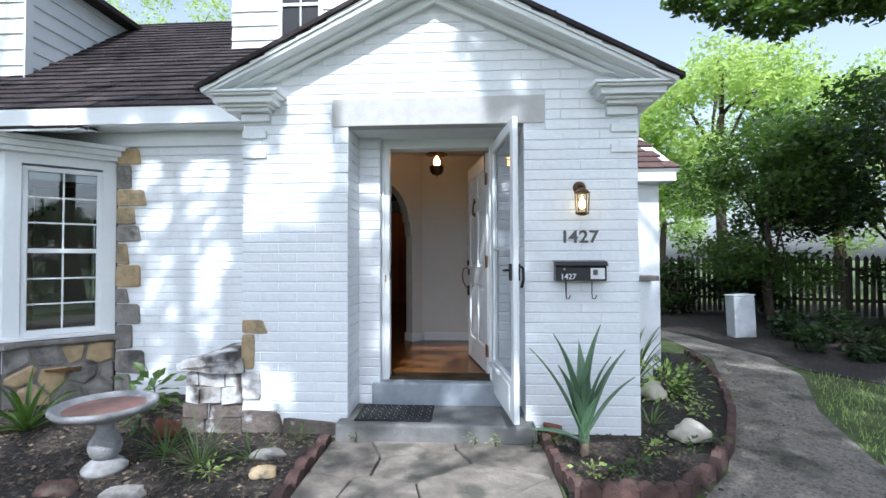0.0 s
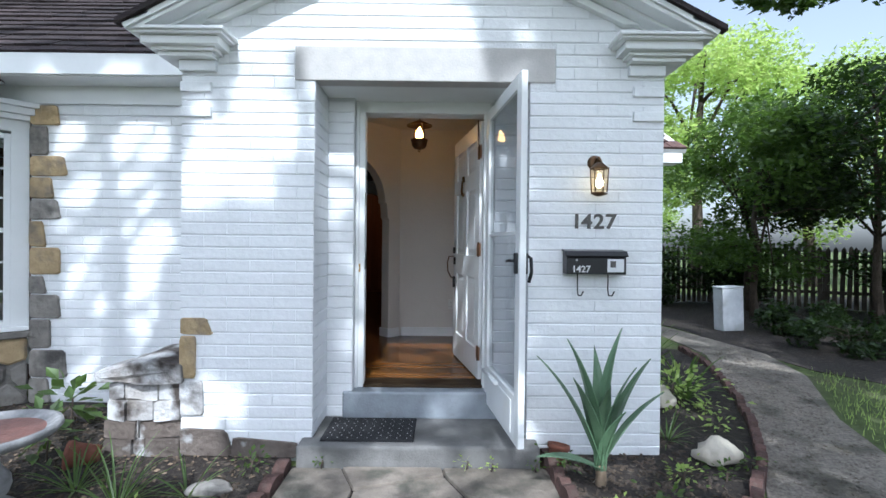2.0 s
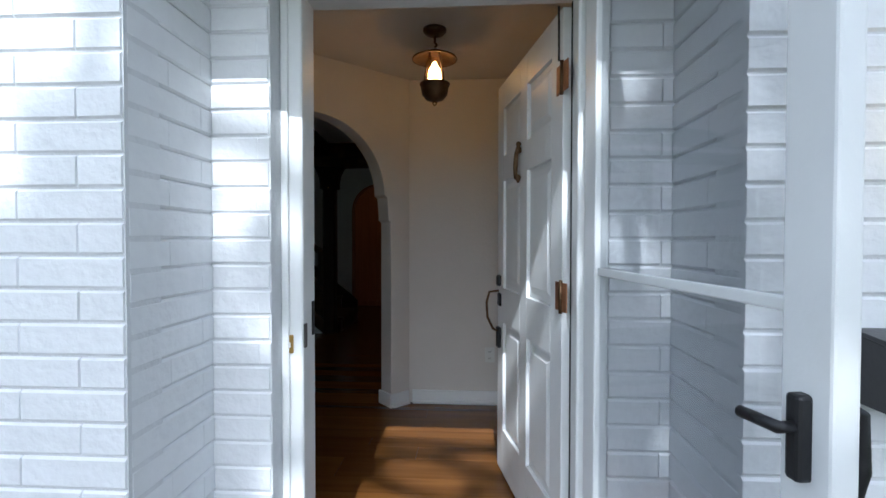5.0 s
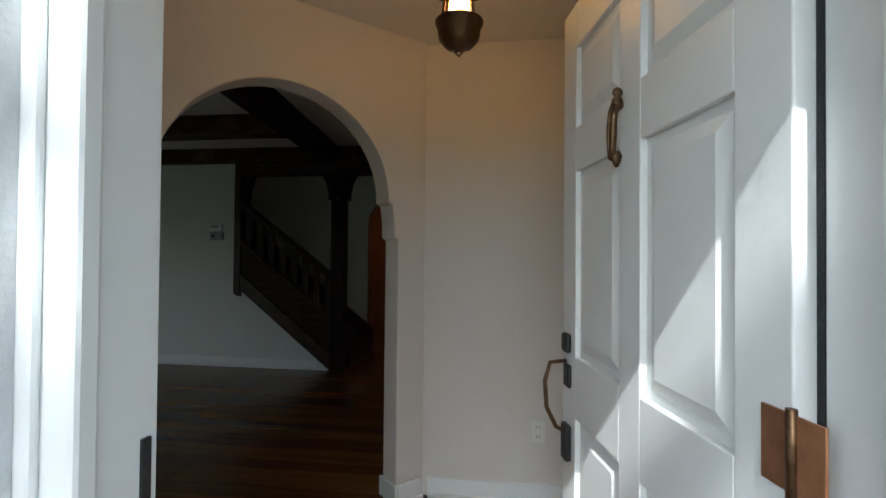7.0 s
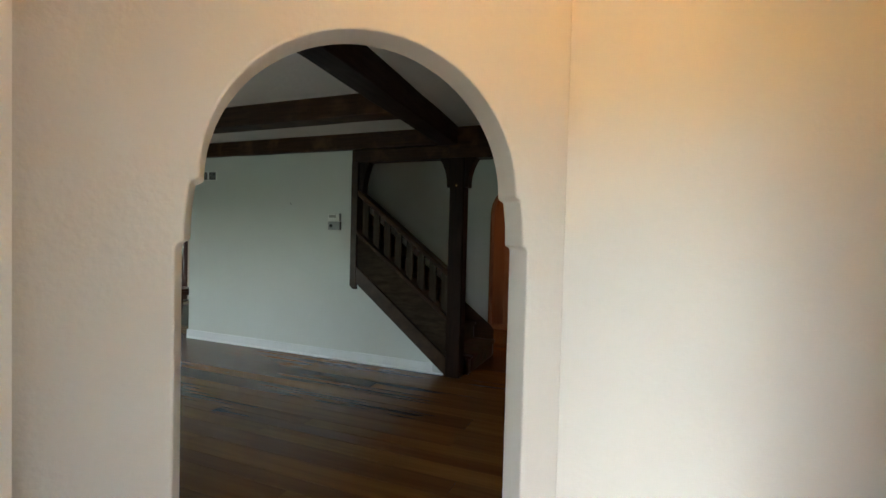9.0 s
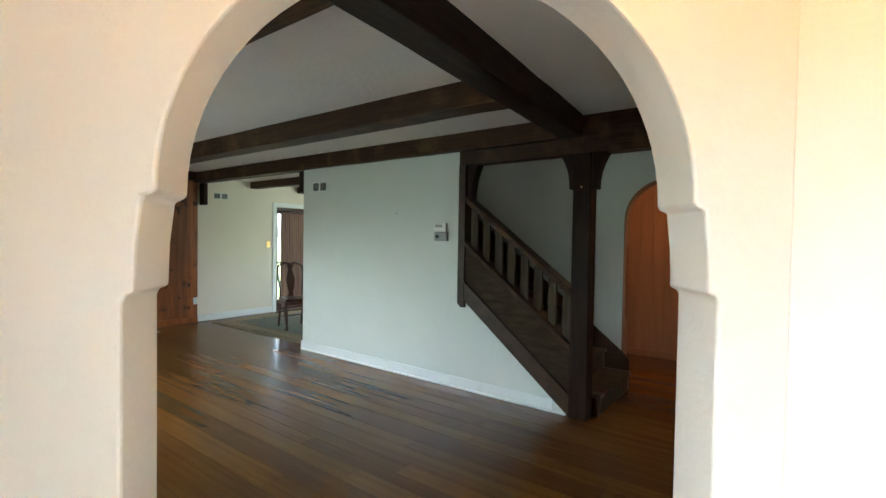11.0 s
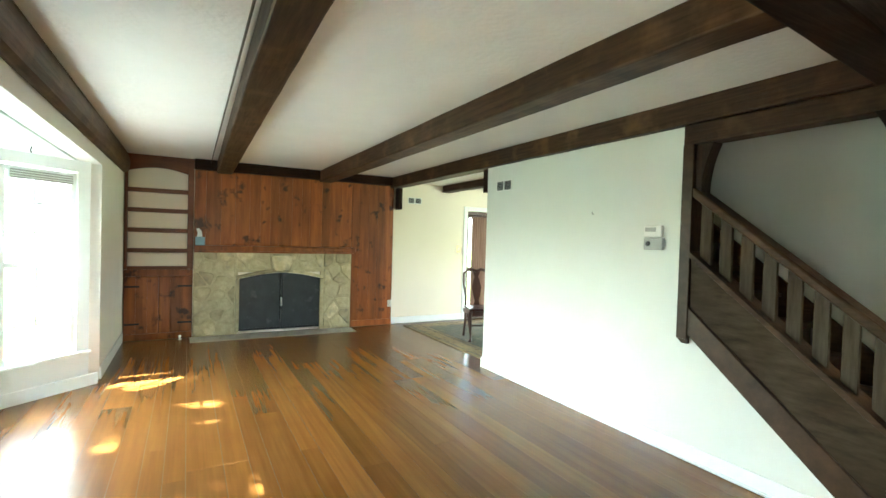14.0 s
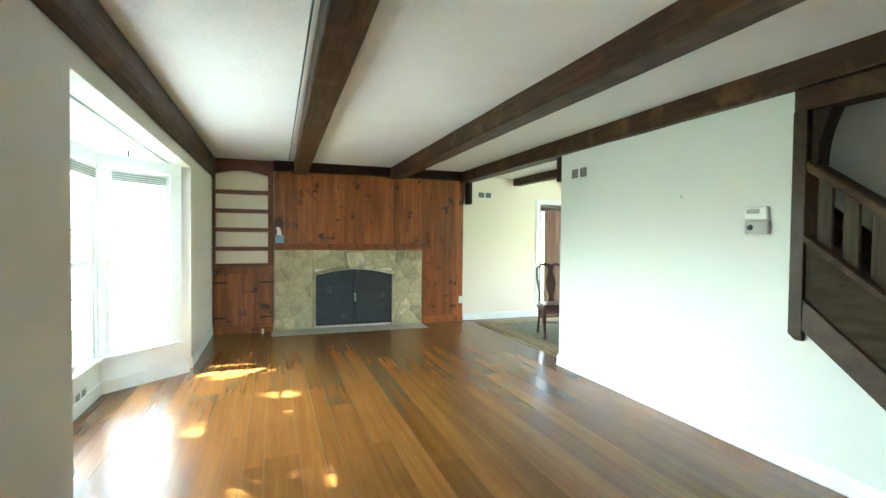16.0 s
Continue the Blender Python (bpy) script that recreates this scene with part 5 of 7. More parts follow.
part("base_board", soft_box(-8.262, -8.222, 4.245, 4.955, 0.0, 0.10, 0.006), "pine", pw)

fp = thing("fireplace", "cream fieldstone fireplace with a black screen", "fireplace")
bm = boxes((-8.265, -8.235, 1.985, 2.56, 0, 1.21), (-8.265, -8.235, 3.75, 4.24, 0, 1.21), (-8.265, -8.235, 2.56, 3.75, 0.90, 1.21))
part("mortar_bed", bm, "stonemortar", fp)
k = 0
for area, nx, ny in (((1.985, 2.52, 0.0, 1.21), 3, 7), ((3.79, 4.24, 0.0, 1.21), 2, 7), ((2.52, 3.79, 0.93, 1.21), 5, 2)):
    stones_on(area, nx, ny, 0.016, -8.24, -8.222, yz, ("fieldstone", "fieldstone", "fieldstone", "stonemortar"), 30 + k, fp, 0.9)
    k += 1
arc = [(2.53 + (3.78 - 2.53) * i / 14, 0.80 + 0.10 * math.sin(math.pi * i / 14)) for i in range(15)]
for half in (lambda v: v < 3.06, lambda v: v > 3.25):
    bm = bmesh.new()
    for (a, b), (c, d) in zip(arc, arc[1:]):
        if half((a + c) / 2):
            prism(bm, [(a, b), (c, d), (c, d + 0.045), (a, b + 0.045)], -8.24, -8.175, yz)
    part("arch_edge", bm, "fieldstone", fp, "dressed stone edge of the opening")
for y0, y1 in ((2.525, 2.575), (3.735, 3.785)):
    part("side_edge", soft_box(-8.24, -8.18, y0, y1, 0.03, 0.80, 0.008), "fieldstone", fp)
part("keystone", stone_bm([(3.03, 0.91), (3.28, 0.91), (3.34, 1.17), (2.98, 1.17)], 0.008, -8.24, -8.14, yz, 0.86), "fieldstone", fp, "projecting keystone")
part("firebox", boxes((-8.58, -8.56, 2.55, 3.76, 0, 0.95), (-8.56, -8.262, 2.54, 2.56, 0, 0.95), (-8.56, -8.262, 3.75, 3.77, 0, 0.95), (-8.56, -8.262, 2.56, 3.75, 0.95, 0.97)), "iron", fp)
for y0, y1, rise in ((2.575, 3.153, 1), (3.159, 3.735, -1)):
    n = 8
    top = [(y0 + (y1 - y0) * i / n, 0.795 + 0.095 * math.sin(math.pi * ((y0 + (y1 - y0) * i / n) - 2.53) / 1.25)) for i in range(n + 1)]
    bm = bmesh.new()
    prism(bm, [(y0, 0.055), (y1, 0.055)] + top[::-1], -8.222, -8.205, yz)
    sc = part("screen_door", bm, "screen", fp, "sooty black screen door")
    part("screen_rail", soft_box(-8.215, -8.192, y0, y1, 0.05, 0.08, 0.004), "iron", sc)
    part("screen_stile", soft_box(-8.213, -8.194, (y1 - 0.02) if rise > 0 else y0, y1 if rise > 0 else y0 + 0.02, 0.055, 0.88, 0.004), "iron", sc)
part("screen_handle", tube([(-8.19, 3.156, 0.40), (-8.17, 3.156, 0.42), (-8.17, 3.156, 0.50), (-8.19, 3.156, 0.52)], 0.012), "plastic", fp, "pale screen handle")
part("mantel", soft_box(-8.27, -8.11, 1.985, 4.27, 1.21, 1.285, 0.008), "pine", fp, "pine mantel shelf")
part("mantel_moulding", soft_box(-8.27, -8.15, 1.99, 4.25, 1.185, 1.21, 0.006), "pine", fp)
he = structure(new("hearth"), "flush grey slate hearth in the floor", "hearth")
for i in range(6):
    part("slab", soft_box(-8.21, -7.84, 1.95 + i * 0.38 + 0.003, 1.95 + (i + 1) * 0.38, -0.01, 0.006 + 0.001 * (i % 2), 0.003, 1), "slate", he)

tb = thing("tissue_box", "blue-grey tissue box with a white tissue on the mantel", "tissue box", at=(-8.17, 2.06, 1.286))
part("carton", soft_box(-0.055, 0.055, -0.058, 0.058, 0, 0.115, 0.004), "bluebox", tb)
bm = bmesh.new()
prism(bm, [(-0.04, 0.11), (0.03, 0.11), (0.02, 0.19), (-0.01, 0.235), (-0.05, 0.225), (-0.03, 0.17)], -0.012, 0.012, yz)
part("tissue", bm, "tissue", tb, bevel=0.004)

# built-in shelves
sh = thing("bookshelf", "built-in pine bookshelf with five bare pale shelves", "bookshelf")
part("back", boxes((-8.545, -8.53, 1.19, 1.97, 0.95, 2.48)), "shelfback", sh, "pale painted back")
part("side", soft_box(-8.53, -8.225, 1.18, 1.215, 0.95, 2.475, 0.004), "shelfwood", sh)
part("side", soft_box(-8.53, -8.225, 1.905, 1.98, 0.95, 2.475, 0.004), "shelfwood", sh)
for z in (0.965, 1.205, 1.475, 1.742, 2.007):
    part("shelf", soft_box(-8.53, -8.235, 1.215, 1.905, z - 0.030, z + 0.026, 0.004), "shelfwood", sh)
pts = [(1.215, 2.475), (1.215, 2.25)]
for i in range(13):
    a = i / 12
    pts.append((1.25 + (1.87 - 1.25) * a, 2.26 + 0.05 * math.sin(math.pi * a)))
bm = bmesh.new()
prism(bm, pts + [(1.905, 2.25), (1.905, 2.475)], -8.25, -8.23, yz)
part("valance", bm, "shelfwood", sh, "shaped top board")
cb = thing("base_cabinet", "built-in knotty pine cabinet with two plank doors", "cabinet")
part("body", boxes((-8.54, -8.25, 1.18, 1.98, 0, 0.945)), "shelfwood", cb)
part("top_rail", soft_box(-8.25, -8.226, 1.18, 1.98, 0.86, 0.945, 0.004), "pine", cb)
part("bottom_rail", soft_box(-8.25, -8.226, 1.18, 1.98, 0.0, 0.085, 0.004), "pine", cb)
for a, b, hside in ((1.19, 1.575, 0), (1.585, 1.97, 1)):
    dd = part("cabinet_door", boxes((-8.25, -8.236, a, b, 0.09, 0.855)), "pine", cb)
    for i in range(3):
        part("plank", soft_box(-8.24, -8.226, a + (b - a) * i / 3 + 0.002, a + (b - a) * (i + 1) / 3, 0.092, 0.853, 0.004, 1), "pine", dd)
    for z in (0.22, 0.72):
        y0, y1 = (a, a + 0.17) if not hside else (b - 0.17, b)
        part("strap_hinge", soft_box(-8.227, -8.222, y0, y1, z - 0.012, z + 0.012, 0.002), "iron", dd)
ds = thing("floor_doorstop", "small white knob on the floor by the cabinet", "doorstop", at=(-8.117, 1.837, 0))
part("knob", lathe([(0.022, 0), (0.024, 0.008), (0.009, 0.014), (0.009, 0.035), (0.02, 0.045), (0.018, 0.06), (0.006, 0.066)], 14), "plastic", ds)


def vent(m, w, h, name="wall_vent", label="grey slotted wall vent", mm="greyplastic"):
    v = thing(name, label, "vent", "wall vents")
    v.matrix_world = m
    part("vent_frame", boxes((-w, w, -0.006, 0, h - 0.012, h), (-w, w, -0.006, 0, -h, -h + 0.012), (-w, -w + 0.012, -0.006, 0, -h + 0.012, h - 0.012), (w - 0.012, w, -0.006, 0, -h + 0.012, h - 0.012), (-0.012, 0.012, -0.006, 0, -h + 0.012, h - 0.012)), "plastic", v)
    part("backing", boxes((-w + 0.012, w - 0.012, -0.0015, 0, -h + 0.012, h - 0.012)), "iron", v)
    n = int(2 * h / 0.016)
    for i in range(1, n):
        z = -h + 0.004 + (2 * h - 0.008) * i / n
        part("slat", boxes((-w + 0.012, -0.012, -0.005, -0.002, z - 0.003, z + 0.003), (0.012, w - 0.012, -0.005, -0.002, z - 0.003, z + 0.003)), mm, v)
    return v


vent(pose(-5.09, 4.949, 2.075), 0.14, 0.06)
vent(pose(-8.278, 5.364, 2.12, 0, 0, 90), 0.13, 0.055)
vent(pose(-5.36, 0.562, 0.10, 0, 0, 180), 0.12, 0.075, "floor_vent", "white slotted vent low in the bay wall")
th = thing("thermostat", "white thermostat above a grey control box", "thermostat", at=(-3.18, 4.949, 1.52))
part("thermostat_body", soft_box(-0.075, 0.075, -0.028, 0, 0.01, 0.095, 0.006), "plastic", th)
cbx = part("control_box", soft_box(-0.07, 0.085, -0.03, 0, -0.085, 0.003, 0.005), "greyplastic", th)
part("dial", lathe([(0.018, 0), (0.016, 0.01)], 14), "iron", cbx).matrix_local = pose(-0.03, -0.03, -0.04, 90, 0, 0)
part("display", boxes((-0.06, 0.03, -0.0295, -0.0275, 0.05, 0.08)), "greyplastic", th)
hk = thing("wall_hook", "small nail in the white wall", "hook", at=(-3.78, 4.949, 1.72))
part("nail", tube([(0, 0, 0), (0, -0.02, 0.0), (0, -0.022, 0.02)], 0.004, 6), "greyplastic", hk)
ch = thing("ceiling_hook", "small dark hook in the bay ceiling", "hook", at=(-5.55, 0.85, 2.09))
part("hook", tube([(0, 0, 0), (0, 0, -0.02), (0.015, 0, -0.03), (0.02, 0, -0.045), (0.0, 0, -0.055), (-0.012, 0, -0.045)], 0.004, 6), "iron", ch)
sw = thing("light_switch", "cream light switch on the dining room wall", "switch", at=(-8.278, 6.277, 1.29))
part("plate", soft_box(0, 0.006, -0.035, 0.035, -0.057, 0.057, 0.002), "brass", sw)
part("toggle", soft_box(0.005, 0.016, -0.006, 0.006, -0.012, 0.012, 0.002), "plastic", sw)

# baseboards of the living and dining rooms
bm = boxes((-5.41, -1.82 - 0.14, 4.934, 4.949, 0, 0.11), (-5.41, -1.84, 4.918, 4.934, 0, 0.02), (-5.426, -5.411, 4.934, 5.3, 0, 0.11))
structure(link("baseboard_stair", bm, "trim", bevel=0.004), "white baseboard along the stair wall", "baseboard")
bm = boxes((-8.2, -6.47, 1.171, 1.187, 0, 0.12), (-3.4, -1.6, 1.171, 1.187, 0, 0.12))
structure(link("baseboard_front", bm, "trim", bevel=0.004), "white baseboard along the window wall", "baseboard")
structure(link("baseboard_dining", boxes((-8.279, -8.263, 4.97, 6.36, 0, 0.11)), "trim", bevel=0.004), "white baseboard in the dining room", "baseboard")
bm = bmesh.new()
for a, b in (((-6.45 + 0.12, 1.0 + 0.17), (-5.80, 0.565)), ((-5.80, 0.565), (-4.1, 0.565)), ((-4.1, 0.565), (-3.43, 1.17))):
    pl_ = on_line(a, b)
    L = math.hypot(b[0] - a[0], b[1] - a[1])
    prism(bm, [(0, 0), (L, 0), (L, 0.11), (0, 0.11)], -0.016, 0.0, pl_)
structure(link("baseboard_bay", bm, "trim"), "white baseboard in the bay", "baseboard")

# ---- dining room ----
structure(link("door_casing_dining", boxes((-8.29, -8.262, 6.37, 6.45, 0, 2.08), (-8.29, -8.262, 7.35, 7.43, 0, 2.08), (-8.29, -8.262, 6.45, 7.35, 2.0, 2.08)), "trim", bevel=0.004), "white door casing in the dining room", "trim")
fd = structure(new("door_1"), "dark framed glass garden door", "door")
for s in ((-8.42, -8.38, 6.45, 6.55, 0, 2.0), (-8.42, -8.38, 7.25, 7.35, 0, 2.0), (-8.42, -8.38, 6.55, 7.25, 1.88, 2.0), (-8.42, -8.38, 6.55, 7.25, 0, 0.22), (-8.42, -8.38, 6.88, 6.92, 0.22, 1.88), (-8.415, -8.385, 6.55, 6.88, 0.92, 0.95), (-8.415, -8.385, 6.92, 7.25, 0.92, 0.95)):
    part("door_bar", soft_box(*s, 0.004), "wood_dark", fd)
g = part("pane", boxes((-8.402, -8.398, 6.55, 7.25, 0.22, 1.88)), "pane", fd)
g.visible_shadow = False
cu = thing("curtain", "brownish sheer curtain hung at the garden door", "curtain")
bm = bmesh.new()
n = 40
pts = [(6.60 + 0.55 * i / n, -8.36 + 0.014 * math.sin(i * 1.7)) for i in range(n + 1)]
lo, hi = [bm.verts.new((d, u, 0.05)) for u, d in pts], [bm.verts.new((d, u, 1.9)) for u, d in pts]
lo2, hi2 = [bm.verts.new((d + 0.004, u, 0.05)) for u, d in pts], [bm.verts.new((d + 0.004, u, 1.9)) for u, d in pts]
for p, q in ((lo, hi), (lo2, hi2)):
    for i in range(n):
        bm.faces.new((p[i], p[i + 1], q[i + 1], q[i]))
part("cloth", bm, "drape", cu)
part("curtain_rod", tube([(-8.355, 6.5, 1.93), (-8.355, 7.3, 1.93)], 0.012), "wood_dark", cu)
for i, y in enumerate((5.9, 6.9, 7.9)):
    beam("beam_dining_%d" % (i + 1), "dark stained dining room beam", (-8.27, -5.42, y, y + 0.15, 2.30, 2.43), "beam", 9 + i)
bk = structure(new("bracket_opening"), "dark bracket at the dining room opening", "bracket")
part("block", soft_box(-8.278, -8.12, 5.0, 5.065, 1.945, 2.302, 0.01), "beam_z", bk)
bk2 = structure(new("bracket_wall_end"), "dark bracket at the wall end", "bracket")
part("block", soft_box(-5.53, -5.412, 4.96, 5.06, 2.03, 2.302, 0.01), "beam_z", bk2)

rg = thing("rug", "grey-green patterned rug with a beige border", "rug")
part("border", soft_box(-8.05, -5.46, 5.10, 8.2, 0.001, 0.010, 0.003), "rugedge", rg)
part("field", soft_box(-7.75, -5.75, 5.42, 7.9, 0.0095, 0.013, 0.002), "rug", rg)
bm = boxes((-7.98, -5.53, 5.16, 5.18, 0.0095, 0.0115), (-7.82, -5.69, 5.36, 5.38, 0.0095, 0.0115), (-7.98, -7.96, 5.18, 8.1, 0.0095, 0.0115), (-7.82, -7.80, 5.38, 7.95, 0.0095, 0.0115))
part("border_stripe", bm, "rug", rg)


def dining_chair():
    c = thing("dining_chair", "dark mahogany dining chair with a vase-shaped splat", "chair")
    bm = bmesh.new()
    prism(bm, [(-0.24, -0.22), (0.24, -0.22), (0.20, 0.20), (-0.20, 0.20)], 0.44, 0.48, xy)
    part("seat", bm, "wood_dark", c, bevel=0.012)
    part("seat_rail", boxes((-0.22, 0.22, -0.21, 0.19, 0.385, 0.44)), "wood_dark", c)
    for s in (-1, 1):
        part("front_leg", tube([(s * 0.215, -0.19, 0.44), (s * 0.235, -0.215, 0.34), (s * 0.215, -0.195, 0.15), (s * 0.205, -0.185, 0.05), (s * 0.22, -0.21, 0.012)], 0.02, 8, [0.032, 0.034, 0.02, 0.016, 0.026]), "wood_dark", c)
        part("back_leg", tube([(s * 0.18, 0.18, 0.44), (s * 0.18, 0.19, 0.25), (s * 0.185, 0.24, 0.012)], 0.018, 8, [0.022, 0.018, 0.019]), "wood_dark", c)
        part("back_post", tube([(s * 0.18, 0.185, 0.42), (s * 0.175, 0.20, 0.60), (s * 0.205, 0.235, 0.80), (s * 0.20, 0.265, 0.95), (s * 0.13, 0.275, 1.0)], 0.017, 8), "wood_dark", c)
    part("crest_rail", tube([(-0.14, 0.275, 0.995), (-0.07, 0.28, 1.015), (0, 0.275, 0.985), (0.07, 0.28, 1.015), (0.14, 0.275, 0.995)], 0.022, 8), "wood_dark", c)
    bm = bmesh.new()
    half = [(0.05, 0.47), (0.03, 0.54), (0.055, 0.62), (0.075, 0.74), (0.05, 0.84), (0.03, 0.90), (0.06, 0.985)]
    vs = prism(bm, half + [(-u, w) for u, w in half[::-1]], 0, 0.012, xz)
    for v in vs:
        v.co.y += 0.20 + (v.co.z - 0.45) * 0.14
    part("splat", bm, "wood_dark", c)
    part("stretcher", tube([(-0.2, 0.0, 0.2), (0.2, 0.0, 0.2)], 0.01), "wood_dark", c)
    return c


ch = dining_chair()
ch.matrix_world = pose(-6.62, 5.71, 0.012, 0, 0, 75)
tbl = thing("dining_table", "dark mahogany dining table behind the wall", "table")
part("tabletop", soft_box(-6.25, -5.5, 5.75, 7.4, 0.72, 0.755, 0.012), "wood_dark", tbl)
for x, y in ((-6.15, 5.85), (-6.15, 7.3), (-5.6, 5.85), (-5.6, 7.3)):
    part("leg", tube([(x, y, 0.72), (x, y, 0.45), (x, y, 0.012)], 0.03, 8, [0.035, 0.03, 0.022]), "wood_dark", tbl)


# ---- garden ----
def lumpy(bm, amount, freq, seed=0.0):
    for v in bm.verts:
        v.co += noise.noise_vector(v.co * freq + Vector((seed, seed * 2, 0))) * amount
    return bm


def rock(name, at, size, label, material="rock", seed=1.0):
    bm = bmesh.new()
    bmesh.ops.create_icosphere(bm, subdivisions=3, radius=1)
    for v in bm.verts:
        v.co += noise.noise_vector(v.co * 1.3 + Vector((seed, 0, 0))) * 0.35 + noise.noise_vector(v.co * 4 + Vector((seed, 0, 0))) * 0.06
        v.co = Vector((v.co.x * size[0], v.co.y * size[1], max(-0.35, v.co.z) * size[2]))
    for f in bm.faces:
        f.smooth = True
    ob = tagged(link(name, bm, material), label, "rock")
    ob.location = at
    return ob


rock("garden_rock", (1.90, -0.10, GZ + 0.11), (0.15, 0.10, 0.10), "pale rounded limestone rock in the bed", seed=2.2)
rock("garden_rock", (2.02, 0.95, GZ + 0.12), (0.13, 0.11, 0.11), "pale limestone rock beside the wall", seed=5.1)
rock("garden_rock", (-1.05, -0.75, GZ + 0.05), (0.09, 0.06, 0.05), "tan limestone chunk by the walk", "limestone", 7.7)
rock("garden_rock", (-1.15, -0.45, GZ + 0.04), (0.12, 0.07, 0.04), "flat grey stone by the walk", "greystone", 9.1)
rock("garden_rock", (-2.2, -1.0, GZ + 0.04), (0.13, 0.09, 0.05), "reddish flat stone by the birdbath", "edging", 3.3)
rock("garden_rock", (-1.75, -1.05, GZ + 0.04), (0.12, 0.1, 0.05), "grey stone at the birdbath foot", "greystone", 4.4)

bb = thing("birdbath", "weathered pale concrete birdbath with a stained shallow bowl", "birdbath", at=(-2.13, -0.72, GZ + 0.03))
part("foot", lathe([(0.13, 0.0), (0.132, 0.03), (0.11, 0.055), (0.085, 0.075), (0.06, 0.09)], 28), "birdbath", bb)
part("pedestal", lathe([(0.06, 0.085), (0.085, 0.115), (0.098, 0.155), (0.094, 0.195), (0.07, 0.232), (0.052, 0.262), (0.05, 0.305), (0.062, 0.335), (0.085, 0.35)], 28), "birdbath", bb)
part("bowl", lathe([(0.09, 0.345), (0.20, 0.365), (0.285, 0.40), (0.305, 0.425), (0.30, 0.445), (0.275, 0.445), (0.25, 0.425), (0.16, 0.40), (0.02, 0.395)], 40), "birdbath", bb)
part("stained_basin", lathe([(0.235, 0.420), (0.16, 0.406), (0.02, 0.401)], 36), "rust", bb, "reddish stained basin")

pot = thing("terracotta_pot", "broken terracotta pot lying in the bed", "pot", at=(-2.0, -0.12, GZ + 0.09))
part("shell", lathe([(0.05, 0), (0.075, 0.14), (0.085, 0.14), (0.085, 0.17), (0.07, 0.17), (0.045, 0.01)], 20), "terracotta", pot)
pot.rotation_euler = (radians(84), radians(10), radians(292))
pot = thing("terracotta_pot", "small terracotta pot beside the step", "pot", at=(0.87, -0.12, GZ + 0.04))
part("shell", lathe([(0.045, 0), (0.062, 0.10), (0.07, 0.10), (0.07, 0.13), (0.056, 0.13), (0.04, 0.02)], 20), "terracotta", pot)
pot.rotation_euler = (radians(-12), radians(10), 0)


def strap(base, heading, lean, length, width, fold=0.25, droop=0.0, seg=8, taper=1.0):
    """One sword-shaped leaf with a folded section: its vertices and faces."""
    vs, fs = [], []
    p, ang = Vector(base), math.radians(90 - lean)
    out, side = Vector((math.cos(heading), math.sin(heading), 0)), Vector((-math.sin(heading), math.cos(heading), 0))
    for i in range(seg + 1):
        t = i / seg
        w = width * (0.55 + 0.9 * t if t < 0.4 else 0.91 * (1 - ((t - 0.4) / 0.6) ** (1.6 * taper))) + 0.001
        d = out * math.cos(ang) + Vector((0, 0, 1)) * math.sin(ang)
        up = out * -math.sin(ang) + Vector((0, 0, 1)) * math.cos(ang)
        for k, f in ((-1, fold), (0, 0.0), (1, fold)):
            vs.append(p + side * (k * w / 2) + up * (f * w))
        for k in range(2):
            if i < seg:
                q = 3 * i + k
                fs.append((q, q + 1, q + 4, q + 3))
        p = p + d * (length / seg)
        ang -= math.radians(droop) * (i + 1) / seg
    return vs, fs


def rosette(name, label, at, n, length, width, lean, droop, material, seed, fold=0.25, thick=True, category="plant", taper=1.0):
    r = random.Random(seed)
    pl = thing(name, label, category, at=at)
    for k in range(n):
        a = 2 * math.pi * (k * 0.381966) + r.uniform(-0.3, 0.3)
        f = k / max(1, n - 1)
        vs, fs = strap((0.02 * math.cos(a), 0.02 * math.sin(a), 0), a, lean[0] + (lean[1] - lean[0]) * f + r.uniform(-5, 5), length * r.uniform(0.75, 1.05) * (1 - 0.25 * f), width * r.uniform(0.8, 1.1), fold, droop * r.uniform(0.5, 1.3), 9, taper)
        ob = quads("leaf", [tuple(v) for v in vs], fs, material, pl)
        if thick:
            md = ob.modifiers.new("thick", "SOLIDIFY")
            md.thickness = 0.005
    return pl


yu = thing("yucca", "tall blue-green yucca with sword leaves in the bed", "plant", at=(1.05, -0.40, GZ + 0.05))
r = random.Random(4)
for a, lean, length in ((200, 9, 0.80), (20, 2, 0.82), (90, 3, 0.70), (270, 8, 0.55), (185, 22, 0.76), (5, 17, 0.70), (345, 27, 0.58), (330, 9, 0.64), (210, 14, 0.6), (300, 16, 0.42), (195, 66, 0.42)):
    vs, fs = strap((0, 0, 0.10), math.radians(a), lean, length, 0.115, 0.13, 5, 10, 0.85)
    ob = quads("leaf", [tuple(v) for v in vs], fs, "agave", yu)
    md = ob.modifiers.new("thick", "SOLIDIFY")
    md.thickness = 0.006
part("stem", tube([(0, 0, -0.03), (0.005, 0, 0.06), (0, 0, 0.13)], 0.03, 10), "brownleaf", yu, "dry brown stem")
for k in range(5):
    vs, fs = strap((0, 0, 0.08), r.uniform(0, 6.28), 150, 0.14, 0.02, 0.1, 5, 5)
    quads("dry_leaf", [tuple(v) for v in vs], fs, "rock", yu)

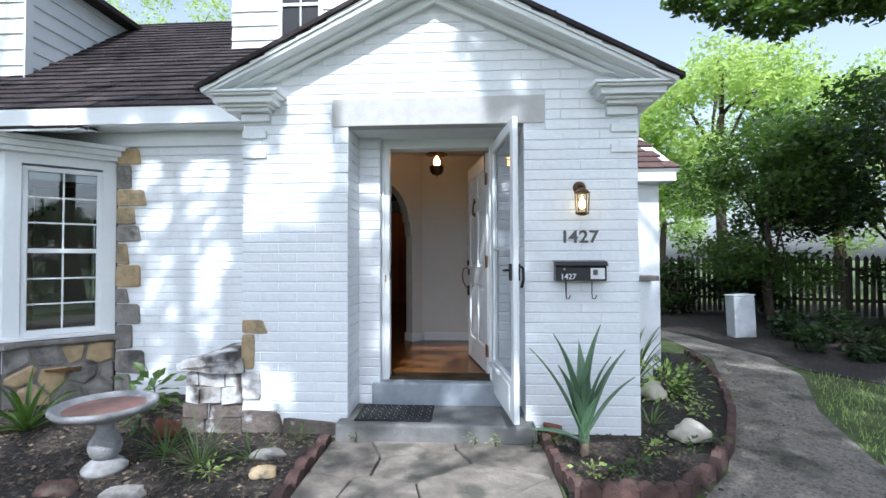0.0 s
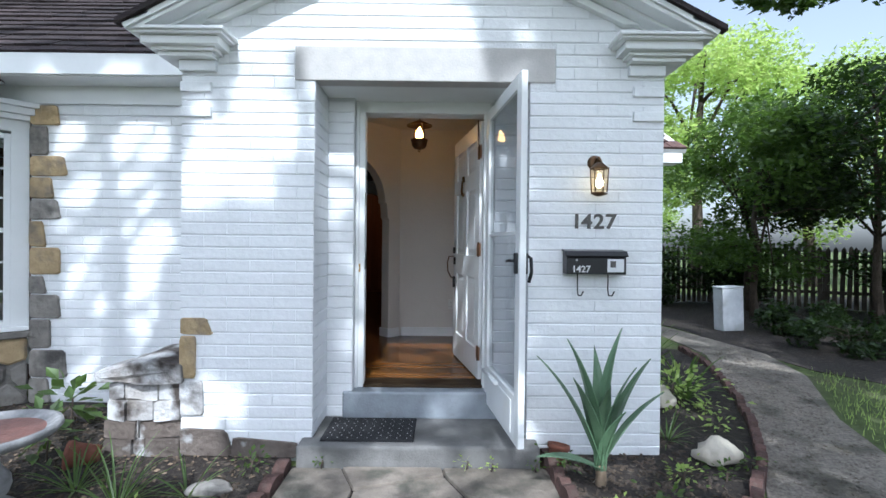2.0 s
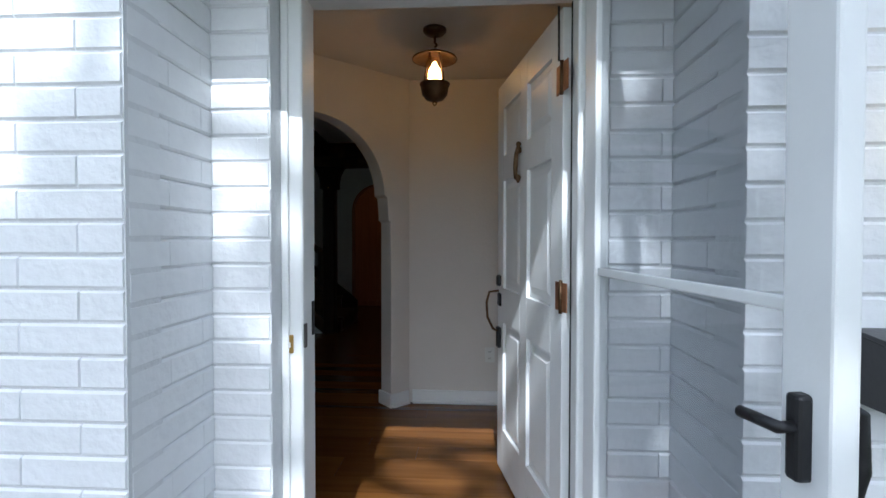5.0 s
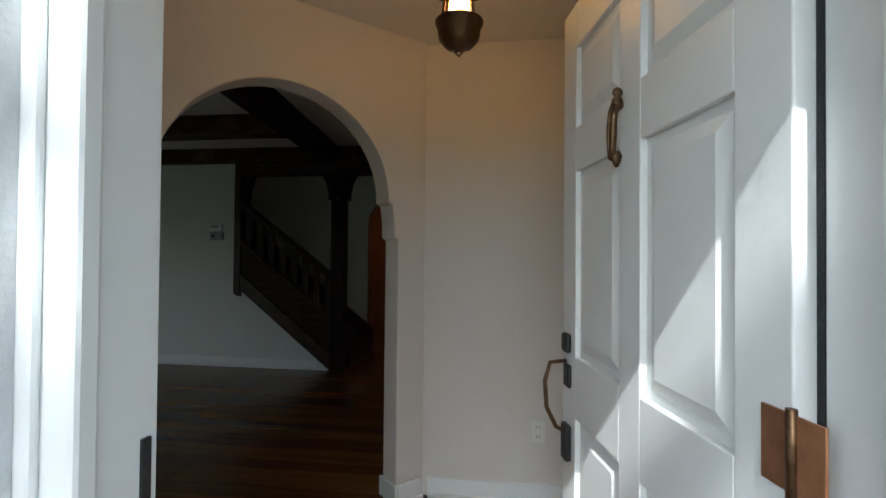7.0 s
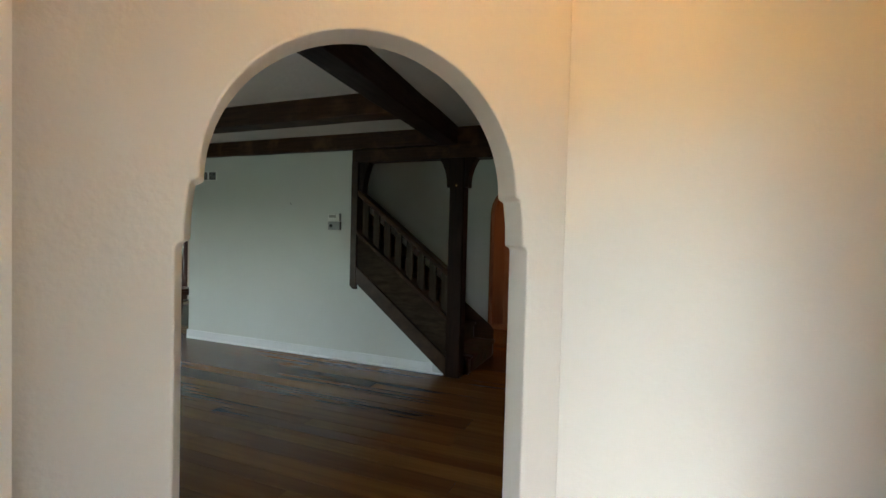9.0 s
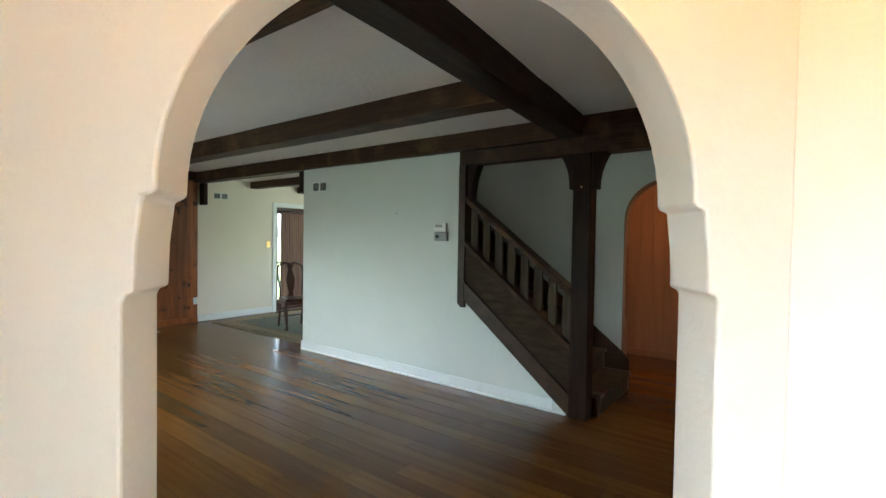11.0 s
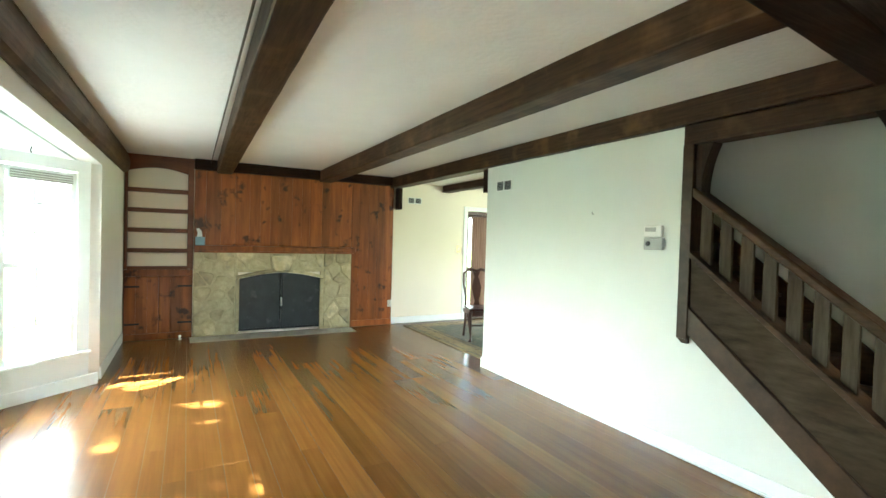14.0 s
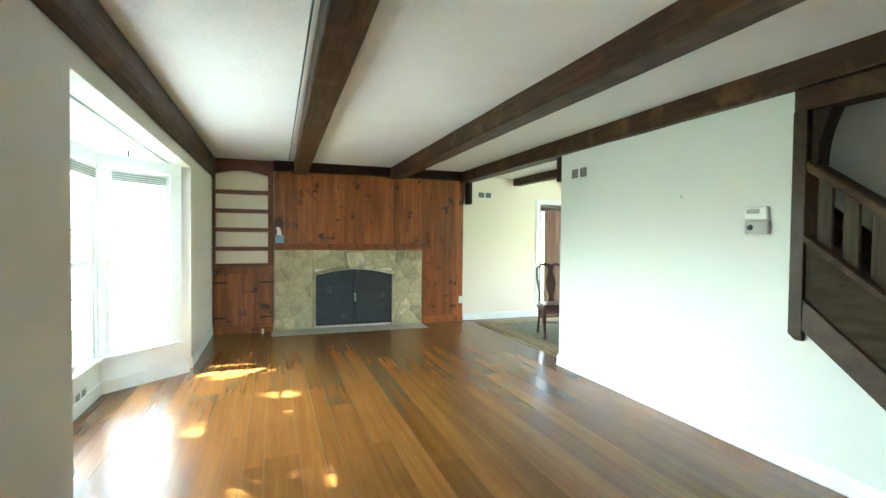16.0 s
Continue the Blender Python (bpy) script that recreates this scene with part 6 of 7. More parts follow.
rosette("daylily", "arching strap-leaved plant beside the white wall", (2.05, 1.55, GZ + 0.05), 26, 0.85, 0.035, (8, 45), 9, "blade", 8, thick=False)
rosette("daylily", "arching strap-leaved plant beside the white wall", (2.35, 1.15, GZ + 0.05), 22, 0.62, 0.03, (10, 60), 11, "blade", 9, thick=False)
rosette("daylily", "tall strap-leaved plant beside the white wall", (1.85, 2.0, GZ + 0.05), 20, 1.0, 0.03, (5, 35), 7, "blade", 10, thick=False)
rosette("grass_clump", "thin green grass clump in the mulch", (-1.55, -0.62, GZ + 0.03), 34, 0.42, 0.012, (20, 80), 9, "blade", 12, thick=False)
rosette("grass_clump", "thin green grass clump in the mulch", (-1.9, -0.45, GZ + 0.03), 26, 0.36, 0.012, (20, 80), 9, "blade", 13, thick=False)
rosette("grass_clump", "thin green grass clump in the mulch", (-1.25, -0.5, GZ + 0.03), 18, 0.32, 0.010, (30, 85), 9, "blade", 14, thick=False)
rosette("grass_clump", "thin grass beside the white wall", (1.75, 0.25, GZ + 0.05), 22, 0.28, 0.012, (20, 80), 8, "blade", 15, thick=False)


def leafy(name, label, at, n, spread, height, size, material, seed):
    r = np.random.RandomState(seed)
    pl = thing(name, label, "plant", at=at)
    part("stem", tube([(0, 0, -0.02), (0.01, 0, height * 0.6)], 0.006, 6), "bark", pl)
    c = r.normal(size=(n, 3)) * (spread, spread, height * 0.3) + (0, 0, height * 0.55)
    c[:, 2] = np.clip(c[:, 2], 0.02, height)
    leaves("foliage", c, size, material, pl, seed=seed)
    return pl


leafy("broadleaf_plant", "broad-leaved plant below the bay", (-2.55, 0.35, GZ + 0.03), 44, 0.15, 0.42, 0.065, "blade", 1)
leafy("broadleaf_plant", "broad-leaved plant by the birdbath", (-2.35, -0.1, GZ + 0.03), 36, 0.13, 0.34, 0.06, "blade", 2)
rosette("fern", "dark arching fern below the bay window", (-3.35, -0.05, GZ + 0.03), 26, 0.55, 0.045, (12, 75), 12, "leaf", 3, thick=False)
rosette("fern", "small dark fern at the stone base", (-3.75, -0.5, GZ + 0.03), 20, 0.34, 0.04, (15, 80), 12, "leaf", 4, thick=False)
for k, (x, y) in enumerate(((1.35, -0.62), (1.55, -0.35), (1.2, -0.72), (1.02, -0.75), (1.8, -0.35), (2.2, 0.4), (-1.0, -0.25), (-1.35, -0.85), (2.05, -0.2), (2.3, 0.75), (0.90, -0.2), (2.25, 1.6), (-0.6, -0.17), (0.3, -0.17), (0.72, -0.2), (0.45, -0.2))):
    leafy("weed", "small green weed in the soil", (x, y, GZ + 0.04), *((34, 0.055, 0.13, 0.022) if k < 12 else (16, 0.035, 0.07, 0.014)), "leaf_bright" if k % 2 else "leaf", 20 + k)
leafy("groundcover", "low yellow-green shrub beside the wall", (2.15, 1.0, GZ + 0.05), 260, 0.17, 0.34, 0.03, "leaf_bright", 61)

# scattered litter, as stuff
r = np.random.RandomState(3)
c = np.stack([r.uniform(-4.5, -0.86, 4000), r.uniform(-2.6, 0.9, 4000), np.full(4000, GZ + 0.04)], 1)
tagged(leaves("leaf_litter", c, 0.016, "brownleaf", seed=5, flat=0.15), "dry brown leaves scattered over the mulch", "leaf litter", kind="stuff")
c = np.stack([r.uniform(0.88, 2.3, 700), r.uniform(-0.85, 2.6, 700), np.full(700, GZ + 0.07)], 1)
c = c[c[:, 0] < 1.75 + 0.45 * (c[:, 1] + 0.5)]
tagged(leaves("leaf_litter_side", c, 0.014, "brownleaf", seed=6, flat=0.15), "dry brown leaves scattered over the soil", "leaf litter", kind="stuff")
for nm, x0, x1, y0, y1, n, mt in (("wood_chips", -4.5, -0.86, -2.6, 0.9, 2600, "bark"), ("wood_chips_side", 0.88, 1.75, -0.84, 1.0, 700, "bark"), ("gravel_stones", 1.0, 5.2, -2.5, 3.8, 9000, "gravel")):
    vs, fs = [], []
    for k in range(n):
        x, y, a, L = r.uniform(x0, x1), r.uniform(y0, y1), r.uniform(0, 6.28), r.uniform(0.007, 0.03 if nm != "gravel_stones" else 0.017)
        if nm == "gravel_stones" and not (np.interp(y, (-2.5, -1.05, -0.5, 0.35, 1.6, 3.1, 4.0), (1.0, 1.05, 2.0, 2.5, 3.05, 3.75, 4.6)) < x < np.interp(y, (-2.5, -0.3, 0.8, 2.2, 3.6), (3.3, 3.0, 3.4, 4.1, 4.4))):
            continue
        w = L * (0.3 if nm != "gravel_stones" else 0.8)
        z = GZ + (0.035 if nm != "gravel_stones" else 0.012) + (0.03 if "side" in nm else 0)
        q = len(vs)
        cx, sx = math.cos(a), math.sin(a)
        vs += [(x + cx * u - sx * v, y + sx * u + cx * v, z + h) for u, v, h in ((-L, -w, -0.01), (L, -w, -0.01), (L, w, -0.01), (-L, w, -0.01), (-L * 0.8, -w * 0.7, w * 0.6), (L * 0.8, -w * 0.7, w * 0.9), (L * 0.8, w * 0.7, w * 0.6), (-L * 0.8, w * 0.7, w * 0.8))]
        fs += [(q + 4, q + 5, q + 6, q + 7), (q, q + 1, q + 5, q + 4), (q + 1, q + 2, q + 6, q + 5), (q + 2, q + 3, q + 7, q + 6), (q + 3, q, q + 4, q + 7)]
    tagged(quads(nm, vs, fs, mt), "loose chips and stones on the ground", "loose chips", kind="stuff")
# grass blades on the lawn near the path
vs, fs = [], []
for k in range(16000):
    x, y = r.uniform(3.0, 9.5), r.uniform(-3, 6.5)
    edge = np.interp(y, (-2, -0.3, 0.8, 2.2, 3.6), (3.3, 3.05, 3.45, 4.3, 5.2))
    if x < edge + abs(r.normal()) * 0.05 or y > np.interp(x, (4.4, 4.5, 4.9, 5.6, 7.0, 16), (3.0, 2.3, 1.7, 1.05, 0.35, -1.0)) + r.normal() * 0.08:
        continue
    h, a = r.uniform(0.03, 0.09), r.uniform(0, 6.28)
    q = len(vs)
    vs += [(x, y, GZ), (x + 0.008 * math.cos(a), y + 0.008 * math.sin(a), GZ), (x + r.normal() * 0.02, y + r.normal() * 0.02, GZ + h)]
    fs.append((q, q + 1, q + 2))
tagged(quads("lawn_grass", vs, fs, "leaf_bright"), "short sunlit grass beside the gravel path", "grass", kind="stuff")

# scalloped edging of the beds
ed = thing("bed_edging", "reddish scalloped brick edging of the planting bed", "edging")
path = [Vector((x, y, 0)) for x, y in ((0.82, 0.0), (0.83, -0.5), (0.90, -0.93), (1.45, -0.90), (1.80, -0.60), (2.17, -0.12), (2.52, 0.5), (2.87, 1.3), (3.22, 2.3), (3.35, 3.2))]
me_ed = None
for a, b in zip(path, path[1:]):
    L = (b - a).length
    n = max(1, round(L / 0.115))
    ang = math.degrees(math.atan2(b.y - a.y, b.x - a.x))
    for k in range(n):
        p = a.lerp(b, (k + 0.5) / n)
        if not me_ed:
            bm = bmesh.new()
            prism(bm, [(-0.055, 0), (0.055, 0), (0.055, 0.10), (0.035, 0.125), (0, 0.135), (-0.035, 0.125), (-0.055, 0.10)], -0.03, 0.03, xz)
            me_ed = link("edging_brick", bm, "edging", ed)
            ob = me_ed
        else:
            ob = me_ed.copy()
            scene.collection.objects.link(ob)
        ob.matrix_local = pose(p.x, p.y, GZ - 0.01 + rng.uniform(-0.012, 0.012), rng.uniform(-5, 5), rng.uniform(-4, 4), ang)
ed2 = thing("bed_edging_walk", "old brick edging along the flagstone walk", "edging")
for k in range(16):
    ob = me_ed.copy()
    ob.parent = ed2
    scene.collection.objects.link(ob)
    ob.matrix_local = pose(-0.83 + rng.uniform(-0.02, 0.02), -0.2 - k * 0.2, GZ - 0.045, rng.uniform(-6, 6), 0, 90 + rng.uniform(-6, 6)) @ Matrix.Diagonal((1.6, 1.2, 1, 1))

# fence and the grey box at its foot
def fence_run(a, b, label, group):
    f = thing("picket_fence", label, "fence", group)
    a, b = Vector((*a, GZ)), Vector((*b, GZ))
    L = (b - a).length
    f.matrix_world = Matrix.Translation(a) @ pose(0, 0, 0, 0, 0, math.degrees(math.atan2(b.y - a.y, b.x - a.x)))
    n = int(L / 0.135)
    bm = bmesh.new()
    prism(bm, [(-0.045, 0.03), (0.045, 0.03), (0.045, 1.42), (0, 1.5), (-0.045, 1.42)], -0.01, 0.01, xz)
    first = part("picket", bm, "fence", f)
    for k in range(n):
        ob = first if k == 0 else first.copy()
        if k:
            scene.collection.objects.link(ob)
        ob.matrix_local = pose(k * 0.135, rng.uniform(-0.006, 0.006), rng.uniform(-0.02, 0.02), 0, rng.uniform(-1.2, 1.2), 0)
    for z in (0.4, 1.15):
        part("fence_rail", boxes((-0.05, L, 0.012, 0.05, z - 0.04, z + 0.04)), "fence", f)
    for k in range(int(L / 2.4) + 1):
        part("fence_post", boxes((k * 2.4 - 0.05, k * 2.4 + 0.05, 0.05, 0.15, 0, 1.4)), "fence", f)


fence_run((2.6, 9.2), (7.2, 9.2), "grey weathered picket fence behind the shrubs", "garden fence")
fence_run((7.2, 9.2), (14.5, 5.2), "grey weathered picket fence behind the shrubs", "garden fence")
ub = thing("utility_box", "pale grey metal utility box beside the path", "utility box", at=(5.15, 5.05, GZ))
ub.rotation_euler = (0, radians(-2.5), radians(8))
part("cabinet", soft_box(-0.20, 0.20, -0.12, 0.12, 0, 0.74, 0.02), "meter", ub)
part("lid", soft_box(-0.21, 0.21, -0.13, 0.13, 0.74, 0.77, 0.012), "meter", ub)


# ---- trees ----
def limbs(parent, base, top, r0, branches, seed, name="trunk"):
    r = random.Random(seed)
    base, top = Vector(base), Vector(top)
    pts = [base.lerp(top, t) + Vector((r.uniform(-1, 1), r.uniform(-1, 1), 0)) * 0.06 * (top - base).length * t * (1 - t) * 2 for t in (0, 0.2, 0.4, 0.6, 0.8, 1)]
    part(name, tube(pts, r0, 12, [r0 * 1.3, r0, r0 * 0.85, r0 * 0.7, r0 * 0.5, r0 * 0.25]), "bark", parent)
    tips = []
    for k, tip in enumerate(branches):
        s = pts[2 + k % 4]
        tip = Vector(tip)
        mid = s.lerp(tip, 0.5) + Vector((0, 0, 0.12 * (tip - s).length))
        part("limb", tube([s, s.lerp(mid, 0.5), mid, tip.lerp(mid, 0.4), tip], r0 * 0.3, 8, [r0 * 0.42, r0 * 0.34, r0 * 0.25, r0 * 0.16, r0 * 0.06]), "bark", parent)
    return pts


def blob(centres, n, seed, squash=0.75):
    """Points in shells of clumps about the centres (x, y, z, radius)."""
    r = np.random.RandomState(seed)
    cs = np.array(centres, float)
    w = cs[:, 3] ** 2.2
    pick = r.choice(len(cs), n, p=w / w.sum())
    d = r.normal(size=(n, 3))
    d /= np.linalg.norm(d, axis=1)[:, None]
    rad = cs[pick, 3] * r.uniform(0.25, 1.0, n) ** 0.5
    rad *= 1 + 0.25 * np.sin(d[:, 0] * 7 + pick) * np.cos(d[:, 2] * 6 + pick * 2)
    return cs[pick, :3] + d * rad[:, None] * (1, 1, squash)


def clumps(centre, size, n, radius, seed):
    r = np.random.RandomState(seed)
    d = r.normal(size=(n, 3))
    d /= np.linalg.norm(d, axis=1)[:, None]
    p = np.asarray(centre) + d * np.asarray(size) * (r.uniform(0.3, 1, n) ** 0.4)[:, None]
    return np.c_[p, r.uniform(0.6, 1.3, n) * radius]


def tree(name, label, base, height, trunk_r, centre, size, n_clumps, clump_r, n_leaves, leaf_size, material, seed):
    t = thing(name, label, "tree" if "tree" in name else "shrub")
    cs = clumps(centre, size, n_clumps, clump_r, seed)
    limbs(t, base, (centre[0], centre[1], base[2] + height), trunk_r, [tuple(c[:3]) for c in cs[:12]], seed)
    leaves("crown", blob(cs, n_leaves, seed + 1), leaf_size, material, t, seed=seed + 2)
    return t


# dark shrubs by the side path
for k, (x, y, cx, h, w) in enumerate(((6.5, 6.4, 6.5, 3.7, 1.7), (8.3, 5.6, 8.2, 4.6, 1.9), (10.4, 4.6, 10.2, 4.9, 2.1), (7.2, 7.6, 7.2, 4.2, 1.9), (9.6, 6.8, 9.6, 5.2, 2.2), (12.8, 3.6, 12.8, 5.2, 2.4))):
    tree("garden_shrub", "tall dark green leafy shrub by the path", (x, y, GZ), h * 0.9, 0.07, (cx, y, h * 0.565), (w, w * 0.9, h * 0.475), 26, 0.62, 9000, 0.065, "leaf_shaded" if k % 3 else "leaf", 40 + 3 * k)
for k, x in enumerate((5.6, 7.4, 10.6, 13.8)):
    yy = 8.6 if x < 7.3 else 8.6 - (x - 7.3) * 0.55
    tree("hedge_shrub", "low dark shrub in front of the fence", (x, yy, GZ), 1.5, 0.05, (x, yy, 0.35), (0.9, 0.5, 0.6), 16, 0.36, 3000, 0.06, "leaf_shaded", 140 + 3 * k)
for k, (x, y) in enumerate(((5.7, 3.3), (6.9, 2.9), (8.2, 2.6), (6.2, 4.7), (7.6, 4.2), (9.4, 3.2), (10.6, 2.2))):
    tree("low_shrub", "low dark ground shrub in the shade", (x, y, GZ), 0.3, 0.012, (x, y, GZ + 0.2), (0.75, 0.55, 0.22), 14, 0.24, 1800, 0.05, "leaf_shaded", 240 + 3 * k)
# light trees further back
for k, (x, y, h, w) in enumerate(((9.8, 14.5, 10.8, 2.7), (14.5, 15, 8.6, 3.4), (6.8, 17, 8.6, 2.4), (20, 14, 10.5, 5.0), (27, 20, 12, 6), (12, 26, 11, 5.5), (-9, 24, 9.0, 4.5), (-16, 21, 17, 4.5))):
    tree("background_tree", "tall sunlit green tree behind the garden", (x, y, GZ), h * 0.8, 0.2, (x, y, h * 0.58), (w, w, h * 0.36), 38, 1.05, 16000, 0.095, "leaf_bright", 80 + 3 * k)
# overhanging maple limb at the side
ov = thing("maple_tree", "maple with an overhanging leafy limb by the path", "tree")
limbs(ov, (9.5, 0.5, GZ), (9.0, 0.8, 8.5), 0.2, [(3.2, 2.6, 4.3), (4.6, 2.4, 4.2), (5.6, 2.6, 4.4), (5.4, 3.2, 5.0)], 5)
# the high clumps are out of view, added to shade the shrubs
cs = [(3.15, 2.5, 4.42, 0.26), (3.6, 2.5, 4.32, 0.36), (4.1, 2.5, 4.18, 0.42), (4.25, 2.4, 3.92, 0.2), (4.7, 2.5, 4.3, 0.45), (5.3, 2.5, 4.45, 0.5), (5.9, 2.6, 4.5, 0.55), (4.2, 2.8, 4.8, 0.5), (5.0, 2.8, 5.0, 0.6), (6.6, 2.4, 4.9, 0.8), (7.6, 2.0, 5.5, 1.1), (8.4, 1.4, 6.5, 1.5), (6.4, 0.6, 6.6, 1.5), (7.5, -0.2, 8.0, 1.8), (9.6, 0.4, 7.6, 1.8), (11.2, 1.0, 6.8, 1.8), (10.4, -0.8, 9.0, 2.0), (5.6, -0.6, 7.6, 1.4), (8.6, -1.6, 9.8, 1.8), (12.6, 0.0, 8.0, 1.8)]
leaves("crown", blob(cs, 24000, 9, 0.6), 0.075, "leaf", ov, seed=10)
leaves("limb_foliage", blob([(3.0, 2.5, 4.40, 0.22)] + cs[:7], 3600, 19, 0.55), 0.055, "leaf", ov, seed=11)

# street trees behind the walk, out of view; crowns shaped to dapple the house front
def crown_behind(name, base, top, patches, leaf_size, material, seed, fills=(), gaps=()):
    """patches: (x, height on the house front that it shades, radius, leaves); fills: dense sprays added for shade;
    gaps: openings cut where sun patches fall
    """
    t = thing(name, "tall street tree in front of the house", "tree")
    r = np.random.RandomState(seed)
    pts, tips = [], []
    for x, w, rad, n in patches:
        d = r.uniform(8.0, 10.5)
        tips.append((x, -d, w + SHADOW_SLOPE * d))
        a, q = r.uniform(0, 6.28, n), rad * np.sqrt(r.uniform(0, 1, n))
        dd = d + r.normal(size=n) * 0.5
        pts.append(np.stack([x + q * np.cos(a), -dd, w + q * np.sin(a) + SHADOW_SLOPE * dd], 1))
    for x0, x1, w0, w1, n in fills:
        x, w, dd = r.uniform(x0, x1, n), r.uniform(w0, w1, n), r.uniform(7.5, 10.5, n)
        pts.append(np.stack([x, -dd, w + SHADOW_SLOPE * dd], 1))
    p = np.concatenate(pts)
    x, w = p[:, 0], p[:, 2] + SHADOW_SLOPE * p[:, 1]
    keep = np.ones(len(p), bool)
    for gx, gw, rx, rw in gaps:
        q = np.hypot((x - gx) / (rx + 0.115), (w - gw) / (rw + 0.115)) + 0.16 * np.sin(9 * x + 4 * gw) * np.cos(8 * w + 3 * gx)
        keep &= (q > 1) | (r.uniform(size=len(p)) < 0.012)
    limbs(t, base, top, 0.24, tips, seed)
    leaves("crown", p[keep], leaf_size, material, t, seed=seed + 1)


r = random.Random(17)
east, west = [], []
for k in range(46):
    east.append((r.uniform(0.95, 9.0), r.uniform(-3.5, 5.5), r.uniform(0.5, 0.9), 190))
for x, w, q, n in ((0.75, 0.4, 0.5, 120), (0.85, 1.5, 0.45, 120), (0.9, 2.3, 0.5, 110), (0.55, 2.7, 0.35, 75), (1.2, 0.2, 0.45, 90), (1.5, 0.9, 0.45, 90), (1.15, 1.0, 0.4, 80), (1.5, 1.8, 0.4, 80), (1.1, 1.9, 0.35, 70), (1.5, 2.6, 0.4, 75), (1.0, 3.0, 0.4, 70), (0.5, 0.9, 0.3, 60), (0.2, 0.15, 0.5, 130), (-0.5, 0.1, 0.5, 140), (-1.0, 0.55, 0.42, 110), (-1.3, 1.05, 0.3, 60), (-0.8, 1.0, 0.35, 85), (-1.05, 1.45, 0.16, 22), (-0.5, 1.55, 0.14, 16), (-1.35, 2.3, 0.16, 20), (-0.95, 2.05, 0.12, 12), (0.2, 3.2, 0.3, 22), (-0.85, 1.5, 0.18, 18), (-1.35, 1.75, 0.2, 22), (0.35, 1.2, 0.3, 40)):
    east.append((x, w, q, n))
for k in range(20):
    east.append((r.uniform(-0.9, 2.4), r.uniform(-5.0, -0.8), r.uniform(0.4, 0.7), 90))
for x, w, q, n in ((-1.72, 1.6, 0.16, 26), (-1.7, 2.2, 0.2, 34), (-1.6, 0.3, 0.2, 26), (-2.12, 2.3, 0.2, 56), (-2.2, 2.9, 0.2, 54), (-2.1, 3.4, 0.18, 46), (-2.2, 1.7, 0.2, 52), (-2.15, 1.15, 0.2, 50), (-2.72, 2.5, 0.15, 26), (-2.8, 1.4, 0.2, 40), (-2.75, 3.1, 0.18, 30), (-2.55, 1.9, 0.12, 16), (-3.25, 3.3, 0.25, 50), (-3.35, 1.9, 0.25, 54), (-3.3, 2.6, 0.15, 24), (-1.85, 2.8, 0.14, 16)):
    west.append((x, w, q, n))
for k in range(40):
    west.append((r.uniform(-9.5, -3.5), r.uniform(-4.5, 3.1), r.uniform(0.4, 0.65), 95))
for k in range(20):
    west.append((r.uniform(-9.0, -1.2), r.uniform(3.0, 6.5), r.uniform(0.3, 0.55), 50))
for k in range(22):
    west.append((r.uniform(-4.0, -0.8), r.uniform(-4.0, -0.5), r.uniform(0.3, 0.5), 50))
crown_behind("street_tree", (6.0, -9.6, GZ), (4.5, -9.2, 11.5), east, 0.105, "leaf", 70,
             fills=((-1.56, -0.72, -0.36, 1.25, 900), (-1.56, -0.72, 1.25, 2.3, 560), (0.78, 1.6, -0.4, 2.9, 900)),
             gaps=((-0.57, 2.62, 0.60, 0.26), (-1.06, 1.83, 0.15, 0.45), (-1.38, 1.76, 0.07, 0.14), (-1.33, 1.49, 0.13, 0.17), (-1.38, -0.1, 0.17, 0.18), (-0.6, 2.15, 0.06, 0.16),
                   (3.3, 1.5, 0.6, 0.2), (2.9, 0.35, 0.5, 0.2), (4.35, 1.6, 0.6, 0.4), (2.3, -0.7, 0.5, 0.15), (0.4, -2.2, 0.4, 0.2), (-0.3, -1.3, 0.35, 0.15), (5.2, 1.2, 0.5, 0.25), (3.9, 2.3, 0.35, 0.12)))
crown_behind("street_tree", (-7.0, -9.8, GZ), (-5.5, -9.2, 11.5), west, 0.105, "leaf", 71,
             fills=((-3.45, -1.58, 0.7, 3.5, 2900), (-6.6, -3.45, 0.4, 2.75, 3000)),
             gaps=((-3.03, 2.56, 0.12, 0.55), (-2.95, 1.54, 0.11, 0.72), (-2.46, 2.85, 0.18, 0.36), (-2.41, 2.17, 0.13, 0.3), (-2.46, 1.54, 0.06, 0.3), (-1.38, -0.1, 0.17, 0.18), (-1.75, 1.1, 0.1, 0.25),
                   (-5.63, 1.45, 0.20, 0.5), (-5.48, 1.95, 0.20, 0.5), (-6.25, 1.75, 0.16, 0.33), (-3.82, 2.45, 0.14, 0.15), (-4.75, 1.57, 0.13, 0.14), (-3.81, 1.83, 0.10, 0.10), (-6.12, 2.65, 0.03, 0.04), (-4.4, 2.1, 0.02, 0.05), (-5.0, 2.3, 0.02, 0.04)))
# shrubs along the street, mirrored in the bay windows
for k, (x, y) in enumerate(((4.6, -12.5), (7.4, -11.6), (10.2, -12.2), (1.6, -13.5))):
    tree("street_shrub", "tall dark green shrub along the street", (x, y, GZ), 3.2, 0.08, (x, y, 1.55), (1.5, 1.1, 1.75), 22, 0.6, 5200, 0.09, "leaf_shaded", 190 + 3 * k)



# ---- pieces: flagstones, floor planks, bricks ----
r = random.Random(9)
for poly in cells(-0.79, 0.81, -3.6, -0.15, 4, 7, r, 1.3):
    part("flagstone", stone_bm(poly, 0.005, GZ - 0.02, GZ + 0.03 + r.uniform(-0.006, 0.006), xy, 0.985, 0.04), "flag", walkway)

r = random.Random(12)
meshes = {}


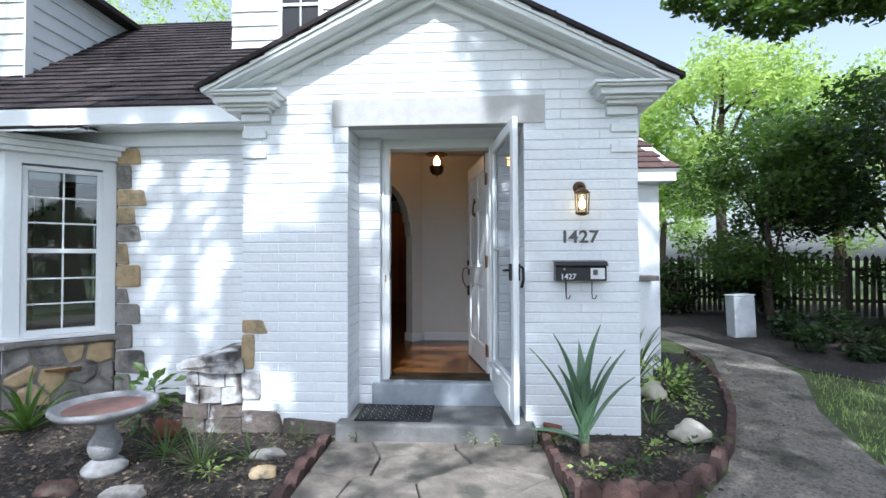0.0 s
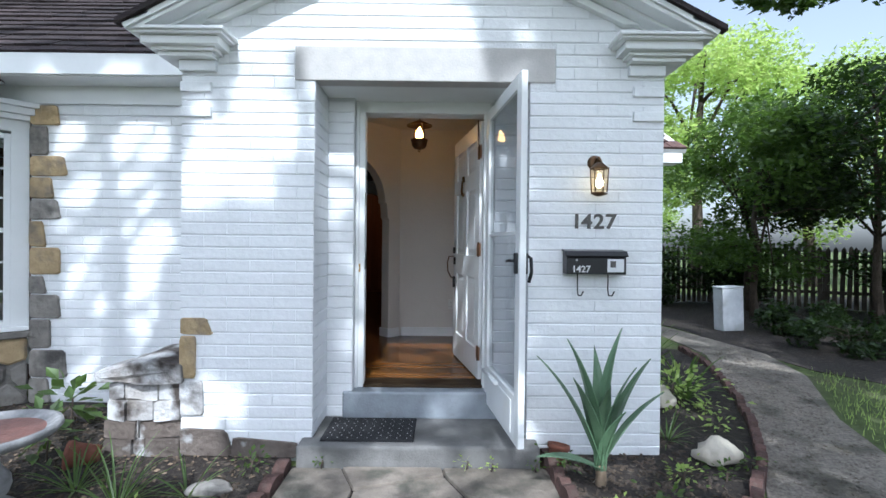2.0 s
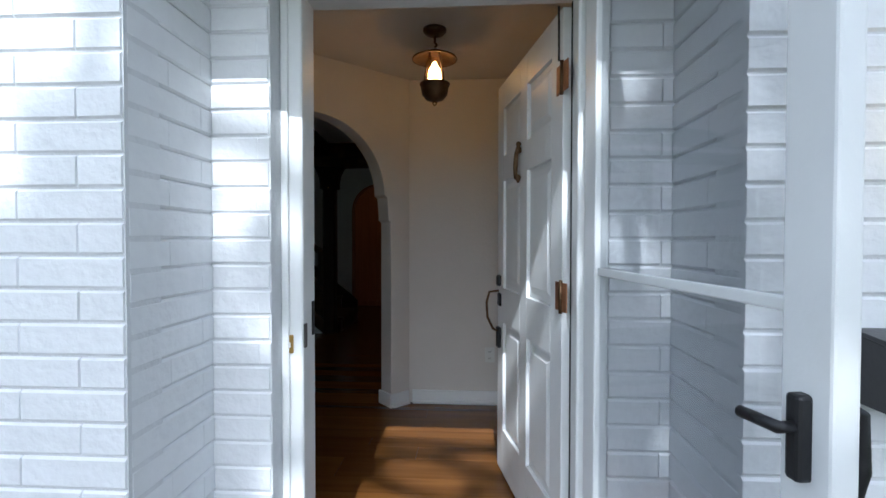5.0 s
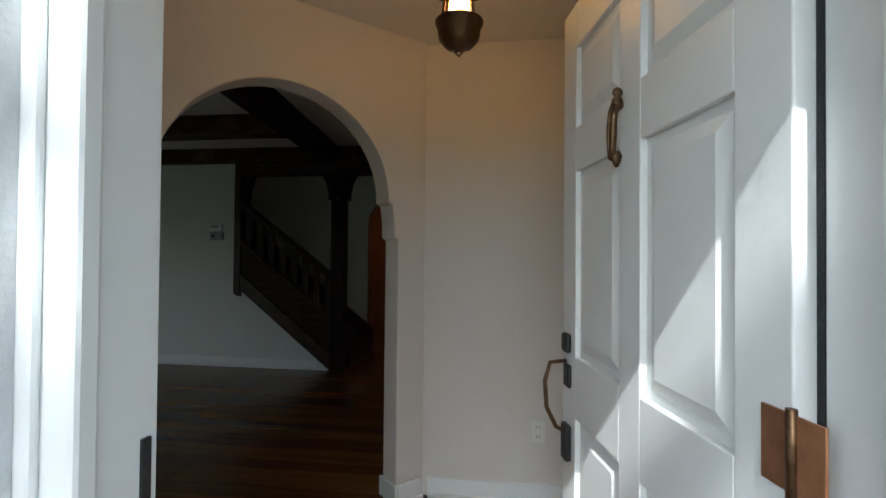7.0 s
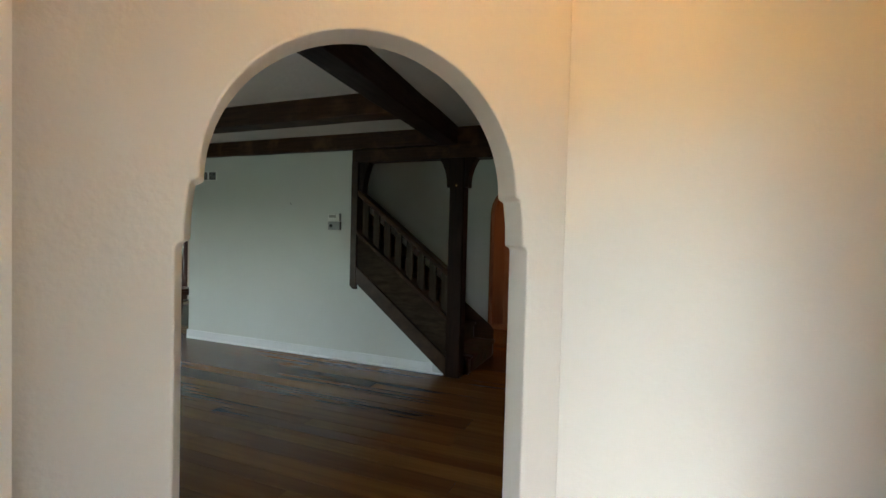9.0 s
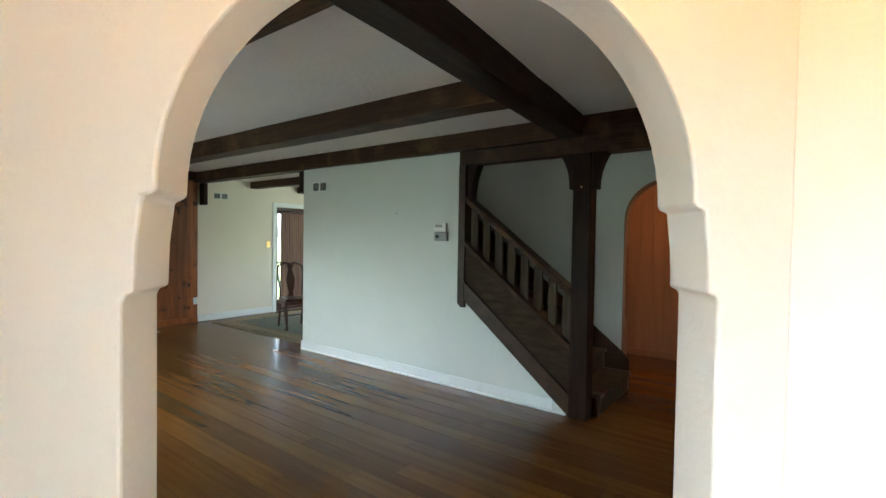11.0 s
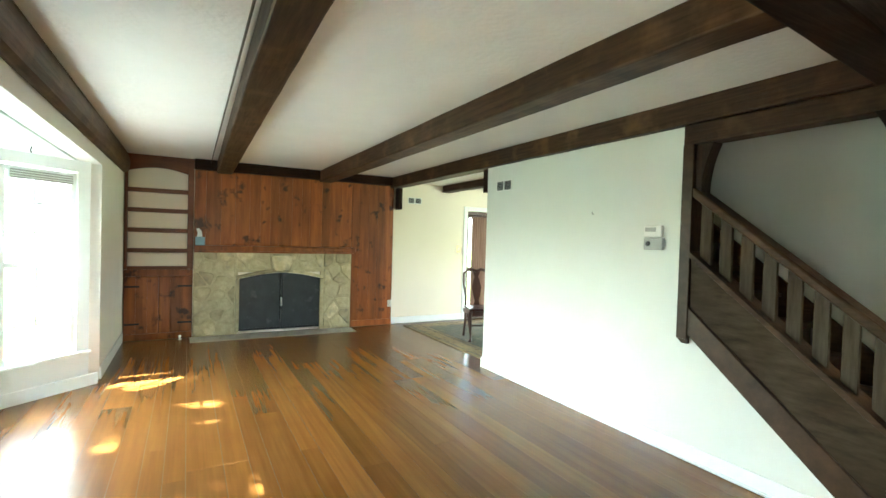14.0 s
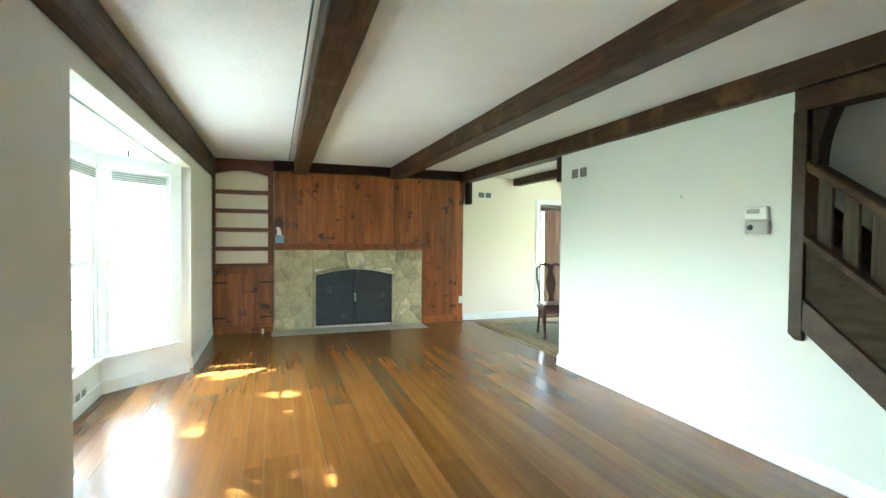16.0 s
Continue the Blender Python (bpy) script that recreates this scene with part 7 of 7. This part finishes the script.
def piece(name, size, material, parent, at, chamfer, end=None):
    """A chamfered block with its base centre on at; alike pieces share one mesh."""
    key = (name, material, *(round(s, 3) for s in size))
    if key not in meshes:
        x, y, z = (s / 2 for s in size)
        c = chamfer
        e = end or c
        bm = bmesh.new()
        lo = [bm.verts.new(p) for p in ((-x, -y, -z), (x, -y, -z), (x, y, -z), (-x, y, -z))]
        md = [bm.verts.new(p) for p in ((-x, -y, z - c), (x, -y, z - c), (x, y, z - c), (-x, y, z - c))]
        hi = [bm.verts.new(p) for p in ((-x + e, -y + c, z), (x - e, -y + c, z), (x - e, y - c, z), (-x + e, y - c, z))]
        for a, b in ((lo, md), (md, hi)):
            for i in range(4):
                bm.faces.new((a[i], a[(i + 1) % 4], b[(i + 1) % 4], b[i]))
        bm.faces.new(hi)
        me = bpy.data.meshes.new(name)
        bm.to_mesh(me)
        bm.free()
        me.materials.append(M[material])
        meshes[key] = me
    ob = new(name, meshes[key])
    ob.parent = parent
    ob.matrix_local = at
    return ob


y = 0.60
while y < 7.5:
    w = r.choice((0.12, 0.15, 0.18, 0.21))
    if y + w < 1.185:
        spans = [(-6.25, -3.6), (-1.3, 0.74)]
    elif y < 2.4:
        spans = [(-8.2, 0.74)]
    elif y < 5.0:
        spans = [(-8.2, -0.38)]
    else:
        spans = [(-8.25, -5.42), (-2.2, 0.2)]
    for a, b in spans:
        x = a
        while x < b - 0.05:
            L = min(r.uniform(1.8, 4.2), b - x)
            if b - x - L < 0.4:
                L = b - x
            L = round(L, 1) if b - x - L > 0.2 else L
            piece("floorboard", (L - 0.0022, w - 0.0028, 0.02), "plank", floor, pose(x + L / 2, y + w / 2, -0.0105), 0.00005)
            x += L
    y += w

# bricks: rows of 0.079 m with running bond
COURSE, BRICK = 0.0795, 0.30


def brick_field(parent, u0, u1, z0, z1, turn, near, seed, keep=None, limit=300):
    """Bricks on a wall face; turn(u, z) gives the pose with local z outwards."""
    rr = random.Random(seed)
    n = int((z1 - z0) / COURSE + 0.3)
    objs, loose = 0, []
    for j in range(n):
        z = z0 + (j + 0.5) * COURSE
        x = u0 - (BRICK / 2 if j % 2 else 0)
        while x < u1 - 0.01:
            a, b = max(u0, x), min(u1, x + BRICK)
            x += BRICK
            if b - a < 0.03:
                continue
            for a, b in (keep(a, b, z) if keep else [(a, b)]):
                if b - a < 0.03:
                    continue
                m = turn((a + b) / 2, z) @ pose(0, 0, rr.uniform(-0.0007, 0.0007), rr.uniform(-0.4, 0.4), rr.uniform(-0.12, 0.12), rr.uniform(-0.1, 0.1))
                size = (round(b - a, 2) - 0.0008, COURSE - 0.0045, 0.018)
                if near((a + b) / 2, z) and objs < limit:
                    piece("brick", size, "brick", parent, m, 0.006, 0.0012)
                    objs += 1
                else:
                    loose.append((m, size))
    if loose:
        vs, fs = [], []
        for m, s in loose:
            x, y, z, c = s[0] / 2, s[1] / 2, s[2] / 2, 0.005
            q = len(vs)
            pts = [(-x, -y, -z), (x, -y, -z), (x, y, -z), (-x, y, -z), (-x, -y, z - c), (x, -y, z - c), (x, y, z - c), (-x, y, z - c), (-x + 0.0012, -y + c, z), (x - 0.0012, -y + c, z), (x - 0.0012, y - c, z), (-x + 0.0012, y - c, z)]
            vs += [tuple(m @ Vector(p)) for p in pts]
            for o in (0, 4):
                fs += [(q + o + i, q + o + (i + 1) % 4, q + o + 4 + (i + 1) % 4, q + o + 4 + i) for i in range(4)]
            fs.append((q + 8, q + 9, q + 10, q + 11))
        ob = quads("brick_courses", vs, fs, "brick", parent)
        tagged(ob, kind="stuff")


def facade_keep(a, b, z):
    if z + 0.03 > 3.09 - max(abs(a), abs(b)) * 0.463 and min(abs(a), abs(b)) * 0.463 > 3.09 - z - 0.03:
        return []
    lim = max(0.0, (3.10 - z - 0.02) / 0.463)
    a, b = max(a, -lim), min(b, lim)
    out = [(a, b)]
    if z < 2.10:
        out = [(a, min(b, -0.70)), (max(a, 0.70), b)]
    elif z < 2.36:
        out = [(a, min(b, -0.833)), (max(a, 0.865), b)]
    return out


brick_field(wall_front, ENT[0], ENT[1], GZ + 0.04, 3.1, lambda u, z: pose(u, 0.0, z, 90, 0, 0), lambda u, z: True, 1, facade_keep, 450)
sides = bpy.data.objects["wall_doorway_sides"]
brick_field(sides, 0.008, 0.374, -0.20, 2.13, lambda u, z: pose(-0.708, u, z, 90, 0, 90), lambda u, z: True, 2)
brick_field(sides, 0.008, 0.374, -0.20, 2.13, lambda u, z: pose(0.708, u, z, 90, 0, -90), lambda u, z: True, 3)
back = bpy.data.objects["wall_doorway_back"]
brick_field(back, -0.70, -0.515, -0.20, 2.15, lambda u, z: pose(u, 0.37, z, 90, 0, 0), lambda u, z: True, 4)
brick_field(back, 0.515, 0.70, -0.20, 2.15, lambda u, z: pose(u, 0.37, z, 90, 0, 0), lambda u, z: True, 5)
out = bpy.data.objects["wall_front_outside"]
brick_field(out, -3.40, -1.575, GZ + 0.04, 2.24, lambda u, z: pose(u, 0.992, z, 90, 0, 0), lambda u, z: True, 6)
